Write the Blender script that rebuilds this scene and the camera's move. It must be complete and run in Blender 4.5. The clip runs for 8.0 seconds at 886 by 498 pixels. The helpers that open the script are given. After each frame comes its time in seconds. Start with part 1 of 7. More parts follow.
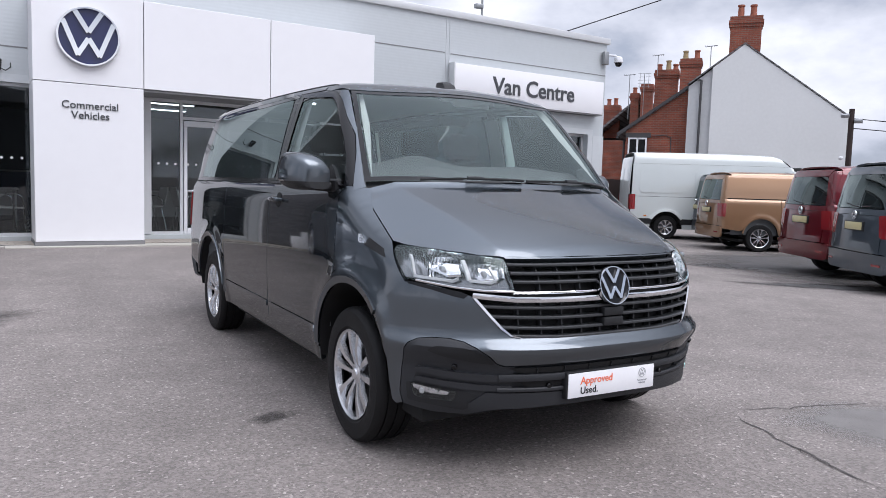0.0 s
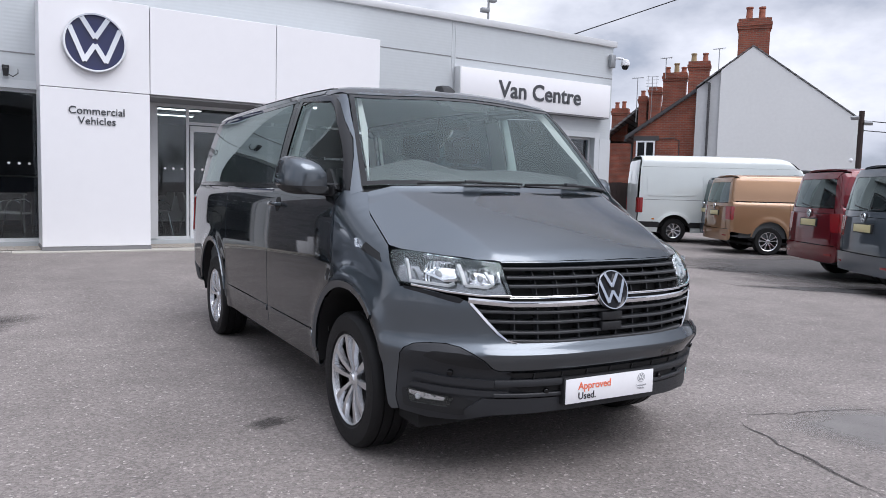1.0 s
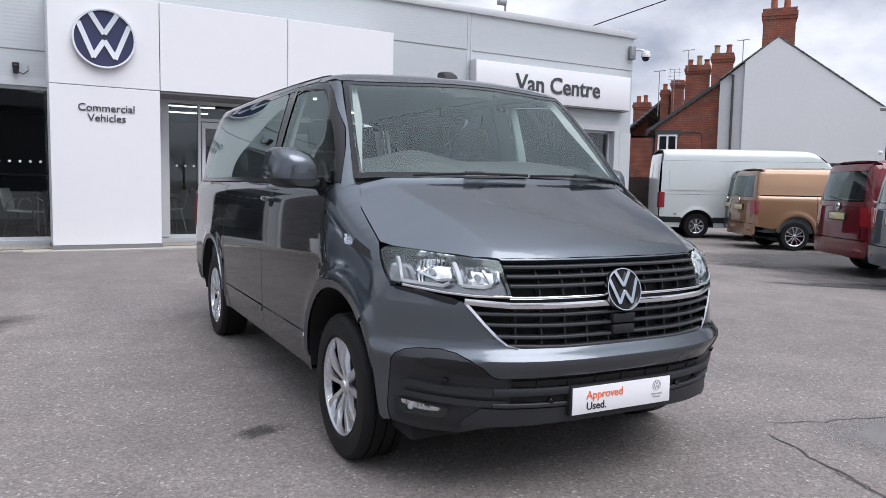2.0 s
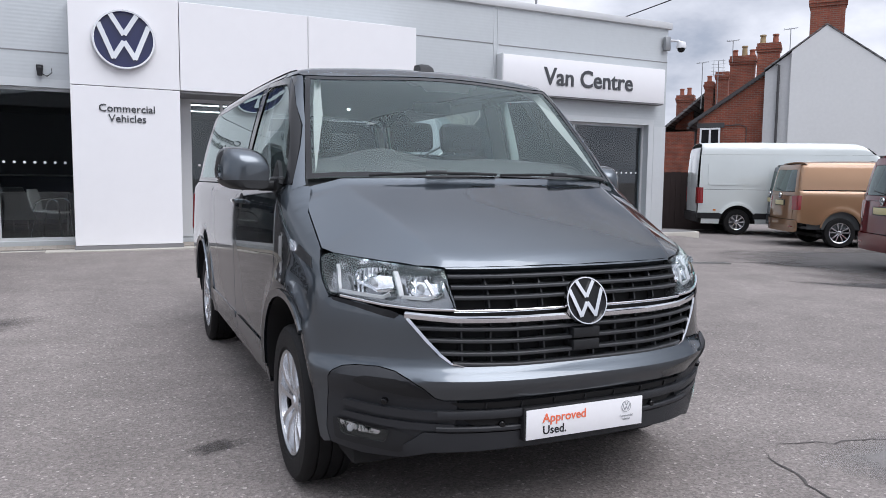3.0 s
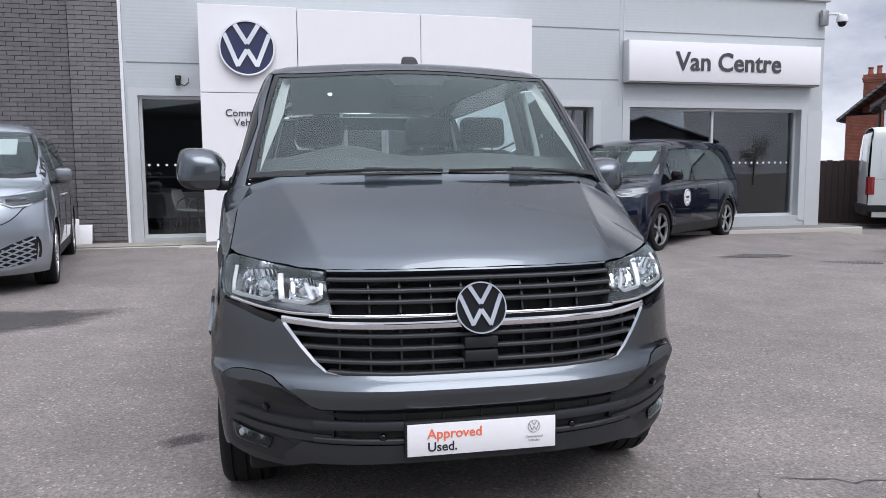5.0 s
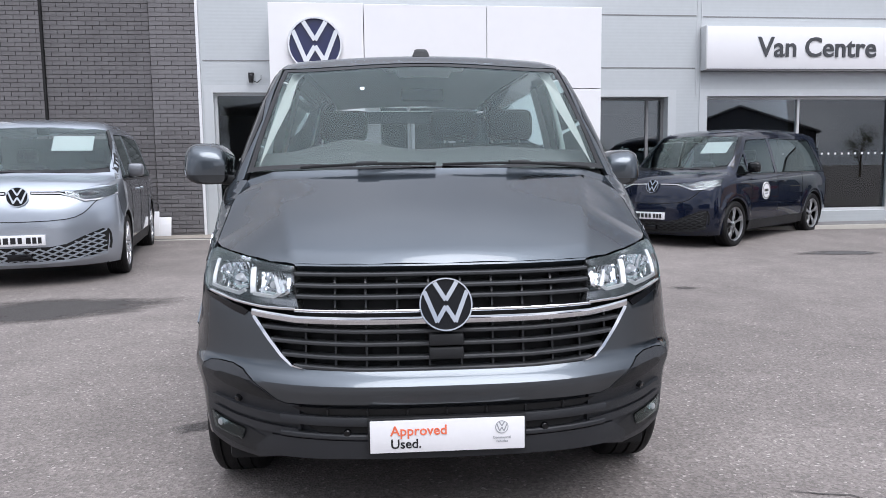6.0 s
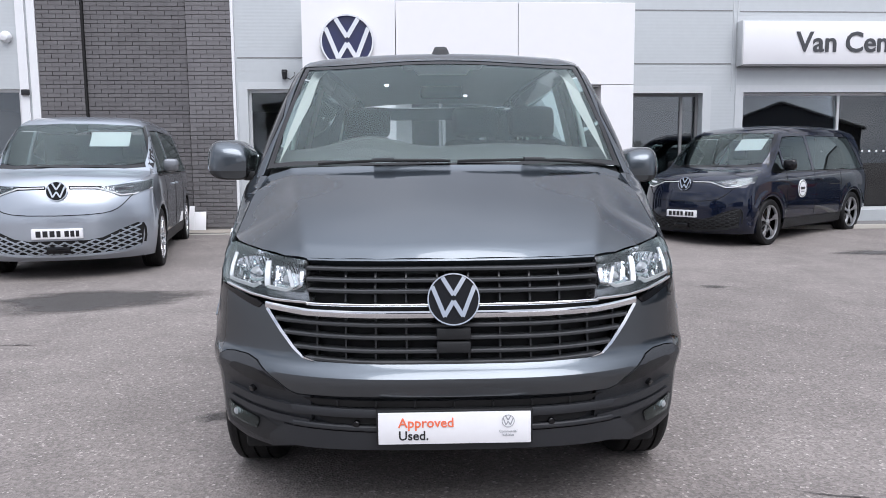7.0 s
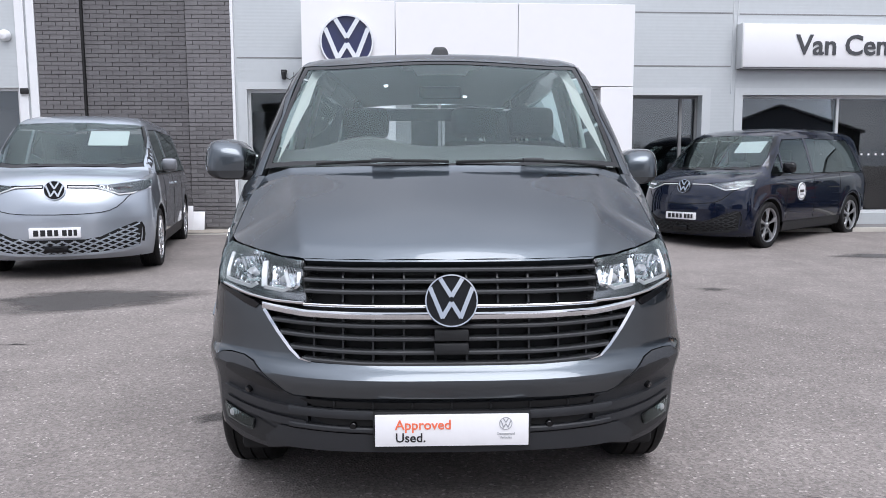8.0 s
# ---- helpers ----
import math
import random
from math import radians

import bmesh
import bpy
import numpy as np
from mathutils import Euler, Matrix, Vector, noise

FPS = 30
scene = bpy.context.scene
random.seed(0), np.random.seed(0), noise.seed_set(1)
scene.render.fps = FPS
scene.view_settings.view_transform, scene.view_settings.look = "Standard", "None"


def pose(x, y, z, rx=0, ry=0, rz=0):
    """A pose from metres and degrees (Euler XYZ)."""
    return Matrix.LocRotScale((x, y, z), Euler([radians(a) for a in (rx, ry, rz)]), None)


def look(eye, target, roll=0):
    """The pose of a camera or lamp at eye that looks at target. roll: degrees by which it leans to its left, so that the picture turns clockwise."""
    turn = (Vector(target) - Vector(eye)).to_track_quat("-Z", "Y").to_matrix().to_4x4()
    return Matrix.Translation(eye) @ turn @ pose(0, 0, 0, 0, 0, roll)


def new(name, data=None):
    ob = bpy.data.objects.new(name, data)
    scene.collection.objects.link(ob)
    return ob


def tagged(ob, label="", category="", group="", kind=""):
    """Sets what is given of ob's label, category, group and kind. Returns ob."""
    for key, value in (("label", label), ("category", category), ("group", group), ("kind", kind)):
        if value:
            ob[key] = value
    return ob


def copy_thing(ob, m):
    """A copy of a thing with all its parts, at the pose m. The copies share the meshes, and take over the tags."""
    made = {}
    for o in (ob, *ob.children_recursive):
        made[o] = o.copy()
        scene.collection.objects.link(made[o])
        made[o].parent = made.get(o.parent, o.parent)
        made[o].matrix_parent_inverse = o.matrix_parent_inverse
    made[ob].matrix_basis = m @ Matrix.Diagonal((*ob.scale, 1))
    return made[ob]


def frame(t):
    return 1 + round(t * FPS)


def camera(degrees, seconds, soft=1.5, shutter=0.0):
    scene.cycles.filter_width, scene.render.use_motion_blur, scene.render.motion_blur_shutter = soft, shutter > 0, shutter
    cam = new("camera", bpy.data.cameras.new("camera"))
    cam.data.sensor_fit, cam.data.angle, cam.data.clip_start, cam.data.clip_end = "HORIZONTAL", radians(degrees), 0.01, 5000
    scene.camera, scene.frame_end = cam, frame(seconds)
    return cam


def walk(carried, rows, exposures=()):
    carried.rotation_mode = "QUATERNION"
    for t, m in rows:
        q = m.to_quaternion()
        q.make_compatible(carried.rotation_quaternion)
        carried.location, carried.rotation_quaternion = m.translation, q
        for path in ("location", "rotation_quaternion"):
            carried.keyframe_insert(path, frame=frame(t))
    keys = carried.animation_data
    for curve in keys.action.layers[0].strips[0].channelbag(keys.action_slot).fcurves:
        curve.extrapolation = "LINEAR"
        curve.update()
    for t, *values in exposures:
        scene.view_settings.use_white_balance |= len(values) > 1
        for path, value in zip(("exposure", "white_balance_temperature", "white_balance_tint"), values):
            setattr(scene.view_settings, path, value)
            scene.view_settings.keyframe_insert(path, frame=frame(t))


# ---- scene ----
# ---- camera: a hand-held arc round the parked van ----
cam = camera(62.1, 8.0, soft=0.78)
PATH = [
    (0, (0.287, 0.513, 1.296), (1.284, 2.238, 1.121), 1.7),
    (0.5, (0.299, 0.52, 1.298), (1.287, 2.25, 1.129), 1.7),
    (1, (0.35, 0.506, 1.297), (1.326, 2.244, 1.132), 1.5),
    (1.5, (0.434, 0.56, 1.278), (1.39, 2.309, 1.111), 1.3),
    (1.7, (0.488, 0.615, 1.272), (1.433, 2.37, 1.103), 1.2),
    (2.8, (0.926, 0.79, 1.297), (1.772, 2.60, 1.107), 0.75),
    (3, (1.043, 0.759, 1.299), (1.858, 2.576, 1.113), 0.6),
    (3.5, (1.277, 0.744, 1.284), (2.016, 2.593, 1.097), 0.4),
    (4, (1.497, 0.717, 1.307), (2.137, 2.602, 1.117), 0.2),
    (4.5, (1.791, 0.635, 1.305), (2.308, 2.557, 1.109), -0.2),
    (4.7, (1.905, 0.626, 1.306), (2.368, 2.562, 1.112), -0.35),
    (5.8, (2.372, 0.622, 1.306), (2.549, 2.603, 1.09), -0.6),
    (6, (2.461, 0.614, 1.305), (2.603, 2.597, 1.089), -0.7),
    (6.5, (2.566, 0.58, 1.305), (2.643, 2.567, 1.084), -0.6),
    (7, (2.547, 0.573, 1.306), (2.595, 2.56, 1.081), -0.5),
    (7.5, (2.549, 0.582, 1.305), (2.593, 2.569, 1.08), -0.3),
    (8, (2.55, 0.588, 1.304), (2.601, 2.575, 1.082), -0.2),
]
walk(cam, [(t, look(eye, target, roll)) for t, eye, target, roll in PATH],
     exposures=[(0, 0.40, 6040, 15.5), (1.5, 0.34, 6060, 14.5), (3.5, 0.33, 6070, 14), (4.6, 0.29, 6080, 14.5), (5.9, 0.51, 6070, 14), (8, 0.55, 6060, 14)])


# ---- daylight: bright broken cloud, soft high sun from behind the camera ----
SUN_EL, SUN_AZ = radians(57), radians(160)      # azimuth from +y, clockwise seen from above
world = bpy.data.worlds.new("sky")
scene.world = world
world.use_nodes = True
wn, wl = world.node_tree.nodes, world.node_tree.links
wn.clear()
w_out = wn.new("ShaderNodeOutputWorld")
w_bg = wn.new("ShaderNodeBackground")
w_sky = wn.new("ShaderNodeTexSky")
w_sky.sky_type, w_sky.sun_disc = "NISHITA", False
w_sky.sun_elevation, w_sky.sun_rotation = SUN_EL, SUN_AZ
w_sky.air_density, w_sky.dust_density = 1.0, 2.0
w_co = wn.new("ShaderNodeTexCoord")
w_map = wn.new("ShaderNodeMapping")
w_map.inputs["Scale"].default_value = (1.9, 1.9, 3.9)
w_map.inputs["Location"].default_value = (0.35, 1.1, 0.2)
w_n1 = wn.new("ShaderNodeTexNoise")
w_n1.inputs["Scale"].default_value, w_n1.inputs["Detail"].default_value, w_n1.inputs["Roughness"].default_value = 1.3, 7.0, 0.55
w_r1 = wn.new("ShaderNodeValToRGB")
w_r1.color_ramp.elements[0].position, w_r1.color_ramp.elements[0].color = 0.40, (4.5, 4.85, 5.45, 1)
w_r1.color_ramp.elements[1].position, w_r1.color_ramp.elements[1].color = 0.62, (10.2, 10.3, 10.5, 1)
w_r2 = wn.new("ShaderNodeValToRGB")
w_r2.color_ramp.elements[0].position, w_r2.color_ramp.elements[0].color = 0.30, (0.62, 0.62, 0.62, 1)
w_r2.color_ramp.elements[1].position, w_r2.color_ramp.elements[1].color = 0.45, (1, 1, 1, 1)
w_mix = wn.new("ShaderNodeMix")
w_mix.data_type = "RGBA"
w_bg.inputs["Strength"].default_value = 0.082
wl.new(w_co.outputs["Generated"], w_map.inputs["Vector"])
wl.new(w_map.outputs["Vector"], w_n1.inputs["Vector"])
# the broken cloud low down closes to an even sheet overhead
w_even, w_close = wn.new("ShaderNodeMapRange"), wn.new("ShaderNodeMix")
w_even.interpolation_type = "SMOOTHSTEP"
w_even.inputs["From Min"].default_value, w_even.inputs["From Max"].default_value = 0.30, 0.62
w_even.inputs["To Min"].default_value, w_even.inputs["To Max"].default_value = 0.0, 0.75
w_close.inputs["B"].default_value = 0.52
wl.new(w_even.outputs["Result"], w_close.inputs["Factor"])
wl.new(w_n1.outputs["Fac"], w_close.inputs["A"])
wl.new(w_close.outputs["Result"], w_r1.inputs["Fac"])
wl.new(w_close.outputs["Result"], w_r2.inputs["Fac"])
wl.new(w_r2.outputs["Color"], w_mix.inputs["Factor"])
wl.new(w_sky.outputs["Color"], w_mix.inputs["A"])
wl.new(w_r1.outputs["Color"], w_mix.inputs["B"])
# an overcast sky is brighter overhead than low down
w_sep, w_up, w_lift = wn.new("ShaderNodeSeparateXYZ"), wn.new("ShaderNodeMapRange"), wn.new("ShaderNodeVectorMath")
w_up.interpolation_type = "SMOOTHSTEP"
w_up.inputs["From Min"].default_value, w_up.inputs["From Max"].default_value = 0.55, 0.98
w_up.inputs["To Min"].default_value, w_up.inputs["To Max"].default_value = 1.0, 2.2
w_lift.operation = "SCALE"
wl.new(w_co.outputs["Generated"], w_sep.inputs[0])
wl.new(w_sep.outputs["Z"], w_up.inputs["Value"])
wl.new(w_sep.outputs["Z"], w_even.inputs["Value"])
wl.new(w_mix.outputs["Result"], w_lift.inputs[0])
wl.new(w_up.outputs["Result"], w_lift.inputs["Scale"])
wl.new(w_lift.outputs["Vector"], w_bg.inputs["Color"])
wl.new(w_bg.outputs["Background"], w_out.inputs["Surface"])

sun = new("sun", bpy.data.lights.new("sun", "SUN"))
sun.data.energy, sun.data.angle, sun.data.color = 2.0, radians(50), (1.0, 0.97, 0.92)
sun_dir = Vector((math.sin(SUN_AZ) * math.cos(SUN_EL), math.cos(SUN_AZ) * math.cos(SUN_EL), math.sin(SUN_EL)))
sun.matrix_world = look(sun_dir * 60, (0, 0, 0))


# ---- materials ----
def shader(name, colour=(0.5, 0.5, 0.5), rough=0.5, metal=0.0, grain=0.0, scale=8.0, fine=60.0, bump=0.0, bump_scale=120.0,
           coat=0.0, per_object=0.0, spec=0.5, rough_var=0.0, emit=None, sheen=0.0):
    """A principled material with variation at two scales, optional bump, coat and tint by piece."""
    m = bpy.data.materials.new(name)
    m.use_nodes = True
    n, l = m.node_tree.nodes, m.node_tree.links
    b = n["Principled BSDF"]
    b.inputs["Roughness"].default_value, b.inputs["Metallic"].default_value = rough, metal
    b.inputs["Specular IOR Level"].default_value = spec
    b.inputs["Coat Weight"].default_value, b.inputs["Coat Roughness"].default_value = coat, 0.03
    b.inputs["Base Color"].default_value = (*colour, 1)
    co = n.new("ShaderNodeTexCoord")
    if grain or per_object:
        big, small = n.new("ShaderNodeTexNoise"), n.new("ShaderNodeTexNoise")
        big.inputs["Scale"].default_value, small.inputs["Scale"].default_value = scale, fine
        big.inputs["Detail"].default_value = small.inputs["Detail"].default_value = 5
        add = n.new("ShaderNodeMath")
        add.operation = "ADD"
        l.new(co.outputs["Object"], big.inputs["Vector"])
        l.new(co.outputs["Object"], small.inputs["Vector"])
        l.new(big.outputs["Fac"], add.inputs[0])
        l.new(small.outputs["Fac"], add.inputs[1])
        last = add
        if per_object:
            info, mul, add2 = n.new("ShaderNodeObjectInfo"), n.new("ShaderNodeMath"), n.new("ShaderNodeMath")
            mul.operation, add2.operation = "MULTIPLY_ADD", "ADD"
            mul.inputs[1].default_value, mul.inputs[2].default_value = per_object * 2, -per_object
            l.new(info.outputs["Random"], mul.inputs[0])
            l.new(last.outputs[0], add2.inputs[0])
            l.new(mul.outputs[0], add2.inputs[1])
            last = add2
        ramp = n.new("ShaderNodeMapRange")
        ramp.inputs["From Min"].default_value, ramp.inputs["From Max"].default_value = 0.6, 1.4
        ramp.inputs["To Min"].default_value, ramp.inputs["To Max"].default_value = 1 - grain, 1 + grain
        ramp.clamp = False
        mixc = n.new("ShaderNodeVectorMath")
        mixc.operation = "SCALE"
        mixc.inputs[0].default_value = colour
        l.new(last.outputs[0], ramp.inputs["Value"])
        l.new(ramp.outputs["Result"], mixc.inputs["Scale"])
        l.new(mixc.outputs["Vector"], b.inputs["Base Color"])
        if rough_var:
            rr = n.new("ShaderNodeMapRange")
            rr.inputs["To Min"].default_value, rr.inputs["To Max"].default_value = max(0.02, rough - rough_var), rough + rough_var
            l.new(big.outputs["Fac"], rr.inputs["Value"])
            l.new(rr.outputs["Result"], b.inputs["Roughness"])
    if bump:
        bn, bu = n.new("ShaderNodeTexNoise"), n.new("ShaderNodeBump")
        bn.inputs["Scale"].default_value, bn.inputs["Detail"].default_value = bump_scale, 3
        bu.inputs["Strength"].default_value, bu.inputs["Distance"].default_value = bump, 0.01
        l.new(co.outputs["Object"], bn.inputs["Vector"])
        l.new(bn.outputs["Fac"], bu.inputs["Height"])
        l.new(bu.outputs["Normal"], b.inputs["Normal"])
    if emit:
        b.inputs["Emission Color"].default_value, b.inputs["Emission Strength"].default_value = (*colour, 1), emit
    return m


def paint(name, colour, metal=0.55, rough=0.38, coat_ior=1.65, edge=0.28):
    """Car paint: a metallic base under a clear coat, with faint dust."""
    m = shader(name, colour, rough, metal, grain=0.06, scale=1.5, fine=900, coat=1.0, spec=0.1)
    b = m.node_tree.nodes["Principled BSDF"]
    b.inputs["Coat IOR"].default_value = coat_ior
    b.inputs["Specular Tint"].default_value = (edge, edge * 1.07, edge * 1.14, 1)
    return m


def glass(name, tint=(0.9, 0.93, 0.93), rough=0.0, ior=1.9, gloss=(0.86, 1.0, 0.98)):
    """Clear sheet glass: lets light straight through, tinted, with a mirror share that grows at grazing angles."""
    m = bpy.data.materials.new(name)
    m.use_nodes = True
    n, l = m.node_tree.nodes, m.node_tree.links
    n.remove(n["Principled BSDF"])
    tr, gl, fr, mx = n.new("ShaderNodeBsdfTransparent"), n.new("ShaderNodeBsdfGlossy"), n.new("ShaderNodeFresnel"), n.new("ShaderNodeMixShader")
    tr.inputs["Color"].default_value = (*tint, 1)
    gl.inputs["Roughness"].default_value = rough
    gl.inputs["Color"].default_value = (*gloss, 1)
    fr.inputs["IOR"].default_value = ior
    l.new(fr.outputs["Fac"], mx.inputs["Fac"])
    l.new(tr.outputs["BSDF"], mx.inputs[1])
    l.new(gl.outputs["BSDF"], mx.inputs[2])
    l.new(mx.outputs["Shader"], n["Material Output"].inputs["Surface"])
    return m


M = {}
M["grey_paint"] = paint("metallic_grey_paint", (0.103, 0.119, 0.135), 0.95, 0.32, 1.52, 0.02)
M["black_plastic"] = shader("textured_black_plastic", (0.014, 0.0147, 0.0162), 0.52, spec=0.35, grain=0.12, scale=3, fine=300, bump=0.15, bump_scale=900)
M["grey_plastic"] = shader("dark_grey_bumper_plastic", (0.024, 0.0255, 0.029), 0.45, spec=0.35, grain=0.1, scale=3, fine=400, bump=0.15, bump_scale=1200)
M["gloss_black"] = shader("gloss_black", (0.006, 0.006, 0.007), 0.10, spec=0.35)
# near-black: dark parts, and shade in gaps, arches and slots as colour
M["void"] = shader("near_black_parts_and_shade", (0.004, 0.004, 0.0045), 0.8)
M["chrome"] = shader("chrome", (0.82, 0.83, 0.85), 0.06, 1.0, grain=0.02, scale=4, fine=80)
M["alloy"] = shader("machined_alloy", (0.68, 0.69, 0.71), 0.26, 0.92, grain=0.06, scale=6, fine=120)
M["alloy_dark"] = shader("dark_alloy", (0.08, 0.08, 0.085), 0.35, 0.7, grain=0.05)
M["rubber"] = shader("tyre_rubber", (0.0075, 0.0075, 0.008), 0.6, spec=0.25, grain=0.2, scale=9, fine=150, bump=0.2, bump_scale=300)
M["glass"] = glass("windscreen_glass", (0.80, 0.87, 0.855), ior=1.62)
M["glass_dark"] = glass("privacy_glass", (0.14, 0.15, 0.16))
M["glass_shop"] = glass("shop_glass", (0.58, 0.61, 0.63), ior=1.90, gloss=(0.93, 0.97, 1.0))
M["glass_show"] = glass("clear_showroom_glass", (0.74, 0.78, 0.79), ior=1.56, gloss=(0.95, 0.98, 1.0))
M["lens"] = glass("clear_lens", (0.96, 0.97, 0.98), ior=1.5)
M["reflector"] = shader("lamp_reflector", (0.88, 0.89, 0.91), 0.07, 1.0, grain=0.06, scale=30, fine=90, bump=0.2, bump_scale=60)
M["grille_plastic"] = shader("satin_grille_plastic", (0.034, 0.036, 0.039), 0.36, spec=0.45, grain=0.1, scale=5, fine=300)
M["running_white"] = shader("running_light_diffuser", (0.66, 0.67, 0.69), 0.25, 0.25, grain=0.03, scale=9, coat=0.6)
M["lamp_floor"] = shader("grey_lamp_floor", (0.36, 0.365, 0.375), 0.20, 0.85, grain=0.08, scale=25, fine=120, bump=0.08, bump_scale=40)
M["cabin_light"] = shader("lit_cabin_lamp", (0.95, 0.96, 1.0), 0.4, emit=1.6)
M["fog_bright"] = shader("fog_lamp_reflector", (0.70, 0.71, 0.73), 0.05, 1.0, grain=0.3, scale=30, fine=60, bump=1.0, bump_scale=22)
M["lamp_grey"] = shader("lamp_bezel_grey", (0.50, 0.51, 0.53), 0.32, 0.4)
M["red_lens"] = shader("red_lamp_lens", (0.24, 0.008, 0.010), 0.12, coat=1.0)
M["amber"] = shader("amber_lens", (0.6, 0.2, 0.02), 0.2, coat=1.0)
M["white_plate"] = shader("white_plate", (0.80, 0.80, 0.82), 0.3, grain=0.02, scale=5)
M["yellow_plate"] = shader("yellow_plate", (0.58, 0.52, 0.28), 0.3, grain=0.03)
M["ink_black"] = shader("black_ink", (0.012, 0.012, 0.014), 0.5)
M["ink_orange"] = shader("orange_ink", (0.80, 0.17, 0.08), 0.5)
M["ink_grey"] = shader("grey_ink", (0.32, 0.33, 0.35), 0.5)
M["fabric"] = shader("seat_cloth", (0.03, 0.031, 0.034), 0.9, grain=0.12, scale=9)
M["dash"] = shader("dashboard_plastic", (0.08, 0.086, 0.09), 0.65, grain=0.06, scale=6)
M["trim_grey"] = shader("pale_grey_trim", (0.50, 0.52, 0.51), 0.7, grain=0.05, scale=5)
M["asphalt"] = None
M["white_panel"] = shader("white_composite_panel", (0.80, 0.80, 0.82), 0.35, grain=0.015, scale=0.7, fine=6)
M["white_trim"] = shader("white_powder_coat", (0.74, 0.75, 0.77), 0.4, grain=0.03, scale=2, fine=20)
M["sign_grey"] = shader("dark_grey_letters", (0.055, 0.058, 0.065), 0.4)
M["badge_blue"] = shader("deep_blue_enamel", (0.012, 0.016, 0.075), 0.25, coat=0.6)


# ---- modelling tools ----
def mesh_from(name, bm, material, smooth=True):
    me = bpy.data.meshes.new(name)
    bm.normal_update()
    bm.to_mesh(me)
    bm.free()
    if material is not None:
        me.materials.append(material)
    if smooth:
        me.shade_smooth()
        me.set_sharp_from_angle(angle=radians(28))
    return me


def part(name, bm, material, parent=None, label="", smooth=True):
    """Links a bmesh as one mesh object, under a thing or a part."""
    ob = new(name, mesh_from(name, bm, material, smooth))
    if parent is not None:
        ob.parent = parent
    if label:
        ob["label"] = label
    return ob


def thing(name, m, label, category, group="", kind=""):
    e = new(name)
    e.matrix_world = m
    e.empty_display_size = 0.1
    return tagged(e, label, category, group, kind)


def add_box(bm, x0, y0, z0, x1, y1, z1, bevel=0.0, seg=2, m=None):
    vs = [bm.verts.new((x, y, z)) for x in (x0, x1) for y in (y0, y1) for z in (z0, z1)]
    fs = [bm.faces.new([vs[i] for i in q]) for q in ((0, 1, 3, 2), (4, 6, 7, 5), (0, 4, 5, 1), (2, 3, 7, 6), (0, 2, 6, 4), (1, 5, 7, 3))]
    if bevel:
        es = list({e for f in fs for e in f.edges})
        r = bmesh.ops.bevel(bm, geom=es, offset=bevel, segments=seg, affect="EDGES", profile=0.5)
        vs = list({v for f in r["faces"] for v in f.verts} | {v for v in vs if v.is_valid})
    if m is not None:
        bmesh.ops.transform(bm, matrix=m, verts=vs)
    return bm


def box(x0, y0, z0, x1, y1, z1, bevel=0.0, seg=2):
    return add_box(bmesh.new(), x0, y0, z0, x1, y1, z1, bevel, seg)


def add_lathe(bm, rings, steps=32, m=None, close=False, caps=True):
    """Turns (radius, along) pairs round the x axis; m places the result."""
    m = m or Matrix()
    rows = []
    for r, a in rings:
        rows.append([bm.verts.new(m @ Vector((a, r * math.cos(2 * math.pi * i / steps), r * math.sin(2 * math.pi * i / steps)))) for i in range(steps)])
    for p, q in zip(rows, rows[1:] + ([rows[0]] if close else [])):
        for i in range(steps):
            j = (i + 1) % steps
            bm.faces.new((p[i], p[j], q[j], q[i]))
    if caps and not close:
        for row in (rows[0][::-1], rows[-1]):
            if (row[0].co - row[len(row) // 2].co).length > 1e-5:
                bm.faces.new(row)
    return bm


def lathe(rings, steps=32, m=None, close=False, caps=True):
    return add_lathe(bmesh.new(), rings, steps, m, close, caps)


def add_tube(bm, pts, r, sides=8, r_end=None):
    """A round bar along points."""
    pts = [Vector(p) for p in pts]
    rows = []
    up = Vector((0.13, 0.31, 0.94))
    for i, p in enumerate(pts):
        d = (pts[min(i + 1, len(pts) - 1)] - pts[max(i - 1, 0)]).normalized()
        a = d.cross(up).normalized()
        b = d.cross(a)
        rad = r if r_end is None else r + (r_end - r) * i / (len(pts) - 1)
        rows.append([bm.verts.new(p + rad * (math.cos(2 * math.pi * k / sides) * a + math.sin(2 * math.pi * k / sides) * b)) for k in range(sides)])
    for p, q in zip(rows, rows[1:]):
        for k in range(sides):
            bm.faces.new((p[k], p[(k + 1) % sides], q[(k + 1) % sides], q[k]))
    bm.faces.new(rows[0][::-1])
    bm.faces.new(rows[-1])
    return bm


def tube(pts, r, sides=8, r_end=None):
    return add_tube(bmesh.new(), pts, r, sides, r_end)


def add_prism(bm, poly, a0, a1, plane="xz", m=None):
    """A polygon pushed from a0 to a1 along the axis that its plane leaves out."""
    def put(p, a):
        v = {"xz": (p[0], a, p[1]), "xy": (p[0], p[1], a), "yz": (a, p[0], p[1])}[plane]
        return bm.verts.new(m @ Vector(v) if m else v)
    lo, hi = [put(p, a0) for p in poly], [put(p, a1) for p in poly]
    fs = [bm.faces.new(lo), bm.faces.new(hi[::-1])]
    for i in range(len(poly)):
        j = (i + 1) % len(poly)
        fs.append(bm.faces.new((lo[j], lo[i], hi[i], hi[j])))
    bmesh.ops.recalc_face_normals(bm, faces=fs)
    return bm


def prism(poly, a0, a1, plane="xz"):
    return add_prism(bmesh.new(), poly, a0, a1, plane)


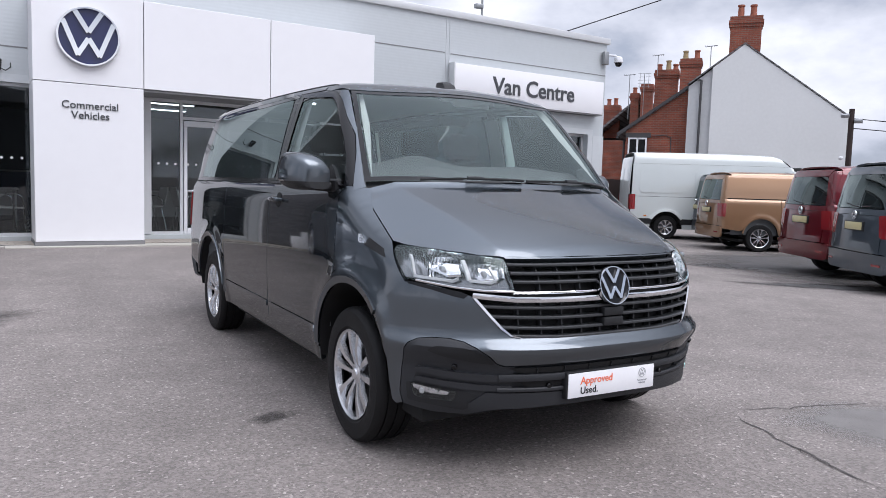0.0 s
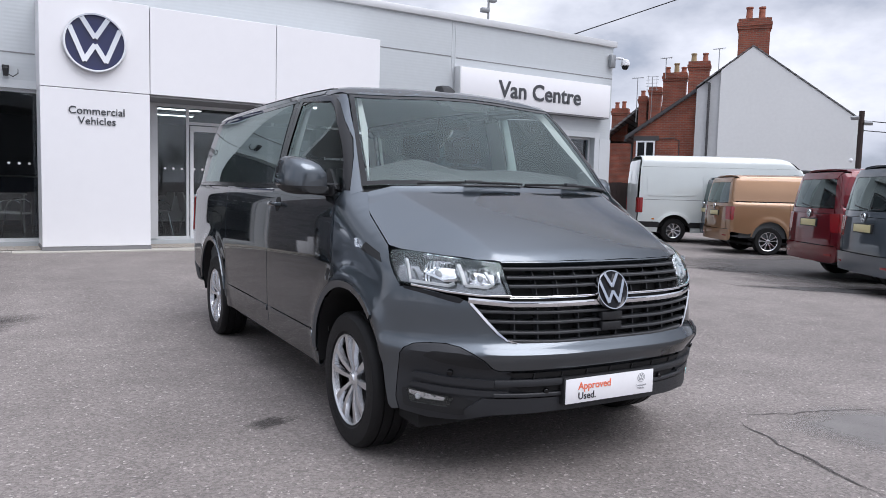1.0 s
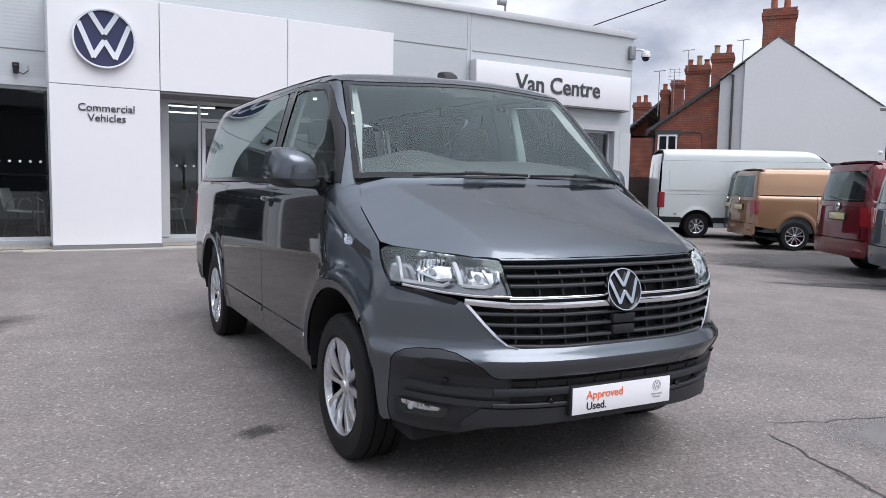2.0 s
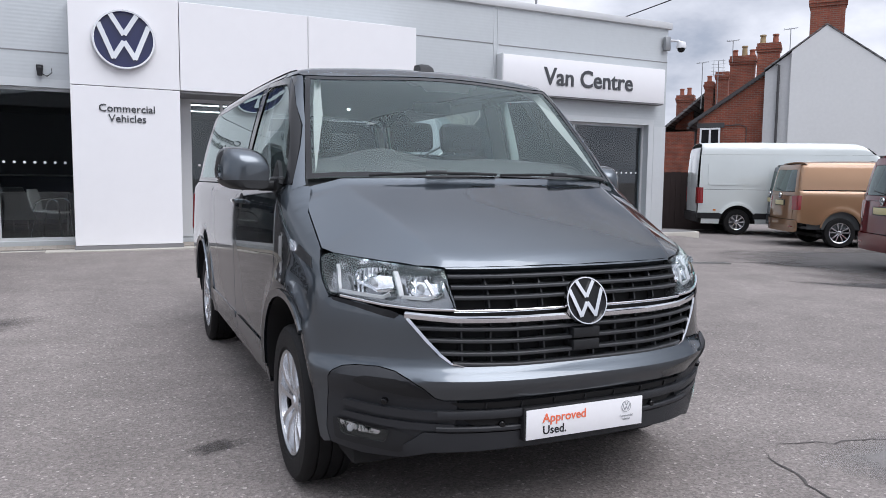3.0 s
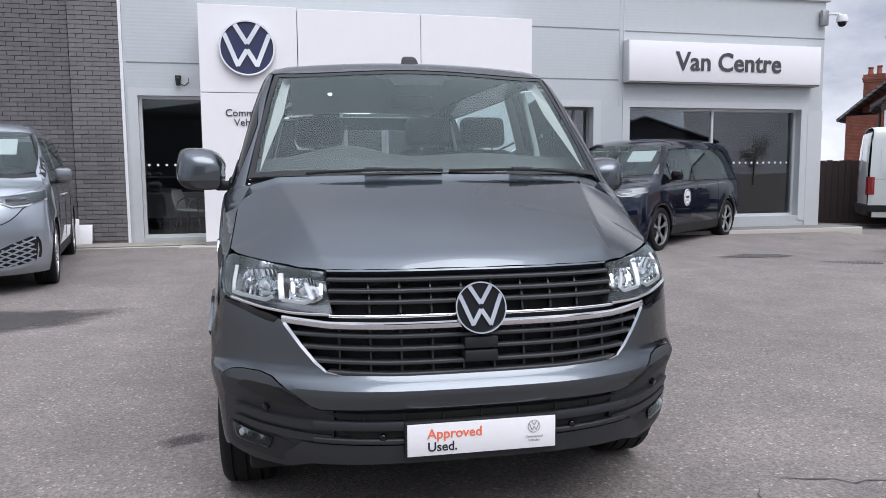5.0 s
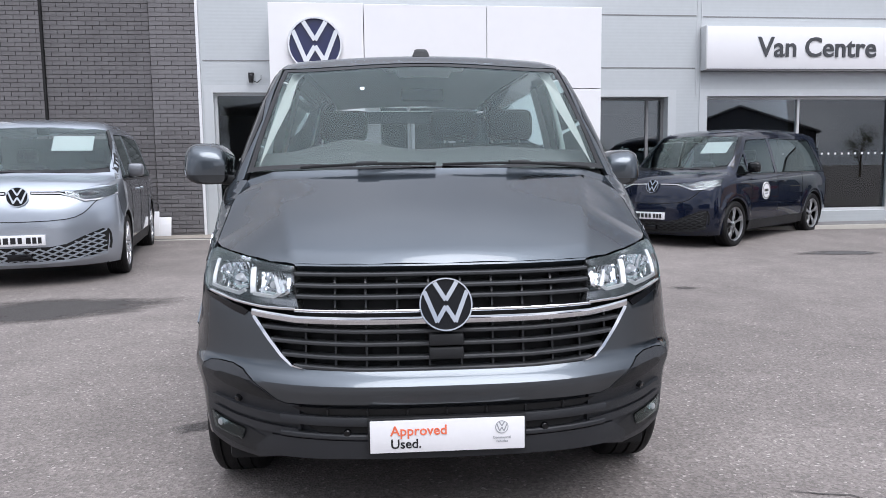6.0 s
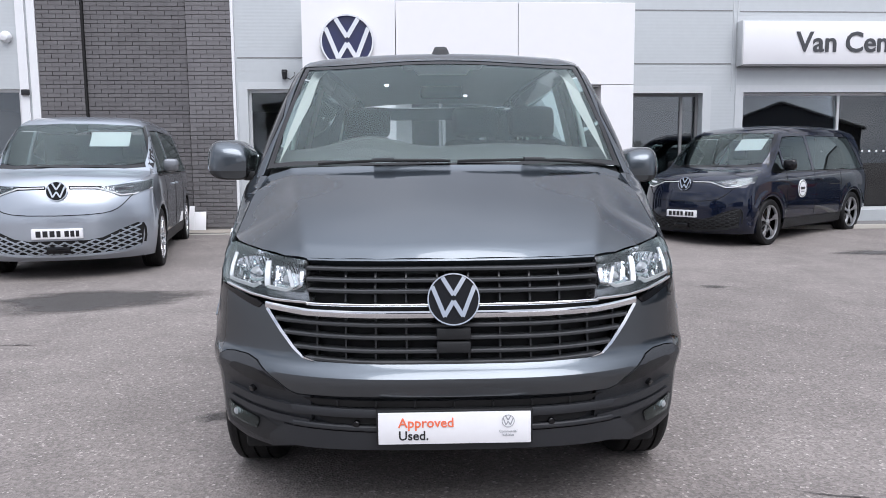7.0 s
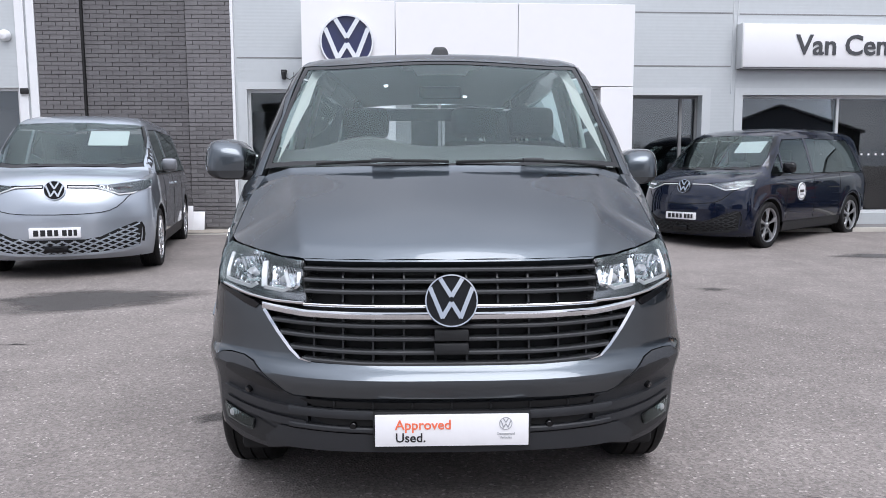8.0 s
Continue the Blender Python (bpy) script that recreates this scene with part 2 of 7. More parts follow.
def rounded(poly, r, n=4):
    """A polygon with its corners rounded off by about r."""
    out = []
    k = len(poly)
    for i in range(k):
        a, b, c = (np.array(poly[j % k], float) for j in (i - 1, i, i + 1))
        da, dc = np.linalg.norm(a - b), np.linalg.norm(c - b)
        t = min(r, da * 0.45, dc * 0.45)
        p, q = b + (a - b) / da * t, b + (c - b) / dc * t
        for s in np.linspace(0, 1, n):
            out.append(tuple((1 - s) ** 2 * p + 2 * s * (1 - s) * b + s * s * q))
    return out


def smooth_curve(knots):
    """A monotone smooth curve through (at, value) knots, as a function of arrays."""
    x, y = np.array([k[0] for k in knots], float), np.array([k[1] for k in knots], float)
    h, d = np.diff(x), np.diff(y) / np.diff(x)
    s = np.zeros(len(x))
    for i in range(1, len(x) - 1):
        if d[i - 1] * d[i] > 0:
            w1, w2 = 2 * h[i] + h[i - 1], h[i] + 2 * h[i - 1]
            s[i] = (w1 + w2) / (w1 / d[i - 1] + w2 / d[i])
    s[0], s[-1] = d[0], d[-1]
    def f(q):
        q = np.asarray(q, float)
        c = np.clip(q, x[0], x[-1])
        i = np.clip(np.searchsorted(x, c) - 1, 0, len(h) - 1)
        t = (c - x[i]) / h[i]
        v = y[i] * (1 + 2 * t) * (1 - t) ** 2 + h[i] * s[i] * t * (1 - t) ** 2 + y[i + 1] * t * t * (3 - 2 * t) + h[i] * s[i + 1] * t * t * (t - 1)
        return v + np.where(q < x[0], (q - x[0]) * s[0], 0) + np.where(q > x[-1], (q - x[-1]) * s[-1], 0)
    return f


def soft_max(a, b, k):
    h = np.clip(0.5 + 0.5 * (a - b) / k, 0, 1)
    return b * (1 - h) + a * h + k * h * (1 - h)


class Hull:
    """The outer skin of a vehicle, given by its side section, front and rear lines, and top line. x across, y back from the nose."""

    def __init__(self, half, nose, nose_bow, top, top_bow, crown, tail, tail_bow, taper, round_off=0.05, axis=1.0, flare=(), shoulder=None):
        self.half, self.nose, self.top, self.tail = (smooth_curve(k) for k in (half, nose, top, tail))
        self.nose_bow, self.top_bow, self.crown, self.tail_bow, self.taper = nose_bow, smooth_curve(top_bow), smooth_curve(crown), tail_bow, taper
        self.shoulder = shoulder
        self.k, self.axis, self.flare = round_off, axis, flare

    def f(self, p):
        x, y, z = np.abs(p[..., 0]), p[..., 1], p[..., 2]
        w = self.half(z)
        c, at, power = self.taper[0]
        rise = np.clip((z - 0.62) / 0.36, 0, 1)
        w = w - c * (0.40 + 0.60 * rise * rise * (3 - 2 * rise)) * np.clip((at - y) / at, 0, None) ** power
        c, at, power = self.taper[1]
        w = w - c * np.clip(y - at, 0, None) ** power
        for yc, zc, r, out in self.flare:
            d = np.hypot(y - yc, z - zc)
            w = w + out * np.exp(-((d - r) / 0.05) ** 2)
        side = x - w
        c, power = self.nose_bow
        front = self.nose(z) + c * x ** power - y
        back_y = y - self.top_bow(y) * x * x
        lid = self.top(back_y) - self.crown(y) * x * x
        if self.shoulder:
            start, drop, power, y0, y1 = self.shoulder
            fade = 1 - np.clip((back_y - y0) / (y1 - y0), 0, 1)
            lid = lid - drop * np.clip(x - start, 0, None) ** power * fade * fade * (3 - 2 * fade)
        up = (z - lid) * 0.8
        c, power = self.tail_bow
        back = y - (self.tail(z) - c * x ** power)
        return soft_max(soft_max(soft_max(side, front, self.k), up, self.k), back, self.k)

    def put(self, chart, a, b, out=0.0):
        """Points on the skin for chart coordinates; out: metres proud of it."""
        a, b = np.asarray(a, float), np.asarray(b, float)
        z0 = np.zeros_like(a)
        if chart == "front":
            o, d = np.stack([a, z0 + 1.6, b], -1), np.array([0, -1.0, 0])
        elif chart == "back":
            o, d = np.stack([a, z0 + 3.4, b], -1), np.array([0, 1.0, 0])
        elif chart == "top":
            o, d = np.stack([a, b, z0 + 0.5], -1), np.array([0, 0, 1.0])
        elif chart == "round":
            th = np.radians(a)
            o, d = np.stack([z0, z0 + self.axis, b], -1), np.stack([np.sin(th), -np.cos(th), z0], -1)
        else:
            s = -1.0 if chart == "right" else 1.0
            o, d = np.stack([z0, a, b], -1), np.array([s, 0, 0])
        lo, hi = z0.copy(), z0 + 4.0
        for _ in range(26):
            mid = (lo + hi) / 2
            inside = self.f(o + mid[..., None] * d) < 0
            lo, hi = np.where(inside, mid, lo), np.where(inside, hi, mid)
        p = o + lo[..., None] * d
        if np.any(out != 0.0):
            p = p + self.normal(p) * (out if np.isscalar(out) else np.asarray(out)[..., None])
        return p

    def normal(self, p, e=0.004):
        g = np.stack([self.f(p + e * v) - self.f(p - e * v) for v in np.eye(3)], -1)
        return g / (np.linalg.norm(g, axis=-1, keepdims=True) + 1e-9)

    def at(self, chart, a, b, out=0.0):
        return Vector(self.put(chart, np.array([a]), np.array([b]), out)[0])


def skin(hull, chart, outline, step=0.04, out=0.0, depth=0.012, mirror=False, holes=(), lip=0.0, axis_step=None):
    """A panel: an outline on a chart of the hull, cut into small faces, laid on the skin, with a returned edge."""
    bm = bmesh.new()
    pts = [(-a, b) for a, b in outline] if mirror else list(outline)
    bm.faces.new([bm.verts.new((a, b, 0)) for a, b in pts])
    sa = axis_step or (step if chart != "round" else step * 60)
    for k, st in ((0, sa), (1, step)):
        vals = [p[k] for p in pts]
        v = math.floor(min(vals) / st) * st + st
        while v < max(vals) - 1e-4:
            co, no = [0, 0, 0], [0, 0, 0]
            co[k], no[k] = v, 1
            bmesh.ops.bisect_plane(bm, geom=bm.verts[:] + bm.edges[:] + bm.faces[:], plane_co=co, plane_no=no)
            v += st
    vs = bm.verts[:]
    ab = np.array([(v.co.x, v.co.y) for v in vs])
    p = hull.put(chart, ab[:, 0], ab[:, 1], out)
    n = hull.normal(p)
    rim = [e for e in bm.edges if len(e.link_faces) == 1]
    idx = {v: i for i, v in enumerate(vs)}
    for v, q in zip(vs, p):
        v.co = q
    bm.normal_update()
    lean = sum((f.normal.dot(Vector(n[idx[f.verts[0]]])) for f in bm.faces))
    if lean < 0:
        bmesh.ops.reverse_faces(bm, faces=bm.faces[:])
    if depth:
        outer, inner = {}, {}
        for e in rim:
            for v in e.verts:
                if v not in outer:
                    q = Vector(p[idx[v]])
                    outer[v] = bm.verts.new(q)
                    inner[v] = bm.verts.new(q - depth * Vector(n[idx[v]]))
        for e in rim:
            f = e.link_faces[0]
            for lp in f.loops:
                if lp.edge == e:
                    a, b = lp.vert, lp.link_loop_next.vert
            bm.faces.new((outer[b], outer[a], inner[a], inner[b]))
    return bm


def bridge(hull, inner, outer, n=5, depth=0.02):
    """A strip of skin between two lines of points on the hull, with a returned edge."""
    bm = bmesh.new()
    rows, deep = [], []
    for a, b in zip(inner, outer):
        p = np.linspace(np.array(a), np.array(b), n + 1)
        for _ in range(6):
            p = p - (hull.f(p)[:, None] * 0.9) * hull.normal(p)
        nn = hull.normal(p)
        rows.append([bm.verts.new(q) for q in p])
        deep.append([bm.verts.new(p[k] - depth * nn[k]) for k in (0, n)])
    for (p, q), (c, d) in zip(zip(rows, rows[1:]), zip(deep, deep[1:])):
        for k in range(n):
            bm.faces.new((p[k], p[k + 1], q[k + 1], q[k]))
        bm.faces.new((p[0], q[0], d[0], c[0]))
        bm.faces.new((q[n], p[n], c[1], d[1]))
    bmesh.ops.recalc_face_normals(bm, faces=bm.faces[:])
    if sum(f.normal.dot(Vector(hull.normal(np.array([f.calc_center_median()]))[0])) for f in bm.faces) < 0:
        bmesh.ops.reverse_faces(bm, faces=bm.faces[:])
    return bm


def strip(pts, width, thick, up=(0, 0, 1), taper=False):
    """A flat bar with slightly rounded edges along points: width across 'up', thick along it."""
    bm = bmesh.new()
    pts = [Vector(p) for p in pts]
    rows = []
    for i, p in enumerate(pts):
        d = (pts[min(i + 1, len(pts) - 1)] - pts[max(i - 1, 0)]).normalized()
        u = Vector(up)
        s = d.cross(u).normalized()
        u = s.cross(d)
        thin = 1 - 0.85 * (i / (len(pts) - 1)) ** 3 if taper else 1.0
        w, t = thin * width / 2, thick / 2
        rows.append([bm.verts.new(p + a * w * s + b * t * u) for a, b in ((-1, -0.5), (-0.8, -1), (0.8, -1), (1, -0.5), (1, 0.5), (0.8, 1), (-0.8, 1), (-1, 0.5))])
    for p, q in zip(rows, rows[1:]):
        for k in range(8):
            bm.faces.new((p[k], p[(k + 1) % 8], q[(k + 1) % 8], q[k]))
    bm.faces.new(rows[0][::-1])
    bm.faces.new(rows[-1])
    bmesh.ops.recalc_face_normals(bm, faces=bm.faces[:])
    return bm


def text_mesh(words, size, thick, material, name, parent, m, label="", align="CENTER", bold=0.0):
    """Lettering in the built-in font as a mesh, standing in the local xz plane."""
    cu = bpy.data.curves.new(name, "FONT")
    cu.body, cu.size, cu.extrude, cu.align_x, cu.offset = words, size, thick, align, bold
    cu.resolution_u = 3
    tmp = bpy.data.objects.new(name, cu)
    scene.collection.objects.link(tmp)
    me = bpy.data.meshes.new_from_object(tmp)
    bpy.data.objects.remove(tmp)
    bpy.data.curves.remove(cu)
    me.transform(m @ pose(0, 0, 0, 90))
    me.materials.clear()
    me.materials.append(material)
    ob = new(name, me)
    ob.parent = parent
    if label:
        ob["label"] = label
    return ob


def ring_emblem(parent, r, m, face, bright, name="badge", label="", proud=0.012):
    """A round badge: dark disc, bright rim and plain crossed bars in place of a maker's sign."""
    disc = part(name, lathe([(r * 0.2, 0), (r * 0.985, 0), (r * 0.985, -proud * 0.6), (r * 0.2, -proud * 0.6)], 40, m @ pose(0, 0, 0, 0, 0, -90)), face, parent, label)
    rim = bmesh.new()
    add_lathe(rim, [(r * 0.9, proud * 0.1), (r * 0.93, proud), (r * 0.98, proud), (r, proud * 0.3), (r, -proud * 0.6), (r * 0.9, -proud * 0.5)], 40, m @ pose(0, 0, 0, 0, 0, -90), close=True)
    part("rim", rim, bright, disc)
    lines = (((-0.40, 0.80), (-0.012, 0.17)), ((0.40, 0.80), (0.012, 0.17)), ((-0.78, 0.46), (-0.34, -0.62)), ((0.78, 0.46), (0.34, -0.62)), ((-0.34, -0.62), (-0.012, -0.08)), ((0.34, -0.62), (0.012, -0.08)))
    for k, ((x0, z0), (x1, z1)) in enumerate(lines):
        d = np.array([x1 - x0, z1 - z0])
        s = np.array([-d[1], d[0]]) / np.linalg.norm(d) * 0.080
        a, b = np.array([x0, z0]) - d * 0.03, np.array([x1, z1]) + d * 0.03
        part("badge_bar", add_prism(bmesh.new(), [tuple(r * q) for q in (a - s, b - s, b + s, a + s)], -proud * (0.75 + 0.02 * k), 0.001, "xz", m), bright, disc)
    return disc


# ---- ground: one sheet of worn tarmac that rises a little to the building and runs to the horizon ----
BUILD = pose(0, 14.25, 0, 0, 0, math.degrees(math.atan(0.045)))
BUILD_INV = BUILD.inverted()


def ease(t):
    t = min(max(t, 0), 1)
    return t * t * (3 - 2 * t)


def ground_z(x, y):
    v = (BUILD_INV @ Vector((x, y, 0))).y
    left = 0.15 * ease((v + 8.5) / 7.0)
    e = ease((v + 3.2) / 2.2) * (1 - ease((x - 13.3) / 1.1))
    right = 0.10 * e - 0.12 * ease((x - 7.5) / 5.5) * (1 - 0.8 * e)
    k = ease((x - 1.0) / 6.0)
    return left * (1 - k) + right * k


def tarmac():
    m = bpy.data.materials.new("worn_tarmac")
    m.use_nodes = True
    n, l = m.node_tree.nodes, m.node_tree.links
    b = n["Principled BSDF"]
    co = n.new("ShaderNodeTexCoord")

    def noise_tex(scale, detail=4, rough=0.5):
        t = n.new("ShaderNodeTexNoise")
        t.inputs["Scale"].default_value, t.inputs["Detail"].default_value, t.inputs["Roughness"].default_value = scale, detail, rough
        l.new(co.outputs["Object"], t.inputs["Vector"])
        return t

    def remap(src, a, b_, c, d):
        r = n.new("ShaderNodeMapRange")
        for k, v in zip(("From Min", "From Max", "To Min", "To Max"), (a, b_, c, d)):
            r.inputs[k].default_value = v
        l.new(src, r.inputs["Value"])
        return r.outputs["Result"]

    def mul(a, b_):
        q = n.new("ShaderNodeMath")
        q.operation = "MULTIPLY"
        l.new(a, q.inputs[0])
        l.new(b_, q.inputs[1])
        return q.outputs[0]
    broad, mid = noise_tex(0.22, 3), noise_tex(1.7, 5, 0.6)
    stone = n.new("ShaderNodeTexVoronoi")
    stone.inputs["Scale"].default_value = 85
    l.new(co.outputs["Object"], stone.inputs["Vector"])
    fine = noise_tex(260, 2)
    sp = n.new("ShaderNodeSeparateColor")
    l.new(stone.outputs["Color"], sp.inputs[0])
    chips = remap(sp.outputs[0], 0.0, 1.0, 0.74, 1.26)
    light = remap(sp.outputs[1], 0.955, 0.97, 1.0, 1.7)
    tone = mul(mul(remap(broad.outputs["Fac"], 0.3, 0.7, 0.88, 1.12), remap(mid.outputs["Fac"], 0.3, 0.7, 0.86, 1.14)), mul(mul(chips, light), remap(fine.outputs["Fac"], 0.3, 0.7, 0.85, 1.15)))
    col = n.new("ShaderNodeVectorMath")
    col.operation = "SCALE"
    col.inputs[0].default_value = (0.192, 0.172, 0.162)
    l.new(tone, col.inputs["Scale"])
    l.new(col.outputs["Vector"], b.inputs["Base Color"])
    b.inputs["Roughness"].default_value = 0.88
    b.inputs["Specular IOR Level"].default_value = 0.3
    bu = n.new("ShaderNodeBump")
    bu.inputs["Strength"].default_value, bu.inputs["Distance"].default_value = 0.55, 0.006
    l.new(stone.outputs["Distance"], bu.inputs["Height"])
    l.new(bu.outputs["Normal"], b.inputs["Normal"])
    return m


M["asphalt"] = tarmac()
gb = bmesh.new()
cuts_x = [-900, -200, -60, -30] + list(np.arange(-16, 30.1, 1.0)) + [40, 60, 200, 900]
cuts_y = [-900, -200, -60, -20] + list(np.arange(-6, 22.1, 0.5)) + [30, 60, 200, 900]
rows = [[gb.verts.new((x, y, ground_z(x, y))) for x in cuts_x] for y in cuts_y]
for p, q in zip(rows, rows[1:]):
    for i in range(len(cuts_x) - 1):
        gb.faces.new((p[i], p[i + 1], q[i + 1], q[i]))
tagged(part("ground", gb, M["asphalt"]), "worn grey tarmac forecourt", "ground", kind="structure")


# ---- stains, cracks, repairs and painted van shade on the tarmac ----
def ground_film_material(name, colour, soft, rough, scale=3.0):
    """A ragged-edged film on the tarmac: opaque in the middle, broken by noise towards its rim."""
    m = shader(name, colour, rough, grain=0.3, scale=4, fine=160, bump=0.3, bump_scale=200)
    n, l = m.node_tree.nodes, m.node_tree.links
    b, out = n["Principled BSDF"], n["Material Output"]
    co, ln, no, ad, rp, tr, mx = (n.new("ShaderNode" + k) for k in ("TexCoord", "VectorMath", "TexNoise", "Math", "MapRange", "BsdfTransparent", "MixShader"))
    ln.operation = "LENGTH"
    no.inputs["Scale"].default_value, no.inputs["Detail"].default_value, no.inputs["Roughness"].default_value = scale, 8, 0.65
    mul = n.new("ShaderNodeMath")
    mul.operation, mul.inputs[1].default_value, mul.inputs[2].default_value = "MULTIPLY_ADD", 1.5, -0.75
    l.new(co.outputs["Generated"], no.inputs["Vector"])
    mp = n.new("ShaderNodeVectorMath")
    mp.operation = "MULTIPLY_ADD"
    mp.inputs[1].default_value, mp.inputs[2].default_value = (2, 2, 0), (-1, -1, 0)
    l.new(co.outputs["Generated"], mp.inputs[0])
    l.new(mp.outputs["Vector"], ln.inputs[0])
    l.new(no.outputs["Fac"], mul.inputs[0])
    l.new(ln.outputs["Value"], ad.inputs[0])
    l.new(mul.outputs[0], ad.inputs[1])
    rp.inputs["From Min"].default_value, rp.inputs["From Max"].default_value = 0.75, 0.35
    rp.inputs["To Min"].default_value, rp.inputs["To Max"].default_value = 0.0, soft
    l.new(ad.outputs[0], rp.inputs["Value"])
    l.new(rp.outputs["Result"], mx.inputs["Fac"])
    l.new(tr.outputs["BSDF"], mx.inputs[1])
    l.new(b.outputs["BSDF"], mx.inputs[2])
    l.new(mx.outputs["Shader"], out.inputs["Surface"])
    return m


M["damp"] = ground_film_material("damp_tarmac", (0.055, 0.05, 0.048), 0.75, 0.55)
M["oil"] = ground_film_material("oil_spot", (0.045, 0.042, 0.04), 0.55, 0.5, 5.0)
# dark film for repairs, and for the row of vans' shade painted on
M["patch"] = ground_film_material("tarmac_repair_and_shade", (0.075, 0.072, 0.072), 0.85, 0.85, 2.0)
M["crack"] = shader("open_crack", (0.075, 0.068, 0.065), 0.95, grain=0.3, scale=20)


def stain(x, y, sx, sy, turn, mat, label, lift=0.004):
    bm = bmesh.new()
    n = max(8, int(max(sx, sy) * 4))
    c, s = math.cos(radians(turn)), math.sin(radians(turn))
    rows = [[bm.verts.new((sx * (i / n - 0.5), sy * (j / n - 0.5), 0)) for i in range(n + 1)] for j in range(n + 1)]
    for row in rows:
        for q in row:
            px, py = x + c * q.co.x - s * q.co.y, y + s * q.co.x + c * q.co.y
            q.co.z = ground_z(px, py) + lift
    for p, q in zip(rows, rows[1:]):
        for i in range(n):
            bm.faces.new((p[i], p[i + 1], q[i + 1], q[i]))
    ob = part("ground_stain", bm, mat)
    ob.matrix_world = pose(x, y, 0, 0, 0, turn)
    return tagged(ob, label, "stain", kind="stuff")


def crack(pts, width, seed):
    rnd = random.Random(seed)
    bm = bmesh.new()
    line = []
    for (x0, y0), (x1, y1) in zip(pts, pts[1:]):
        k = max(3, int(math.hypot(x1 - x0, y1 - y0) / 0.05))
        line += [(x0 + (x1 - x0) * i / k + rnd.gauss(0, 0.012), y0 + (y1 - y0) * i / k + rnd.gauss(0, 0.012)) for i in range(k)]
    prev = None
    for i, (x, y) in enumerate(line[:-1]):
        dx, dy = line[i + 1][0] - x, line[i + 1][1] - y
        d = math.hypot(dx, dy) + 1e-6
        w = width * rnd.uniform(0.3, 1.2) * min(1, i / 4, (len(line) - 1 - i) / 4) / 2 + 0.0005
        z = ground_z(x, y) + 0.004
        now = (bm.verts.new((x - dy / d * w, y + dx / d * w, z)), bm.verts.new((x + dy / d * w, y - dx / d * w, z)))
        if prev:
            bm.faces.new((prev[0], prev[1], now[1], now[0]))
        prev = now
    tagged(part("ground_crack", bm, M["crack"], smooth=False), "thin dark crack in the tarmac", "crack", kind="stuff")


stain(-0.75, 7.7, 3.0, 1.7, 12, M["damp"], "dark damp patch on the tarmac")
stain(1.47, 4.36, 0.42, 0.24, 20, M["oil"], "small dark oil spot on the tarmac")
# the parked vans' shade is painted here, together with darker tarmac
stain(12.6, 9.6, 5.5, 1.6, -30, M["patch"], "dark tarmac repair and painted van shade beside the parked vans", 0.006)
stain(10.9, 7.2, 4.0, 1.2, -28, M["patch"], "dark tarmac repair and painted van shade beside the parked vans", 0.006)
stain(14.6, 8.9, 13.5, 8.5, -32, M["patch"], "broad darker tarmac with the parked vans' shade painted in", 0.012)
stain(9.2, 11.2, 2.2, 0.7, 10, M["patch"], "dark tarmac repair by the showroom", 0.006)
stain(5.6, 8.2, 0.5, 0.3, 0, M["oil"], "small dark oil spot on the tarmac")
stain(-0.9, 5.6, 0.9, 0.25, 10, M["oil"], "small dark oil spot on the tarmac")
M["pale_repair"] = ground_film_material("pale_tarmac_repair", (0.225, 0.215, 0.21), 0.6, 0.85, 1.5)
stain(4.55, 2.80, 1.9, 1.5, -17, M["pale_repair"], "paler square of tarmac repair", 0.003)
crack([(3.94, 3.38), (4.12, 3.325), (4.32, 3.26), (4.52, 3.20), (4.73, 3.14), (5.1, 3.03)], 0.010, 2)
crack([(3.90, 3.30), (3.84, 3.16), (3.79, 2.97), (3.72, 2.79), (3.68, 2.62), (3.63, 2.47), (3.60, 2.33), (3.58, 2.2)], 0.013, 1)
crack([(3.735, 2.84), (3.705, 2.72), (3.665, 2.60), (3.635, 2.48), (3.60, 2.36)], 0.012, 6)
crack([(-2.0, 6.0), (-1.2, 5.95), (-0.6, 6.02), (-0.2, 6.0)], 0.02, 4)
M["drain_iron"] = shader("worn_drain_iron", (0.16, 0.155, 0.15), 0.6, 0.3, grain=0.2, scale=9)
drain = part("drain_cover", box(-0.56, -0.10, -0.05, 0.56, 0.10, 0.008, 0.004), M["drain_iron"])
drain.matrix_world = pose(10.05, 10.3, ground_z(10.05, 10.3), 0, 0, -15)
tagged(drain, "iron drain cover set in the tarmac", "drain", kind="structure")
for k in range(18):
    part("drain_bar", box(-0.53 + k * 0.06, -0.08, 0.006, -0.505 + k * 0.06, 0.08, 0.0095), M["rubber"], drain)


# ---- the showroom: u along the front, v into the building, z up ----
def cladding(name, colour):
    """Silver-grey metal cladding with fine horizontal ribs."""
    m = shader(name, colour, 0.42, 0.25, grain=0.035, scale=0.6, fine=9)
    n, l = m.node_tree.nodes, m.node_tree.links
    co, wv, bu = n.new("ShaderNodeTexCoord"), n.new("ShaderNodeTexWave"), n.new("ShaderNodeBump")
    wv.bands_direction = "Z"
    wv.inputs["Scale"].default_value = 5.2
    bu.inputs["Strength"].default_value, bu.inputs["Distance"].default_value = 0.10, 0.006
    l.new(co.outputs["Object"], wv.inputs["Vector"])
    l.new(wv.outputs["Fac"], bu.inputs["Height"])
    l.new(bu.outputs["Normal"], n["Principled BSDF"].inputs["Normal"])
    return m


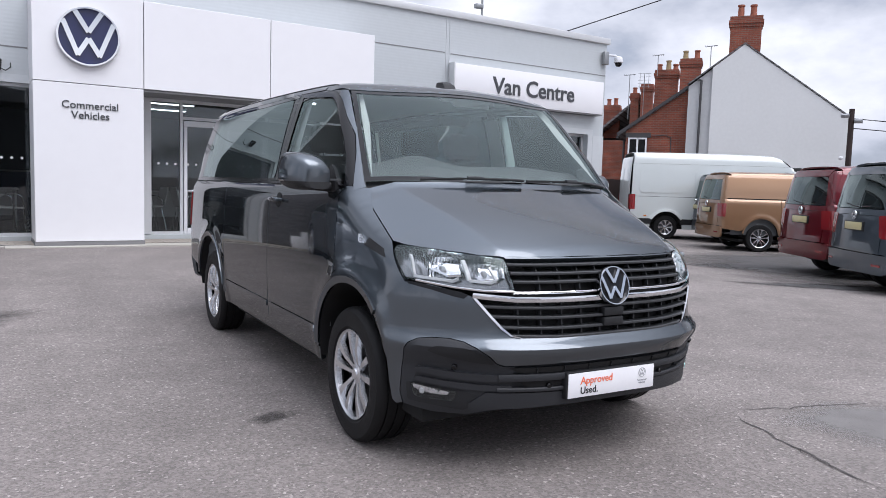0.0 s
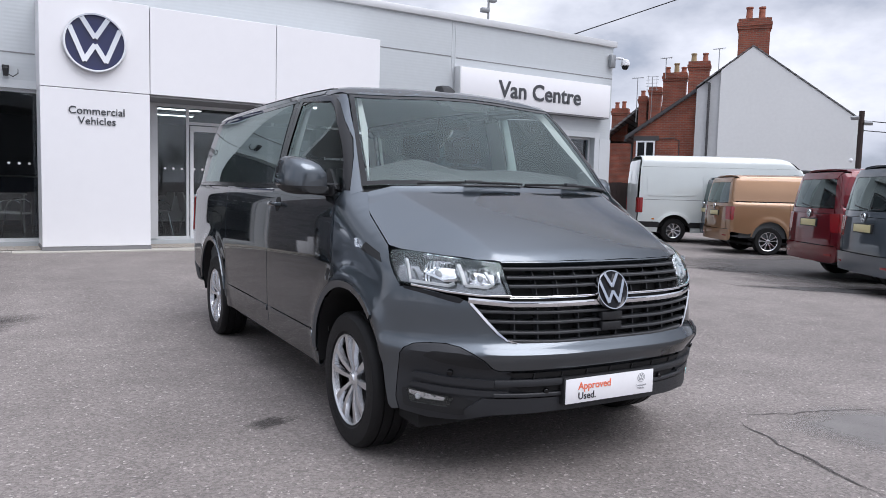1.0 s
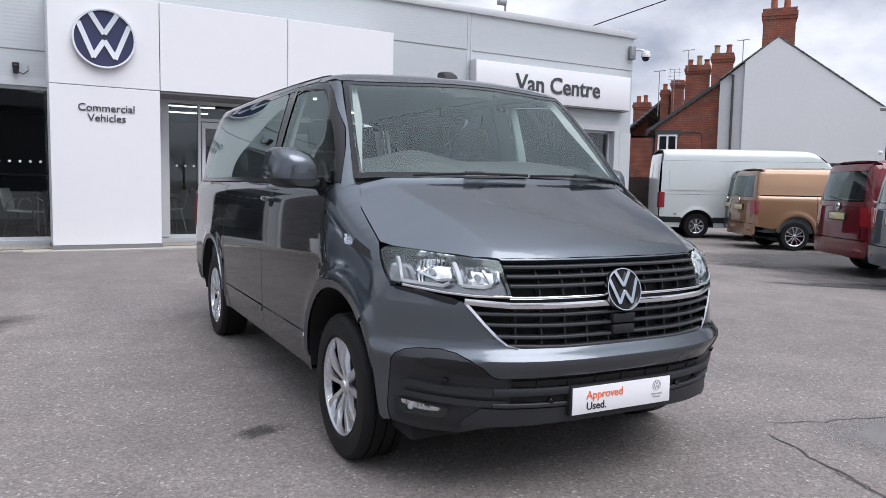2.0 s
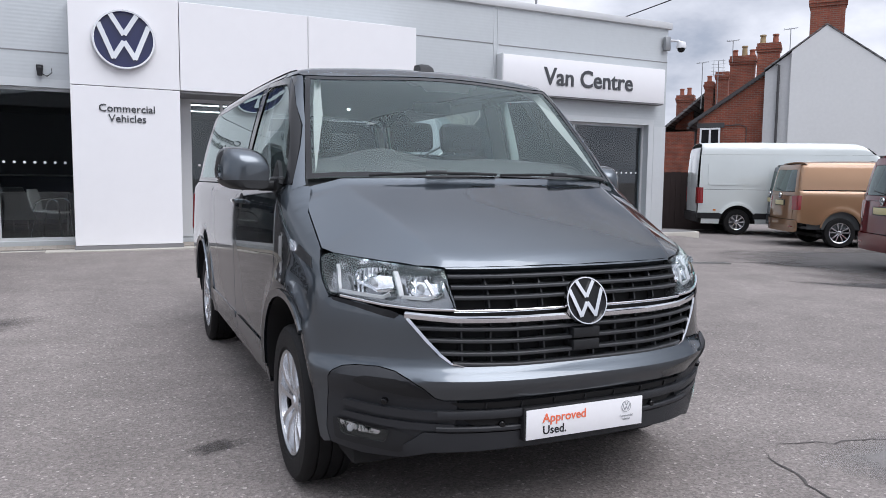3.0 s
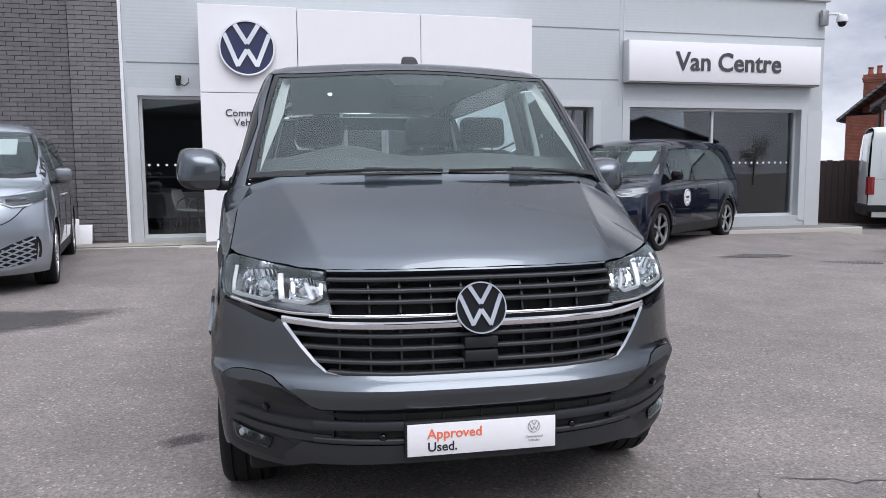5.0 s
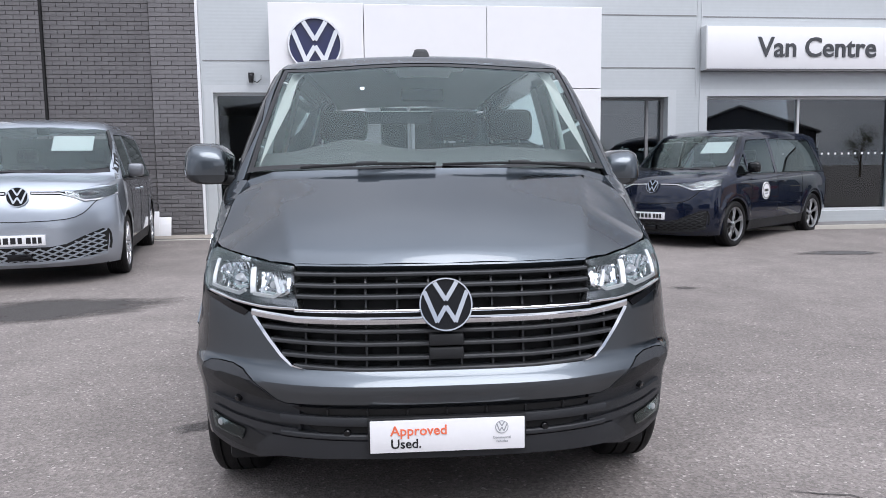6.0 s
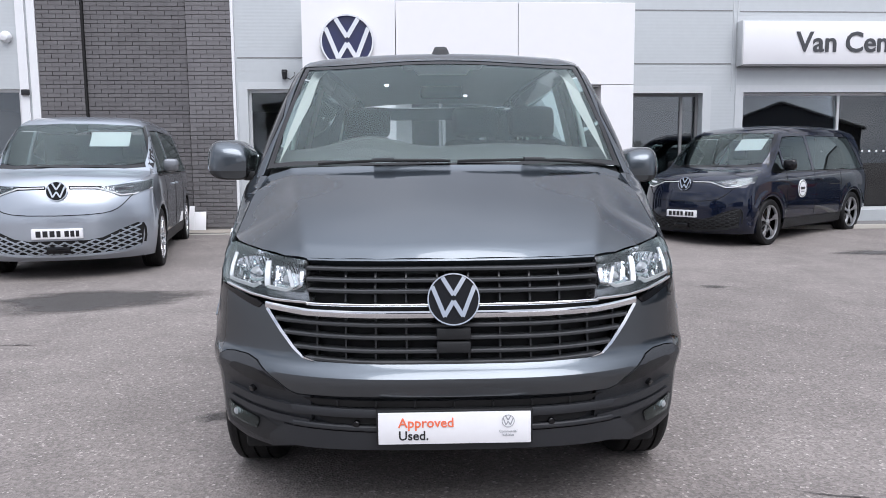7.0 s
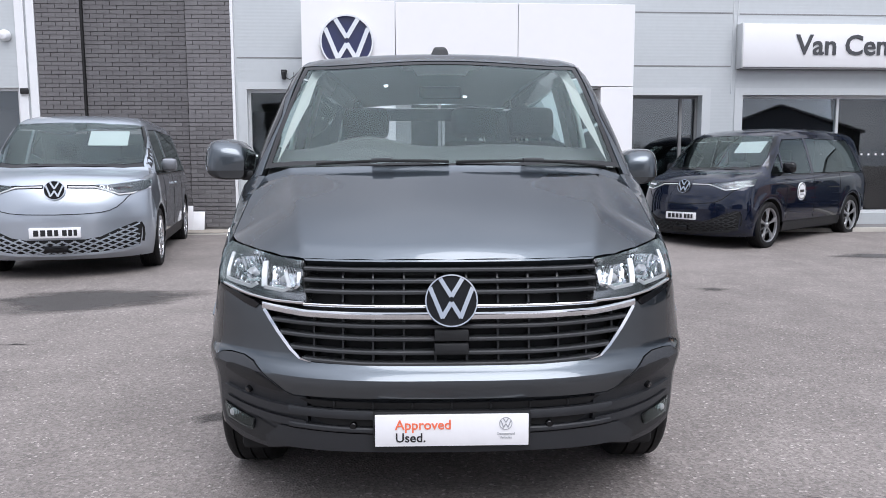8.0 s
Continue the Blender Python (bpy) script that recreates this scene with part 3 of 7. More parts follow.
M["clad"] = cladding("silver_ribbed_cladding", (0.51, 0.54, 0.555))
M["smooth_grey"] = shader("smooth_silver_panel", (0.56, 0.585, 0.60), 0.4, 0.2, grain=0.03, scale=0.8, fine=12)
M["mortar"] = shader("grey_mortar", (0.17, 0.165, 0.165), 0.9, grain=0.15, scale=3, fine=40, bump=0.3, bump_scale=90)
M["slate_brick"] = shader("slate_grey_brick", (0.135, 0.130, 0.135), 0.75, grain=0.22, scale=4, fine=60, per_object=0.28, bump=0.25, bump_scale=120)
M["paving"] = shader("buff_block_paving", (0.33, 0.30, 0.26), 0.85, grain=0.15, scale=3, fine=50, per_object=0.2, bump=0.2, bump_scale=80)
M["concrete"] = shader("pale_concrete", (0.42, 0.40, 0.36), 0.85, grain=0.12, scale=2, fine=40, bump=0.15, bump_scale=70)
M["frame_grey"] = shader("pale_grey_aluminium", (0.60, 0.61, 0.62), 0.38, 0.3, grain=0.03)
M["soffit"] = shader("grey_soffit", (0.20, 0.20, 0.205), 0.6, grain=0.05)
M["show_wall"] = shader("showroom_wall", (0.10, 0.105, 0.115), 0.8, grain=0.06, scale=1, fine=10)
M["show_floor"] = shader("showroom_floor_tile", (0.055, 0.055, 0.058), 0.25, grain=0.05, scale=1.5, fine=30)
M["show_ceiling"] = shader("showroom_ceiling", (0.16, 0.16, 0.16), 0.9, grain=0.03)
M["desk_wood"] = shader("pale_desk_laminate", (0.55, 0.54, 0.52), 0.4, grain=0.05)
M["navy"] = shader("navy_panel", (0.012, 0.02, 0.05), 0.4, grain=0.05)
BASE, TOP = 0.20, 4.90


def bpart(name, bm, mat, parent=None, label="", kind="structure", category=""):
    ob = part(name, bm, mat, parent, label)
    if parent is None:
        ob.matrix_world = BUILD
        tagged(ob, label, category, kind=kind)
    return ob


def wall_with_openings(u0, u1, v0, v1, z0, z1, holes):
    """A wall as boxes round its rectangular openings (u0, u1, z0, z1), left to right."""
    bm = bmesh.new()
    at = u0
    for a, b, lo, hi in sorted(holes):
        if a > at + 1e-3:
            add_box(bm, at, v0, z0, a, v1, z1)
        if lo > z0 + 1e-3:
            add_box(bm, a, v0, z0, b, v1, lo)
        if hi < z1 - 1e-3:
            add_box(bm, a, v0, hi, b, v1, z1)
        at = b
    if at < u1 - 1e-3:
        add_box(bm, at, v0, z0, u1, v1, z1)
    return bm


HOLES = [(-0.64, 1.90, 0.25, 2.71), (2.06, 5.60, 0.25, 2.66), (6.26, 7.83, 0.30, 2.63), (8.62, 12.64, 0.38, 2.64)]
front = bpart("wall_front", wall_with_openings(-0.84, 13.15, 0.0, 0.25, -0.1, TOP, HOLES), M["clad"], label="silver ribbed metal cladding of the showroom front", category="wall")
bpart("wall_right", box(12.90, 0.252, -0.1, 13.15, 16.0, TOP), M["clad"], label="silver cladding of the showroom side", category="wall")
bpart("wall_back", box(-9.2, 16.0, -0.1, 13.15, 16.25, TOP), M["clad"], label="rear wall of the showroom", category="wall")
bpart("wall_left", box(-9.2, 0.4, -0.1, -8.95, 15.99, 5.6), M["clad"], label="far end wall of the showroom", category="wall")
bpart("roof_deck", box(-8.9, 0.3, 4.55, 12.88, 15.98, 4.72), M["soffit"], label="flat showroom roof deck", category="roof")
bpart("parapet_cap", box(-0.9, -0.06, TOP, 13.23, 0.32, TOP + 0.15, 0.012), M["frame_grey"], label="pale grey metal parapet capping", category="trim")
bpart("parapet_cap", box(12.86, 0.33, TOP, 13.23, 16.3, TOP + 0.15, 0.012), M["frame_grey"], label="pale grey metal parapet capping", category="trim")
# seams of the cladding sheets: thin proud joint strips
for u0, u1, z in ((-0.80, 0.45, 3.27), (6.24, 8.36, 4.145), (6.24, 8.36, 3.17), (8.50, 13.15, 4.13)):
    bpart("cladding_joint", box(u0, -0.006, z - 0.010, u1, -0.001, z + 0.010), M["soffit"], front)
for u in (8.385, 8.47):
    bpart("cladding_joint", box(u - 0.008, -0.010, 2.66, u + 0.008, -0.001, TOP - 0.01), M["smooth_grey"], front)
# smooth surrounds of the openings
for a, b, lo, hi in (HOLES[0], HOLES[2], HOLES[3]):
    bpart("surround", box(a - 0.16, -0.014, hi, b + 0.16 if b > 3 else b, -0.002, hi + 0.13), M["smooth_grey"], front)
    for u, w in ((a - 0.16, 0.16), (b, 0.16)):
        if not (u > 1.5 and u < 6.3):
            bpart("surround", box(u, -0.014, lo - 0.1, u + w, -0.002, hi), M["smooth_grey"], front)
bpart("corner_pilaster", box(12.80, -0.020, 0.1, 13.16, -0.003, 2.62), M["smooth_grey"], front)
bpart("wall_pilaster", box(-0.89, -0.05, 0.15, -0.842, 0.25, TOP), M["white_trim"], label="white corner trim beside the brickwork", category="trim")

# white portal: totem, header, right leg; butt joints with a shadow gap
portal = thing("entrance_portal", BUILD, "white composite-panel entrance portal with dark lettering", "portal", kind="")
PV = -0.89
for name, u0, u1, z0, z1 in (("totem_lower", 0.46, 2.035, BASE + 0.03, 2.682), ("totem_upper", 0.46, 2.035, 2.694, 5.6), ("header", 2.047, 4.148, 2.694, 4.085), ("header", 4.160, 6.20, 2.694, 4.085), ("right_leg", 5.62, 6.20, BASE + 0.03, 2.682)):
    if name == "totem_upper":
        z1 = 4.10
    part(name, box(u0, PV, z0, u1, PV + (0.80 if "header" in name else 0.885), z1, 0.004, 1), M["white_panel"], portal)
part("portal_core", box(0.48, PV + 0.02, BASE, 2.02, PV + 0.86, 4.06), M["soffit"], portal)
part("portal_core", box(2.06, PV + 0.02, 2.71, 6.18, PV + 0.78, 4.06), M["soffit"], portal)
part("base_trim", box(0.45, PV - 0.004, BASE - 0.06, 2.045, PV + 0.88, BASE + 0.026), M["soffit"], portal)
part("base_trim", box(5.61, PV - 0.004, BASE - 0.06, 6.21, PV + 0.88, BASE + 0.026), M["soffit"], portal)
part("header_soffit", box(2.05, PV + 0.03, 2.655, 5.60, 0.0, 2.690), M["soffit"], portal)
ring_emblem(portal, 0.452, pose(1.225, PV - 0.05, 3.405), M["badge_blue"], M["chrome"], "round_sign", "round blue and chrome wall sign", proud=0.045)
text_mesh("Commercial", 0.165, 0.006, M["sign_grey"], "wording", portal, pose(1.25, PV - 0.008, 2.305), bold=0.0008)
text_mesh("Vehicles", 0.165, 0.006, M["sign_grey"], "wording", portal, pose(1.25, PV - 0.008, 2.15), bold=0.0008)

# long sign box
sign = thing("shop_sign", BUILD, "white box sign with dark grey lettering over the window", "sign")
part("sign_box", box(8.478, -0.25, 3.13, 12.87, -0.012, 3.915, 0.006), M["white_panel"], sign)
part("sign_end", box(8.45, -0.252, 3.115, 8.476, -0.012, 3.93, 0.003), M["frame_grey"], sign)
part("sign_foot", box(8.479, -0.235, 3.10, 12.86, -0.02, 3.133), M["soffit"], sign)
text_mesh("Van Centre", 0.515, 0.008, M["sign_grey"], "wording", sign, pose(10.70, -0.260, 3.362), bold=0.008)


# glazing: frames and panes
def glazed(name, u0, u1, z0, z1, v, mullions, transom=None, label="", dots=False, frame_m=None, pane_m=None):
    fm = frame_m or M["frame_grey"]
    w = thing(name, BUILD, label, "window", kind="structure")
    t, d = 0.05, 0.07
    part("window_frame", box(u0, v, z0, u1, v + d, z0 + t), fm, w)
    part("window_frame", box(u0, v, z1 - t, u1, v + d, z1), fm, w)
    xs = [u0] + mullions + [u1]
    for u in xs:
        a = min(max(u - t / 2, u0), u1 - t)
        part("mullion", box(a, v + 0.001, z0 + t, a + t, v + d - 0.001, z1 - t), fm, w)
    for a, b in zip(xs, xs[1:]):
        p = part("pane", box(a + 0.02, v + 0.03, z0 + 0.04, b - 0.02, v + 0.042, z1 - 0.04), pane_m or M["glass_shop"], w)
        p.visible_shadow = False
        if transom:
            part("transom", box(a + t / 2, v + 0.001, transom - t / 2, b - t / 2, v + d - 0.001, transom + t / 2), fm, w)
        if dots:
            u = a + 0.12
            while u < b - 0.08:
                part("manifestation_dot", lathe([(0.001, 0.002), (0.022, 0.002), (0.022, 0.0)], 12, pose(u, v + 0.027, 1.52, 0, 0, -90)), M["white_plate"], w)
                u += 0.145
    return w


glazed("window_1", -0.64, 1.90, 0.25, 2.71, 0.10, [0.9], label="tall showroom window beside the totem", dots=True, pane_m=M["glass_show"])
part("pull_handle", tube([(1.02, 0.09, 1.95), (1.02, 0.09, 2.5)], 0.014, 8), M["alloy"], [o for o in scene.objects if o.name == "window_1"][0])
glazed("window_2", 2.06, 5.60, 0.25, 2.66, 0.12, [2.86, 4.44], None, label="glazed entrance screen under the portal", dots=True, pane_m=M["glass_show"])
glazed("window_3", 6.26, 7.83, 0.30, 2.63, 0.20, [7.50], label="entrance side window", frame_m=M["soffit"])
glazed("window_4", 8.62, 12.64, 0.38, 2.64, 0.16, [10.61], label="long shop window under the sign", dots=True)
screen_2 = [o for o in scene.objects if o.name == "window_2"][0]
part("transom", box(2.885, 0.121, 2.32, 4.415, 0.189, 2.37), M["frame_grey"], screen_2)
part("jamb_panel", box(2.062, 0.05, 0.27, 2.33, 0.115, 2.655), M["frame_grey"], screen_2)
door = part("entrance_door", box(2.90, 0.10, 2.20, 4.40, 0.16, 2.30, 0.004), M["white_trim"], screen_2, "white framed glass entrance door")
for u in (2.90, 3.60, 3.665, 4.34):
    part("door_stile", box(u, 0.10, 0.26, u + 0.06, 0.16, 2.198, 0.004), M["white_trim"], door)
for u in (2.962, 3.727):
    part("door_rail", box(u, 0.102, 0.26, u + 0.606, 0.158, 0.36, 0.004), M["white_trim"], door)
    part("door_rail", box(u, 0.098, 1.02, u + 0.606, 0.135, 1.06, 0.004), M["chrome"], door)
part("door_blind", box(12.0, 0.36, 0.4, 12.55, 0.38, 2.6), M["navy"], [o for o in scene.objects if o.name == "window_4"][0])

# brick section with its proud piers, and the bay beyond it
bpart("wall_brick", wall_with_openings(-4.26, -0.892, 0.06, 0.30, -0.1, 5.6, []), M["mortar"], label="slate grey brick wall of the showroom", category="wall")
bpart("wall_bay", wall_with_openings(-9.0, -4.40, 0.02, 0.27, -0.1, 5.6, [(-8.4, -4.55, 0.30, 2.72)]), M["clad"], label="silver cladding beyond the brickwork", category="wall")
bpart("wall_pilaster", box(-4.398, -0.04, 0.15, -4.262, 0.3, 5.6), M["white_trim"], label="white corner trim beside the brickwork", category="trim")
bpart("bay_post", box(-4.60, -0.02, 0.15, -4.45, 0.018, 5.55), M["white_trim"], label="white door post", category="trim")
glazed("window_5", -8.4, -4.62, 0.30, 2.72, 0.08, [-6.5], label="shop window beyond the brickwork")

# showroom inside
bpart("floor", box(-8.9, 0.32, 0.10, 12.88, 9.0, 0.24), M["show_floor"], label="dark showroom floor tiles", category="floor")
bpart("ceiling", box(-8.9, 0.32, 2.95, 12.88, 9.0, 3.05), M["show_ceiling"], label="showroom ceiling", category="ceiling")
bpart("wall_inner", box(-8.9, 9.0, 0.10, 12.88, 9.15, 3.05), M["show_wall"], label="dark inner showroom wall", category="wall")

# added partition: keeps the room behind the shop window dark
bpart("partition", box(8.30, 1.30, 0.242, 12.87, 1.36, 2.948), M["navy"], label="dark navy partition added to darken the room behind the shop window", category="wall")

# raised paving along the front
paving = bpart("pavement", box(-9.0, -0.70, -0.1, 13.6, 0.0, 0.165), M["mortar"], label="buff block paving along the showroom front", category="pavement")
bpart("pavement_apron", box(0.05, -1.12, -0.1, 6.5, -0.702, 0.165), M["concrete"], label="pale concrete apron round the portal", category="pavement")
bpart("kerb", box(-9.0, -0.80, -0.1, 0.045, -0.702, 0.160, 0.012), M["concrete"], label="pale concrete edging kerb", category="kerb")
bpart("kerb", box(6.505, -0.80, -0.1, 13.6, -0.702, 0.160, 0.012), M["concrete"], label="pale concrete edging kerb", category="kerb")


# ---- the mid-size panel van: 4.90 m long, 1.90 m wide, wheelbase 3.0 m ----
VAN = Hull(
    half=[(0.15, 0.87), (0.25, 0.905), (0.40, 0.932), (0.62, 0.947), (0.85, 0.950), (1.02, 0.944), (1.14, 0.937), (1.222, 0.926), (1.248, 0.910), (1.262, 0.897), (1.30, 0.886), (1.50, 0.842), (1.70, 0.788), (1.82, 0.750), (1.95, 0.69)],
    nose=[(0.15, 0.24), (0.22, 0.12), (0.28, 0.06), (0.34, 0.032), (0.44, 0.022), (0.50, 0.012), (0.535, -0.008), (0.584, -0.038), (0.592, -0.040), (0.600, -0.037), (0.640, 0.004), (0.66, 0.010), (0.80, 0.022), (0.90, 0.042), (0.97, 0.066), (1.05, 0.10)],
    nose_bow=(0.56, 3.2),
    top=[(-0.10, 0.88), (0.0, 0.945), (0.05, 0.978), (0.12, 1.014), (0.40, 1.140), (0.70, 1.268), (0.76, 1.302), (1.00, 1.518), (1.20, 1.698), (1.32, 1.80), (1.42, 1.862), (1.55, 1.894), (1.8, 1.915), (2.4, 1.938), (3.4, 1.955), (4.4, 1.945), (4.75, 1.915), (4.95, 1.86)],
    top_bow=[(0.0, 0.27), (0.6, 0.29), (0.95, 0.30), (1.5, 0.20), (1.8, 0.10), (3.0, 0.0)],
    crown=[(0.0, 0.012), (0.95, 0.012), (1.5, 0.05), (4.0, 0.055)], shoulder=(0.52, 0.28, 1.22, 0.30, 1.0),
    tail=[(0.15, 4.80), (0.3, 4.88), (0.55, 4.90), (1.10, 4.88), (1.30, 4.85), (1.85, 4.74), (1.95, 4.70)],
    tail_bow=(0.10, 3.0),
    taper=((0.125, 1.10, 1.6), (0.02, 4.0, 2.0)),
    round_off=0.07, axis=1.0,
    flare=((0.865, 0.385, 0.452, 0.015), (3.885, 0.385, 0.462, 0.015)))


def arc(yc, zc, r, a0, a1, n=14):
    return [(yc + r * math.cos(radians(a)), zc + r * math.sin(radians(a))) for a in np.linspace(a0, a1, n)]


def deg(x, z, hull=VAN):
    """The bearing round the nose of the point at half width x, height z."""
    p = hull.at("front", x, z)
    return math.degrees(math.atan2(p.x, hull.axis - p.y))


def fluted_bowl(half_w, half_h, m, flutes=9):
    """A lamp reflector with a soft-cornered outline, pressed in upright flutes; it faces along x."""
    bm = bmesh.new()
    rows = np.linspace(-1, 1, 9)
    for k in range(flutes):
        cols = []
        for f in (0.0, 0.33, 0.67, 1.0):
            a = -1 + 2 * (k + f) / flutes
            top = half_h * (1 - min(abs(a), 0.995) ** 4) ** 0.25
            bulge = 0.006 * (1 - (2 * f - 1) ** 2)
            cols.append([bm.verts.new(m @ Vector((0.050 * (0.55 * a * a + 0.45 * b * b) - 0.044 + bulge, a * half_w, b * top))) for b in rows])
        for p, q in zip(cols, cols[1:]):
            for i in range(8):
                bm.faces.new((p[i], q[i], q[i + 1], p[i + 1]))
    return bm


def nose_line(hull, pts, out=0.0, n=6):
    """3D points along a line over the nose, given by (x, z) knots."""
    xs = [p[0] for p in pts]
    t = np.linspace(0, len(pts) - 1, (len(pts) - 1) * n + 1)
    x, z = np.interp(t, range(len(pts)), xs), np.interp(t, range(len(pts)), [p[1] for p in pts])
    return [Vector(q) for q in hull.put("front", x, z, out)]


def wheel(parent, m, r=0.338, width=0.215, rim_r=0.221, spokes=5, face=None, dark=None, twin=True):
    """A road wheel: tyre with grooves, rim barrel, spokes, hub cap. Its outer face looks to local -x."""
    face, dark = face or M["alloy"], dark or M["void"]
    w = width / 2
    hub = part("wheel", lathe([(0.03, -w * 0.55), (rim_r * 0.96, -w * 0.2), (rim_r * 0.98, w * 0.6), (0.05, w * 0.6)], 40, m), dark, parent)
    tread = [(rim_r + 0.002, -w * 0.82), (rim_r + 0.02, -w * 0.97), (r * 0.80, -w), (r * 0.93, -w * 0.97), (r * 0.975, -w * 0.86), (r * 0.995, -w * 0.74)]
    for k in (-0.52, -0.02, 0.48):
        tread += [(r, w * (k - 0.04)), (r - 0.008, w * (k - 0.03)), (r - 0.008, w * (k + 0.05)), (r, w * (k + 0.06))]
    tread += [(r * 0.995, w * 0.74), (r * 0.975, w * 0.86), (r * 0.93, w * 0.97), (r * 0.8, w), (rim_r + 0.02, w * 0.97), (rim_r, w * 0.8)]
    part("tyre", lathe(tread, 56, m, caps=False), M["rubber"], hub)
    part("rim_edge", lathe([(rim_r * 0.945, -w * 0.62), (rim_r * 0.965, -w * 0.86), (rim_r + 0.004, -w * 0.93), (rim_r + 0.007, -w * 0.78), (rim_r * 0.975, -w * 0.5)], 48, m, close=True), face, hub)
    for i in range(spokes):
        bm = bmesh.new()
        a = 2 * math.pi * i / spokes + math.pi / 2
        for side in ((-1, 1) if twin else (0,)):
            rows = []
            for rr, half, off, dep in ((0.042, 0.013, 0.015, -0.66), (rim_r * 0.55, 0.016, 0.032, -0.84), (rim_r * 0.98, 0.026 if twin else 0.05, 0.057, -0.86)):
                c = side * off
                ring = []
                for t, d in ((-half, 0.22), (-half * 0.75, 0), (half * 0.75, 0), (half, 0.22)):
                    ang = a
                    yy, zz = rr * math.cos(ang) - (c + t) * math.sin(ang), rr * math.sin(ang) + (c + t) * math.cos(ang)
                    ring.append(bm.verts.new(m @ Vector((w * (dep + d), yy, zz))))
                rows.append(ring)
            for p, q in zip(rows, rows[1:]):
                for k in range(3):
                    bm.faces.new((p[k], p[k + 1], q[k + 1], q[k]))
        bmesh.ops.recalc_face_normals(bm, faces=bm.faces[:])
        part("spoke", bm, face, hub)
    part("hub_cap", lathe([(0.001, -w * 0.80), (0.026, -w * 0.79), (0.030, -w * 0.72), (0.050, -w * 0.66), (0.052, -w * 0.4), (0.03, -w * 0.3)], 24, m), face, hub)
    return hub


def door_mirror(parent, s, hull_m, paint_m):
    """A door mirror: painted shell over a black lower half, arm and foot, glass facing back. s: -1 right flank, +1 left."""
    cx, cy, cz, k_ = (s * 1.052, 1.25, 1.340, 1.0) if s < 0 else (s * 1.000, 1.33, 1.300, 0.90)     # the passenger's one is smaller, lower and further back to fit the camera's view
    halves = []
    for half in ("upper", "lower"):
        bm = bmesh.new()
        rows = []
        for y, sx, sz in ((-0.128, 0.060, 0.052), (-0.124, 0.074, 0.066), (-0.108, 0.088, 0.080), (-0.070, 0.100, 0.095), (0.0, 0.107, 0.102), (0.075, 0.109, 0.104), (0.092, 0.104, 0.100), (0.084, 0.094, 0.090)):
            ring = []
            for k in range(48):
                a = 2 * math.pi * k / 48
                c, t = math.cos(a), math.sin(a)
                px, pz = sx * math.copysign(abs(c) ** 0.42, c), sz * math.copysign(abs(t) ** 0.46, t)
                outward = px * s / 0.105
                if pz > 0:
                    pz *= 1.0 + 0.04 * outward - 0.42 * max(0, -outward) ** 2
                else:
                    pz *= 0.92 - 0.30 * max(0, outward) ** 2
                px -= s * 0.014 * max(0, pz / 0.1) + s * 0.9 * (0.109 - sx)
                pz -= 0.75 * (0.104 - sz)
                ring.append(bm.verts.new((cx + k_ * px, cy + y + 0.02 * (px / 0.1) ** 2, cz + k_ * pz)))
            rows.append(ring)
        for p, q in zip(rows, rows[1:]):
            for k in range(48):
                bm.faces.new((p[k], p[(k + 1) % 48], q[(k + 1) % 48], q[k]))
        bm.faces.new(rows[0])
        bmesh.ops.recalc_face_normals(bm, faces=bm.faces[:])
        bmesh.ops.bisect_plane(bm, geom=bm.verts[:] + bm.edges[:] + bm.faces[:], plane_co=(cx, cy, cz - 0.050), plane_no=(0, 0, 1 if half == "lower" else -1), clear_outer=True)
        halves.append(bm)
    shell = part("door_mirror", halves[0], paint_m, parent, "painted door mirror shell")
    low = halves[1]
    a, b = sorted((s * 0.86, s * 0.985))
    add_box(low, a, cy - 0.045, cz - 0.098, b, cy + 0.050, cz - 0.052, 0.018, 3)
    a, b = sorted((s * 0.862, s * 0.912))
    add_box(low, a, cy - 0.10, cz - 0.13, b, cy + 0.10, cz - 0.03, 0.022, 3)
    part("lower_shell", low, M["black_plastic"], shell, "black mirror underside and arm")
    sail = [(1.13, 1.275), (1.325, 1.275), (1.325, 1.36), (1.30, 1.385), (1.25, 1.36)]
    part("mirror_sail", skin(VAN, "right" if s < 0 else "left", sail, 0.03, out=0.012, depth=0.02), M["black_plastic"], shell)
    part("mirror_glass", box(cx - 0.078, cy + 0.076, cz - 0.062, cx + 0.078, cy + 0.081, cz + 0.062, 0.002), M["chrome"], shell)


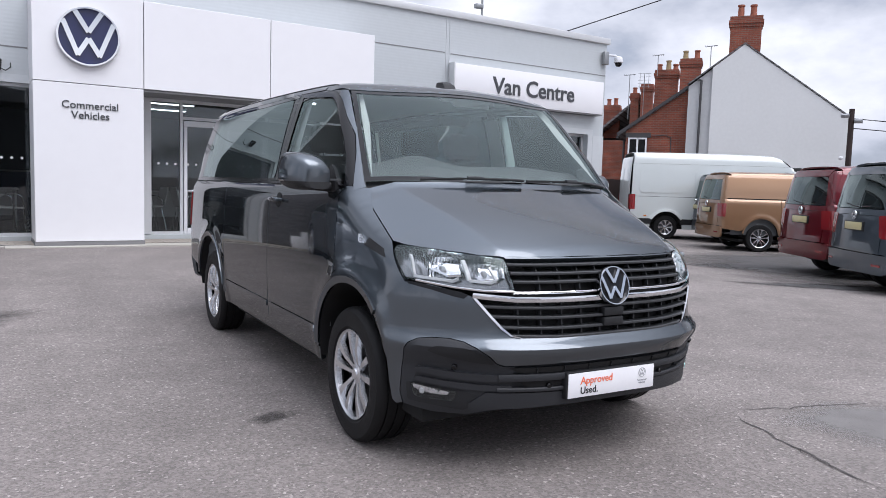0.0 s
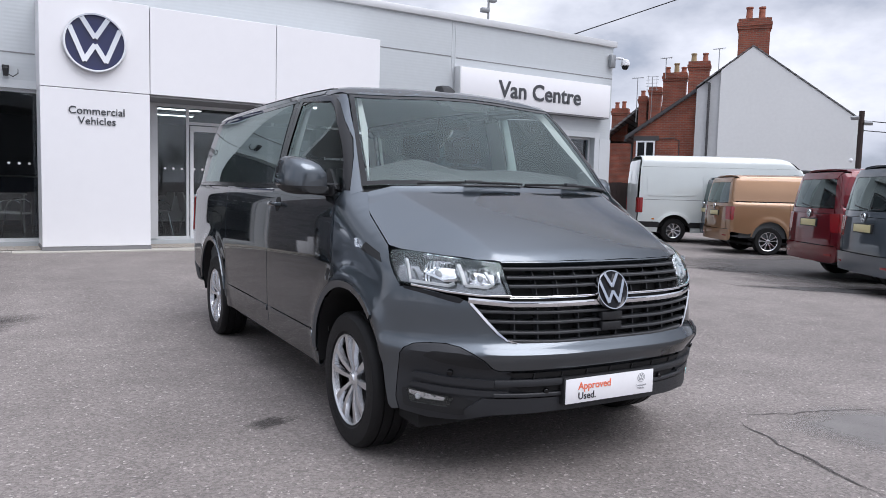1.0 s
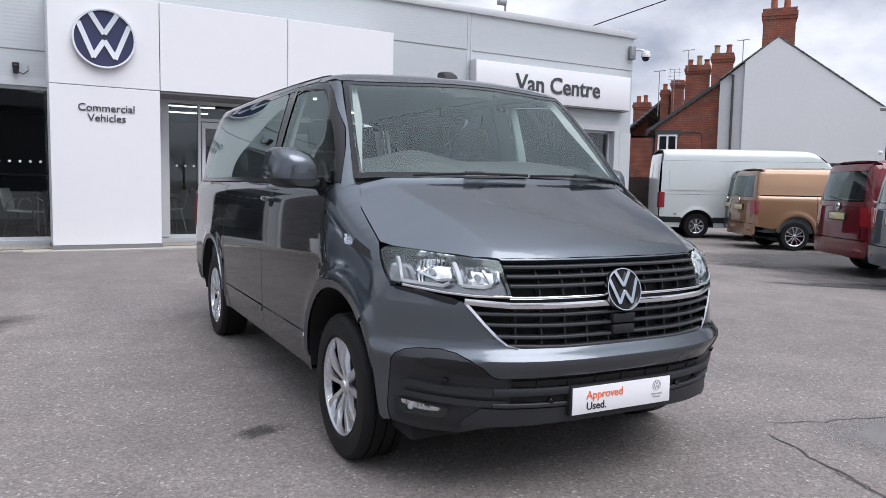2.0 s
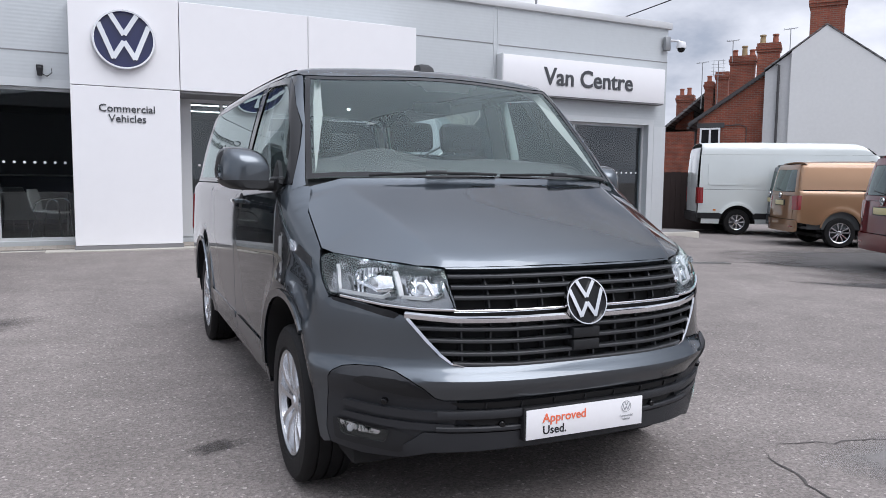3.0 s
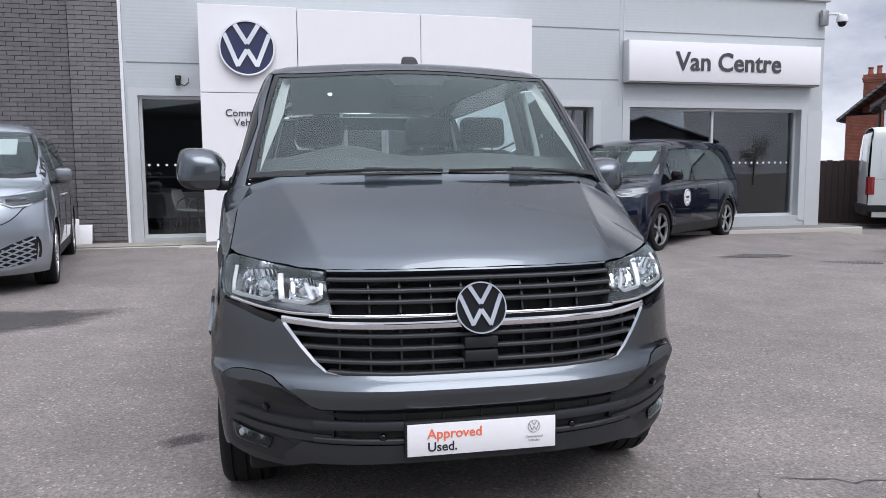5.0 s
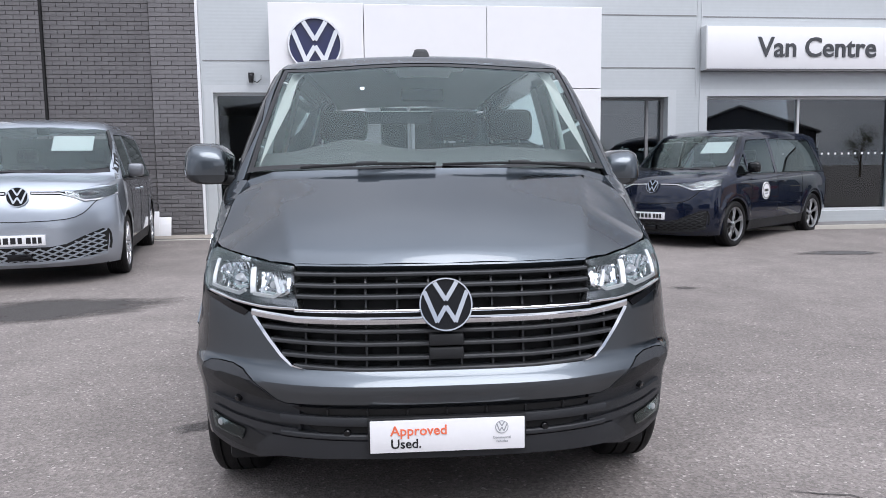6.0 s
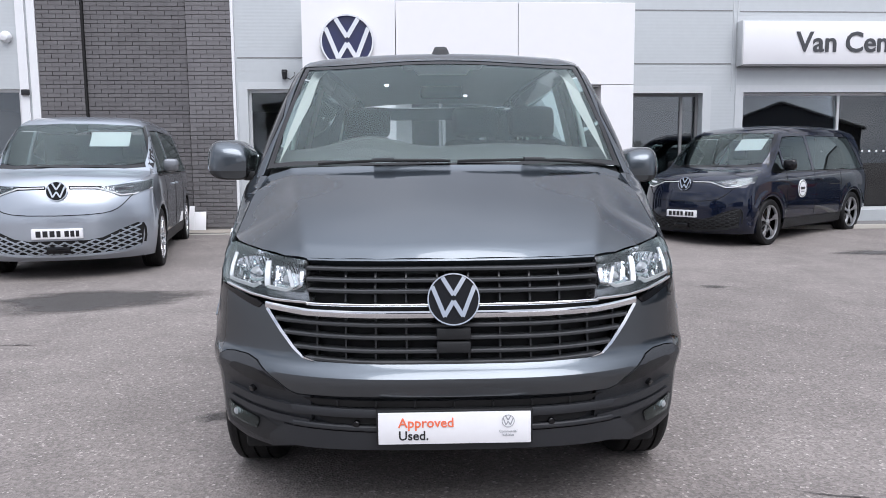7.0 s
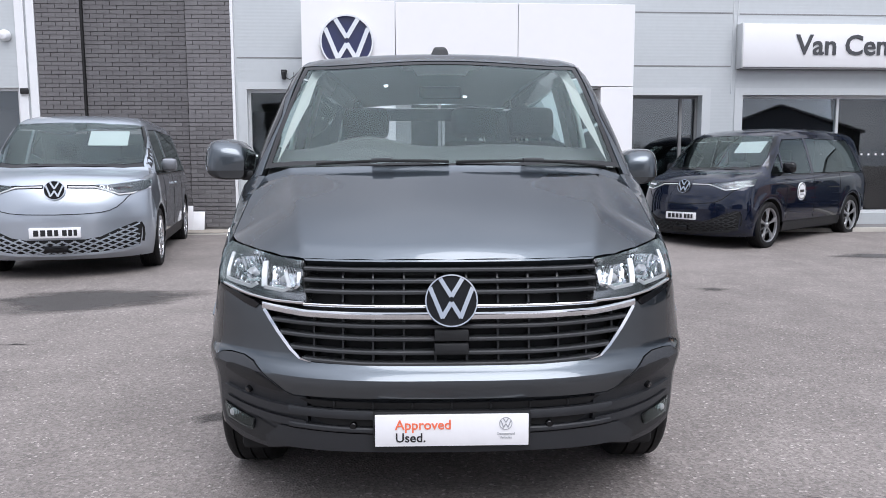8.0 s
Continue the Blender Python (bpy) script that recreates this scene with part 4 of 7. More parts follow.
def transporter(m, paint_m, label, group="", side_window=True, rear_kind="tailgate"):
    van = thing("panel_van", m, label, "van", group)
    H = VAN
    P = lambda *a, **k: part(*a, **k)
    DOOR_F, DOOR_R, PANEL_R = 1.065, 2.245, 3.42
    belt = 1.262
    FRONT, REAR = (0.865, 0.385, 0.415), (3.885, 0.385, 0.425)       # wheel arches: y, z, radius

    # flanks: wing, cab door, load side, rear quarter, sill, with real shut lines
    bx = lambda y: float(np.interp(y, [0.56, 0.80, 0.945], [0.858, 0.848, 0.80]))
    ridge = [(y, H.at("top", -(bx(y) + 0.005), y).z) for y in (0.565, 0.62, 0.68, 0.74, 0.80, 0.85, 0.90, 0.94)]
    wing = [(0.584, 0.702), (0.408, 0.866), (0.532, 1.002)] + ridge + [(1.02, 1.272), (DOOR_F - 0.004, 1.272), (DOOR_F - 0.004, 0.757)] + arc(*FRONT, 62, 131, 9)
    cab = [(DOOR_F + 0.003, 0.753), (DOOR_F + 0.003, belt), (DOOR_R - 0.004, belt), (DOOR_R - 0.004, 0.395), (1.295, 0.395)] + arc(*FRONT, 3, 60, 9)
    load = [(DOOR_R + 0.004, 0.395), (DOOR_R + 0.004, belt), (PANEL_R - 0.004, belt), (PANEL_R - 0.004, 0.395)]
    quarter = [(PANEL_R + 0.004, 0.395), (PANEL_R + 0.004, belt), (4.82, belt), (4.86, 0.90), (4.84, 0.56), (4.40, 0.50)] + arc(*REAR, 22, 172, 22)
    sill = [(1.285, 0.315), (1.285, 0.390), (3.455, 0.390), (3.455, 0.315)]
    # cab-side frame above the belt and the windows in it
    # side glass
    win_f = rounded([(1.10, 1.305), (1.172, 1.425), (1.255, 1.515), (1.49, 1.72), (1.60, 1.775), (2.13, 1.815), (2.175, 1.305)], 0.04, 4)
    for s in ("right", "left"):
        sg = -1 if s == "right" else 1
        fl = P("front_wing", skin(H, s, wing, 0.035), paint_m, van)
        cd = P("cab_door", skin(H, s, cab, 0.045), paint_m, van)
        ld = P("load_side_panel", skin(H, s, load, 0.05), paint_m, van)
        q = P("rear_quarter", skin(H, s, quarter, 0.045), paint_m, van)
        P("sill", skin(H, s, sill, 0.06, out=-0.008, depth=0.03), paint_m, van)
        P("rubbing_strip", skin(H, s, rounded([(1.33, 0.462), (1.35, 0.500), (DOOR_R - 0.02, 0.500), (DOOR_R - 0.02, 0.462)], 0.012, 3), 0.06, out=0.007, depth=0.010), paint_m, cd)
        P("rubbing_strip", skin(H, s, rounded([(DOOR_R + 0.02, 0.462), (DOOR_R + 0.02, 0.500), (3.38, 0.500), (3.40, 0.462)], 0.012, 3), 0.06, out=0.007, depth=0.010), paint_m, ld)
        # dark frame of the glasshouse with the glass let into it
        P("window_seal", skin(H, s, [(1.10, belt + 0.008), (1.10, belt + 0.026), (4.70, belt + 0.026), (4.72, belt + 0.008)], 0.06, out=0.002), M["gloss_black"], van, "black window seal")
        g = P("cab_window", skin(H, s, win_f, 0.06, out=-0.006, depth=0.004), M["glass"], cd, "cab door glass")
        g.visible_shadow = False
        frame_pts = [((1.095, belt + 0.012), (1.02, belt + 0.012)), ((1.092, 1.302), (1.030, 1.300)), ((1.165, 1.428), (1.133, 1.449)), ((1.248, 1.520), (1.220, 1.550)), ((1.366, 1.622), (1.340, 1.654)), ((1.484, 1.727), (1.460, 1.757)), ((1.540, 1.757), (1.520, 1.788)), ((1.597, 1.783), (1.584, 1.816)), ((1.80, 1.799), (1.80, 1.834)), ((2.00, 1.814), (2.00, 1.843)), ((2.137, 1.823), (DOOR_R - 0.03, 1.852))]
        P("door_frame", bridge(H, [H.at(s, *a, 0.0) for a, b in frame_pts], [H.at(s, *b, 0.0) for a, b in frame_pts], 3), M["gloss_black"], cd, "black cab door window frame")
        P("door_frame", skin(H, s, [(2.182, belt + 0.03), (2.182, 1.30), (2.140, 1.826), (DOOR_R - 0.032, 1.852), (DOOR_R - 0.006, belt + 0.03)], 0.05, depth=0.03), M["gloss_black"], cd)
        if side_window:
            glass_o = rounded([(2.30, 1.303), (2.31, 1.825), (4.36, 1.815), (4.52, 1.303)], 0.05, 4)
            pane = P("side_window", skin(H, s, glass_o, 0.07, out=0.001, depth=0.004), M["glass_dark"], ld, "dark tinted side window")
            pane.visible_shadow = False
            top = [(DOOR_R - 0.02, 1.852), (DOOR_R - 0.018, 1.830), (4.46, 1.820), (4.55, 1.852)]
            P("upper_side", skin(H, s, top, 0.05, depth=0.02), paint_m, van)
            P("window_post", skin(H, s, [(DOOR_R + 0.002, belt + 0.03), (DOOR_R - 0.020, 1.828), (2.302, 1.828), (2.292, belt + 0.03)], 0.05, out=-0.002, depth=0.03), M["gloss_black"], van)
            P("rear_post", skin(H, s, [(4.530, belt + 0.03), (4.370, 1.818), (4.58, 1.818), (4.80, belt + 0.03)], 0.05, depth=0.02), paint_m, van)
            P("window_lower_rail", skin(H, s, [(2.293, belt + 0.028), (2.298, 1.304), (4.53, 1.304), (4.56, belt + 0.028)], 0.06, out=-0.001, depth=0.02), M["gloss_black"], van)
        else:
            P("upper_side", skin(H, s, [(DOOR_R + 0.002, belt + 0.03), (DOOR_R - 0.02, 1.852), (4.58, 1.852), (4.80, belt + 0.03)], 0.05, depth=0.02), paint_m, van)
        # handle, repeater, arch lining, filler line
        h = H.at(s, 2.06, 1.165, 0.0)
        hb = bmesh.new()
        add_box(hb, min(h.x + sg * 0.012, h.x + sg * 0.045), 1.985, 1.158, max(h.x + sg * 0.012, h.x + sg * 0.045), 2.150, 1.186, 0.012, 3)
        add_box(hb, min(h.x - sg * 0.01, h.x + sg * 0.02), 1.99, 1.16, max(h.x - sg * 0.01, h.x + sg * 0.02), 2.015, 1.184, 0.006, 2)
        add_box(hb, min(h.x - sg * 0.01, h.x + sg * 0.02), 2.12, 1.16, max(h.x - sg * 0.01, h.x + sg * 0.02), 2.145, 1.184, 0.006, 2)
        P("door_handle", hb, paint_m, cd)
        # flat near-black disc draws the shade of the hollow behind the handle
        P("handle_recess", skin(H, s, rounded([(2.00, 1.125), (2.00, 1.215), (2.10, 1.215), (2.10, 1.125)], 0.045, 4), 0.03, out=0.0015, depth=0.0), M["void"], cd)
        P("side_repeater", skin(H, s, rounded([(0.715, 1.005), (0.755, 1.045), (0.80, 1.052), (0.79, 1.005)], 0.012, 3), 0.03, out=0.006, depth=0.01), M["reflector"], fl, "clear side repeater lamp")
        P("repeater_strip", skin(H, s, [(0.55, 0.955), (0.585, 0.995), (0.705, 1.035), (0.735, 0.998)], 0.04, out=0.003, depth=0.006), M["black_plastic"], fl)
        for (yc, zc, r), a0, a1 in ((FRONT, 4, 133), (REAR, 8, 172)):
            P("arch_lip", skin(H, s, arc(yc, zc, r + 0.032, a1, a0, 26) + arc(yc, zc, r - 0.001, a0, a1, 26), 0.05, out=0.009, depth=0.014), paint_m, van)
        for yc, zc, r in (FRONT, REAR):
            lip = bmesh.new()
            pts = arc(yc, zc, r - 0.003, -6, 186 if yc < 2 else 178, 30)
            pp = H.put(s, [a for a, b in pts], [b for a, b in pts], -0.004)
            inner = [(v[0] - sg * 0.26, v[1], v[2]) for v in pp]
            o = [lip.verts.new(v) for v in pp]
            i = [lip.verts.new(v) for v in inner]
            for k in range(len(o) - 1):
                lip.faces.new((o[k], o[k + 1], i[k + 1], i[k]))
            lip.faces.new(i)
            # the lining's near-black carries the wheel arch's shade
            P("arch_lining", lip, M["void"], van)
        door_mirror(van, sg, H, paint_m)
        # inner shell, so that the shut lines show dark
        P("inner_side", skin(H, s, [(0.62, 0.80), (0.62, 0.98), (1.0, 1.18), (4.7, 1.22), (4.75, 0.80), (4.35, 0.80), (3.42, 0.80), (3.42, 0.33), (1.36, 0.33), (1.36, 0.80)], 0.09, out=-0.03, depth=0.0), M["void"], van)

    # bonnet with its two crease lines
    line = [(0, 0.986), (0.25, 0.986), (0.40, 0.986), (0.515, 0.986), (0.60, 0.990), (0.70, 1.002), (0.78, 1.012), (0.83, 1.019)]
    half_edge = [(x, H.at("front", x, z).y) for x, z in line]
    edge = [(-0.858, 0.56)] + [(-x, y) for x, y in half_edge[:0:-1]] + half_edge + [(0.858, 0.56)]
    rear_edge = [(0.848, 0.80), (0.825, 0.955)] + [(x, 0.770 + 0.285 * x * x) for x in np.linspace(0.79, -0.79, 21)] + [(-0.825, 0.955), (-0.848, 0.80)]
    bn = skin(H, "top", edge + rear_edge, 0.016, depth=0.025)
    # a level middle between two straight creases, and flanks that fall from them to the wings
    front_x, front_y = [q[0] for q in half_edge], [q[1] for q in half_edge]
    crease = lambda y: 0.515 + 0.225 * (y - 0.148)
    gx, gy = (g.ravel() for g in np.meshgrid(np.linspace(0, 0.5, 9), np.linspace(0.14, 0.72, 13)))
    along = lambda x, y: y - 0.28 * x * x
    terms = lambda x, y: np.stack([x * 0 + 1, along(x, y), along(x, y) ** 2, x * x, x * x * along(x, y)], -1)
    sweep = np.linalg.lstsq(terms(gx, gy + 0.28 * gx * gx), np.array(H.put("top", gx, gy + 0.28 * gx * gx, 0.0))[:, 2], rcond=None)[0]
    forth = lambda x, y: np.clip((along(x, y) - 0.08) / 0.66, 0, 1)
    belly = lambda x, y: 0.10 * forth(x, y) * (1 - forth(x, y)) ** 2
    xyz = np.array([v.co for v in bn.verts])
    x, y, z = np.abs(xyz[:, 0]), xyz[:, 1], xyz[:, 2]
    side_x = np.interp(y, front_y + [0.56, 0.80, 0.96], front_x + [0.858, 0.848, 0.825])
    hull_z = np.array(H.put("top", x, y, 0.0))[:, 2]
    side_z = np.array(H.put("top", side_x, np.minimum(y, 0.86), 0.0))[:, 2] + 0.40 * np.clip(y - 0.86, 0, None)
    xc = crease(y)
    q = np.clip((x - xc) / np.maximum(side_x - xc, 0.02), 0, 1)
    xm = np.minimum(x, xc)
    want = (1 - q) * (terms(xm, y) @ sweep + belly(xm, y)) + q * side_z - 0.010 * q * (1 - q)
    want = want + 0.6 * np.clip(along(x, y) - 0.748, 0, 0.03)      # rear edge bent up to keep the wipers' reflection out of the camera's view
    d = np.clip((y - np.interp(x, front_x, front_y)) / 0.05, 0, 1)
    z = np.where(z > hull_z - 0.012, z + (want - z) * d * d * (3 - 2 * d), z)
    for v, h in zip(bn.verts, z):
        v.co.z = h
    bon = P("bonnet", bn, paint_m, van)
    P("bonnet_lip", skin(H, "round", [(deg(x, 0.980), 0.980) for x in np.linspace(-0.508, 0.508, 9)] + [(deg(x, 0.9855), 0.9855) for x in np.linspace(0.512, -0.512, 9)], 0.01, depth=0.03, axis_step=2), paint_m, bon)
    P("cowl", skin(H, "top", [(-0.82, 0.93), (-0.60, 0.845), (-0.30, 0.74), (0, 0.71), (0.30, 0.74), (0.60, 0.845), (0.82, 0.93), (0.81, 1.00), (0.60, 0.91), (0.30, 0.80), (0, 0.77), (-0.30, 0.80), (-0.60, 0.91), (-0.81, 1.00)], 0.05, out=-0.026, depth=0.02), M["black_plastic"], van, "black scuttle under the wipers")

    # windscreen, pillars and roof
    head = lambda x, d=0.0: (x, 1.363 + d + 0.16 * x * x + 0.17 * x ** 4)
    across = lambda w, d, n=17: [head(w - 2 * w * k / (n - 1), d) for k in range(n)]
    ws = rounded([(-0.815, 0.985), (-0.60, 0.895), (-0.30, 0.79), (0, 0.76), (0.30, 0.79), (0.60, 0.895), (0.815, 0.985), (0.782, 1.140), (0.735, 1.332), *across(0.700, 0.0), (-0.735, 1.332), (-0.782, 1.140)], 0.02, 3)
    w = P("windscreen", skin(H, "top", ws, 0.05, out=-0.004, depth=0.006), M["glass"], van, "clear curved windscreen")
    w.visible_shadow = False
    for sg in (-1, 1):
        s = "right" if sg < 0 else "left"
        fr = [(sg * x, y) for x, y in ((0.816, 0.984), (0.786, 0.992), (0.757, 1.138), (0.711, 1.33), (0.678, 1.447), (0.699, 1.476), (0.735, 1.331), (0.782, 1.139))]
        P("screen_border", skin(H, "top", fr, 0.04, out=-0.002, depth=0.0), M["gloss_black"], w)
        inner = [H.at("top", sg * x, y) for x, y in ((0.824, 0.958), (0.820, 0.990), (0.788, 1.12), (0.759, 1.235), (0.737, 1.355), (0.714, 1.45), (0.709, 1.487), (0.743, 1.66))]
        outer = [H.at(s, y, z) for y, z in ((0.985, 1.250), (1.017, 1.280), (1.130, 1.449), (1.217, 1.550), (1.338, 1.654), (1.457, 1.757), (1.582, 1.817), (1.80, 1.842))]
        P("windscreen_pillar", bridge(H, inner, outer), paint_m, van)
    P("screen_border", skin(H, "top", across(0.682, -0.022)[::-1] + across(0.699, -0.001), 0.05, out=-0.002, depth=0.0), M["gloss_black"], w)
    P("screen_border", skin(H, "top", [(-0.814, 0.987), (-0.60, 0.897), (-0.30, 0.792), (0, 0.762), (0.30, 0.792), (0.60, 0.897), (0.814, 0.987), (0.806, 1.006), (0.60, 0.918), (0.30, 0.813), (0, 0.783), (-0.30, 0.813), (-0.60, 0.918), (-0.806, 1.006)], 0.04, out=-0.002, depth=0.0), M["gloss_black"], w)
    P("sensor_band", skin(H, "top", [(-0.215, 1.369), (-0.19, 1.318), (-0.14, 1.312), (-0.12, 1.272), (0.12, 1.272), (0.14, 1.312), (0.19, 1.318), (0.215, 1.369), (0, 1.361)], 0.05, out=-0.012, depth=0.0), M["void"], w)
    roof = [(-0.74, 1.64)] + across(0.705, 0.005)[::-1] + [(0.74, 1.64), (0.76, 2.2), (0.76, 4.4), (0.70, 4.62), (0, 4.68), (-0.70, 4.62), (-0.76, 4.4), (-0.76, 2.2)]
    rf = skin(H, "top", roof, 0.07, depth=0.03)
    P("roof", rf, paint_m, van)
    for sg in (-1, 1):
        s = "right" if sg < 0 else "left"
        P("roof_edge", skin(H, s, [(1.80, 1.844), (2.20, 1.855), (4.60, 1.855), (4.56, 1.892), (1.80, 1.888)], 0.03, depth=0.02, out=-0.0005), paint_m, van)
        g = [H.at("top", sg * 0.70, y, 0.0) for y in np.linspace(1.66, 4.4, 20)]
        P("roof_gutter", tube(g, 0.0035, 6), M["void"], van)
    ant = bmesh.new()
    rows = []
    for y, hw, h in ((1.545, 0.045, 0.0), (1.565, 0.043, 0.03), (1.60, 0.036, 0.052), (1.68, 0.030, 0.058), (1.72, 0.028, 0.0)):
        z = 1.885
        rows.append([ant.verts.new((a * hw, y, z + h * b)) for a, b in ((-1.15, 0), (-0.9, 0.92), (-0.6, 1), (0.6, 1), (0.9, 0.92), (1.15, 0))])
    for p, q in zip(rows, rows[1:]):
        for k in range(5):
            ant.faces.new((p[k], p[k + 1], q[k + 1], q[k]))
    bmesh.ops.recalc_face_normals(ant, faces=ant.faces[:])
    P("roof_aerial", ant, M["black_plastic"], van, "short black roof aerial housing")

    # nose: painted bumper skin, plastic lower bumper, grilles, lamps
    def band(pts, **k):
        return skin(H, "round", [(deg(x, z), z) if abs(x) <= 0.87 else (math.copysign(abs(x) * 100, x), z) for x, z in pts], **k)
    for sg in (-1, 1):
        # plastic corner with its recess and fog lamp
        edge_c = [(32.6, 0.530), (34.5, 0.568), (37.0, 0.598), (40.0, 0.620), (43.5, 0.630), (48.0, 0.628), (51.0, 0.620), (53.0, 0.602), (54.2, 0.575), (55.4, 0.48), (56.0, 0.37), (55.2, 0.312), (50, 0.296)]
        corner = [(deg(sg * 0.50, 0.515), 0.515), (deg(sg * 0.55, 0.517), 0.517)] + [(sg * a, z) for a, z in edge_c] + [(sg * 48, 0.290), (deg(sg * 0.66, 0.290), 0.290), (deg(sg * 0.60, 0.312), 0.312), (deg(sg * 0.50, 0.325), 0.325)]
        low = P("bumper_corner", skin(H, "round", corner, 0.022, depth=0.03, out=0.002, axis_step=1.5), M["grey_plastic"], van, "dark grey plastic bumper corner")
        for z0, z1, o in ((0.448, 0.478, 0.016), (0.405, 0.430, 0.012)):
            rib = [(sg * 0.50, z0 + 0.0), (sg * 0.50, z1 + 0.0), (sg * 0.62, z1 + 0.004), (sg * 0.74, z1 + 0.012), (sg * 0.835, z1 + 0.022), (sg * 0.845, z0 + 0.028), (sg * 0.74, z0 + 0.010), (sg * 0.62, z0 + 0.002)]
            P("bumper_rib", band(rounded(rib, 0.012, 3), step=0.02, out=o, depth=0.022, axis_step=1.5), M["grey_plastic"], low)
        # darker sheet laid on the corner paints the recess's shade, without depth
        P("upper_recess", band(rounded([(sg * 0.580, 0.528), (sg * 0.63, 0.570), (sg * 0.70, 0.598), (sg * 0.80, 0.600), (sg * 0.83, 0.578), (sg * 0.76, 0.552), (sg * 0.66, 0.535)], 0.012, 3), step=0.02, out=0.004, depth=0.0, axis_step=1.5), M["black_plastic"], low)
        fog = rounded([(sg * 0.852, 0.421), (sg * 0.838, 0.358), (sg * 0.715, 0.350), (sg * 0.700, 0.396), (sg * 0.76, 0.404)], 0.010, 3)
        fg = P("fog_lamp", band(fog, step=0.02, out=0.012, depth=0.003, axis_step=1.5), M["lens"], low, "clear fog lamp")
        fg.visible_shadow = False
        P("fog_housing", band(fog, step=0.02, out=0.0062, depth=0.0, axis_step=1.5), M["gloss_black"], fg)
        P("fog_reflector", band([(sg * 0.845, 0.412), (sg * 0.840, 0.392), (sg * 0.79, 0.378), (sg * 0.735, 0.376), (sg * 0.728, 0.390), (sg * 0.77, 0.399)], step=0.01, out=0.007, depth=0.0, axis_step=1.0), M["fog_bright"], fg)
        c = H.at("front", sg * 0.815, 0.384, 0.006)
        P("fog_bulb", lathe([(0.001, 0.006), (0.010, 0.005), (0.014, 0.0)], 16, Matrix.Translation(c) @ Vector((sg * 0.6, -1, 0)).to_track_quat("X", "Z").to_matrix().to_4x4()), M["lamp_grey"], fg)
        # dark sheet round the fog lamp, its recess's shade put into colour
        P("fog_recess", band(rounded([(sg * 0.866, 0.420), (sg * 0.858, 0.335), (sg * 0.67, 0.312), (sg * 0.60, 0.372), (sg * 0.70, 0.405)], 0.012, 3), step=0.02, out=0.0045, depth=0.0, axis_step=1.5), M["black_plastic"], low)
        for (x, z) in ((0.722, 0.512), (0.335, 0.425)):
            c = H.at("front", sg * x, z, 0.012)
            n = Vector(H.normal(np.array([c]))[0])
            P("parking_sensor", lathe([(0.002, 0.006), (0.010, 0.006), (0.0125, 0.003), (0.014, -0.02)], 20, Matrix.Translation(c) @ n.to_track_quat("X", "Z").to_matrix().to_4x4()), M["gloss_black"], low)
    up_r = [(0.80, 0.858), (0.70, 0.832), (0.655, 0.812), (0.60, 0.735), (0.555, 0.682), (0.52, 0.652), (0.47, 0.641), (0.25, 0.639)]
    lo_r = [(deg(0.30, 0.526), 0.526), (deg(0.545, 0.521), 0.521), (32.35, 0.532), (34.25, 0.5705), (36.8, 0.601), (39.9, 0.6232), (43.5, 0.6335), (48.1, 0.6315), (51.2, 0.6232), (53.25, 0.604), (54.45, 0.576), (55.65, 0.48), (56.25, 0.37), (55.6, 0.312)]
    flank_r = [(57.6, 0.303), (58.7, 0.318), (59.6, 0.407), (60.2, 0.508), (62.2, 0.602), (66.4, 0.692), (63.1, 0.76), (56.5, 0.862)]
    right = lo_r + flank_r + [(deg(x, z), z) for x, z in up_r]
    outline = right + [(-a, z) for a, z in right[::-1]]
    P("front_bumper", skin(H, "round", outline, 0.0115, depth=0.02, axis_step=1.4), paint_m, van, "painted bumper skin round the lower grille")
    P("bumper_centre", band([(-0.497, 0.516), (-0.3, 0.520), (0.3, 0.520), (0.497, 0.516), (0.497, 0.340), (0.3, 0.345), (-0.3, 0.345), (-0.497, 0.340)], step=0.02, out=-0.012, depth=0.03, axis_step=1.5), M["grey_plastic"], van, "dark grey lower bumper centre")
    # slots are flat near-black sheets, their shade put into colour
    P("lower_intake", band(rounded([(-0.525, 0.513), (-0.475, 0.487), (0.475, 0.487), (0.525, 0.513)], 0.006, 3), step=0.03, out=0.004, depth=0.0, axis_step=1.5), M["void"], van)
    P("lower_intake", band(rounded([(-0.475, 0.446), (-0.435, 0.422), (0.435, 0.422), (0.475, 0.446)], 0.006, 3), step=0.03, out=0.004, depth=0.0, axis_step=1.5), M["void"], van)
    for x in np.linspace(-0.40, 0.40, 7):
        P("intake_rib", strip([H.at("front", x, 0.488, 0.006), H.at("front", x, 0.512, 0.006)], 0.006, 0.01, (0, -1, 0)), M["black_plastic"], van)
    P("bumper_bar", strip(nose_line(H, [(-0.56, 0.467), (-0.3, 0.467), (0, 0.467), (0.3, 0.467), (0.56, 0.467)], 0.006), 0.03, 0.030, (0, 0, 1)), M["grey_plastic"], van)
    P("bumper_bar", strip(nose_line(H, [(-0.56, 0.412), (-0.3, 0.410), (0, 0.410), (0.3, 0.410), (0.56, 0.412)], 0.004), 0.03, 0.018, (0, 0, 1)), M["grey_plastic"], van)
    P("bumper_chin", band([(-0.60, 0.398), (-0.3, 0.396), (0.3, 0.396), (0.60, 0.398), (0.66, 0.345), (0.655, 0.300), (0.57, 0.325), (0.3, 0.333), (-0.3, 0.333), (-0.57, 0.325), (-0.655, 0.300), (-0.66, 0.345)], step=0.025, out=0.012, depth=0.03, axis_step=1.5), M["grey_plastic"], van)
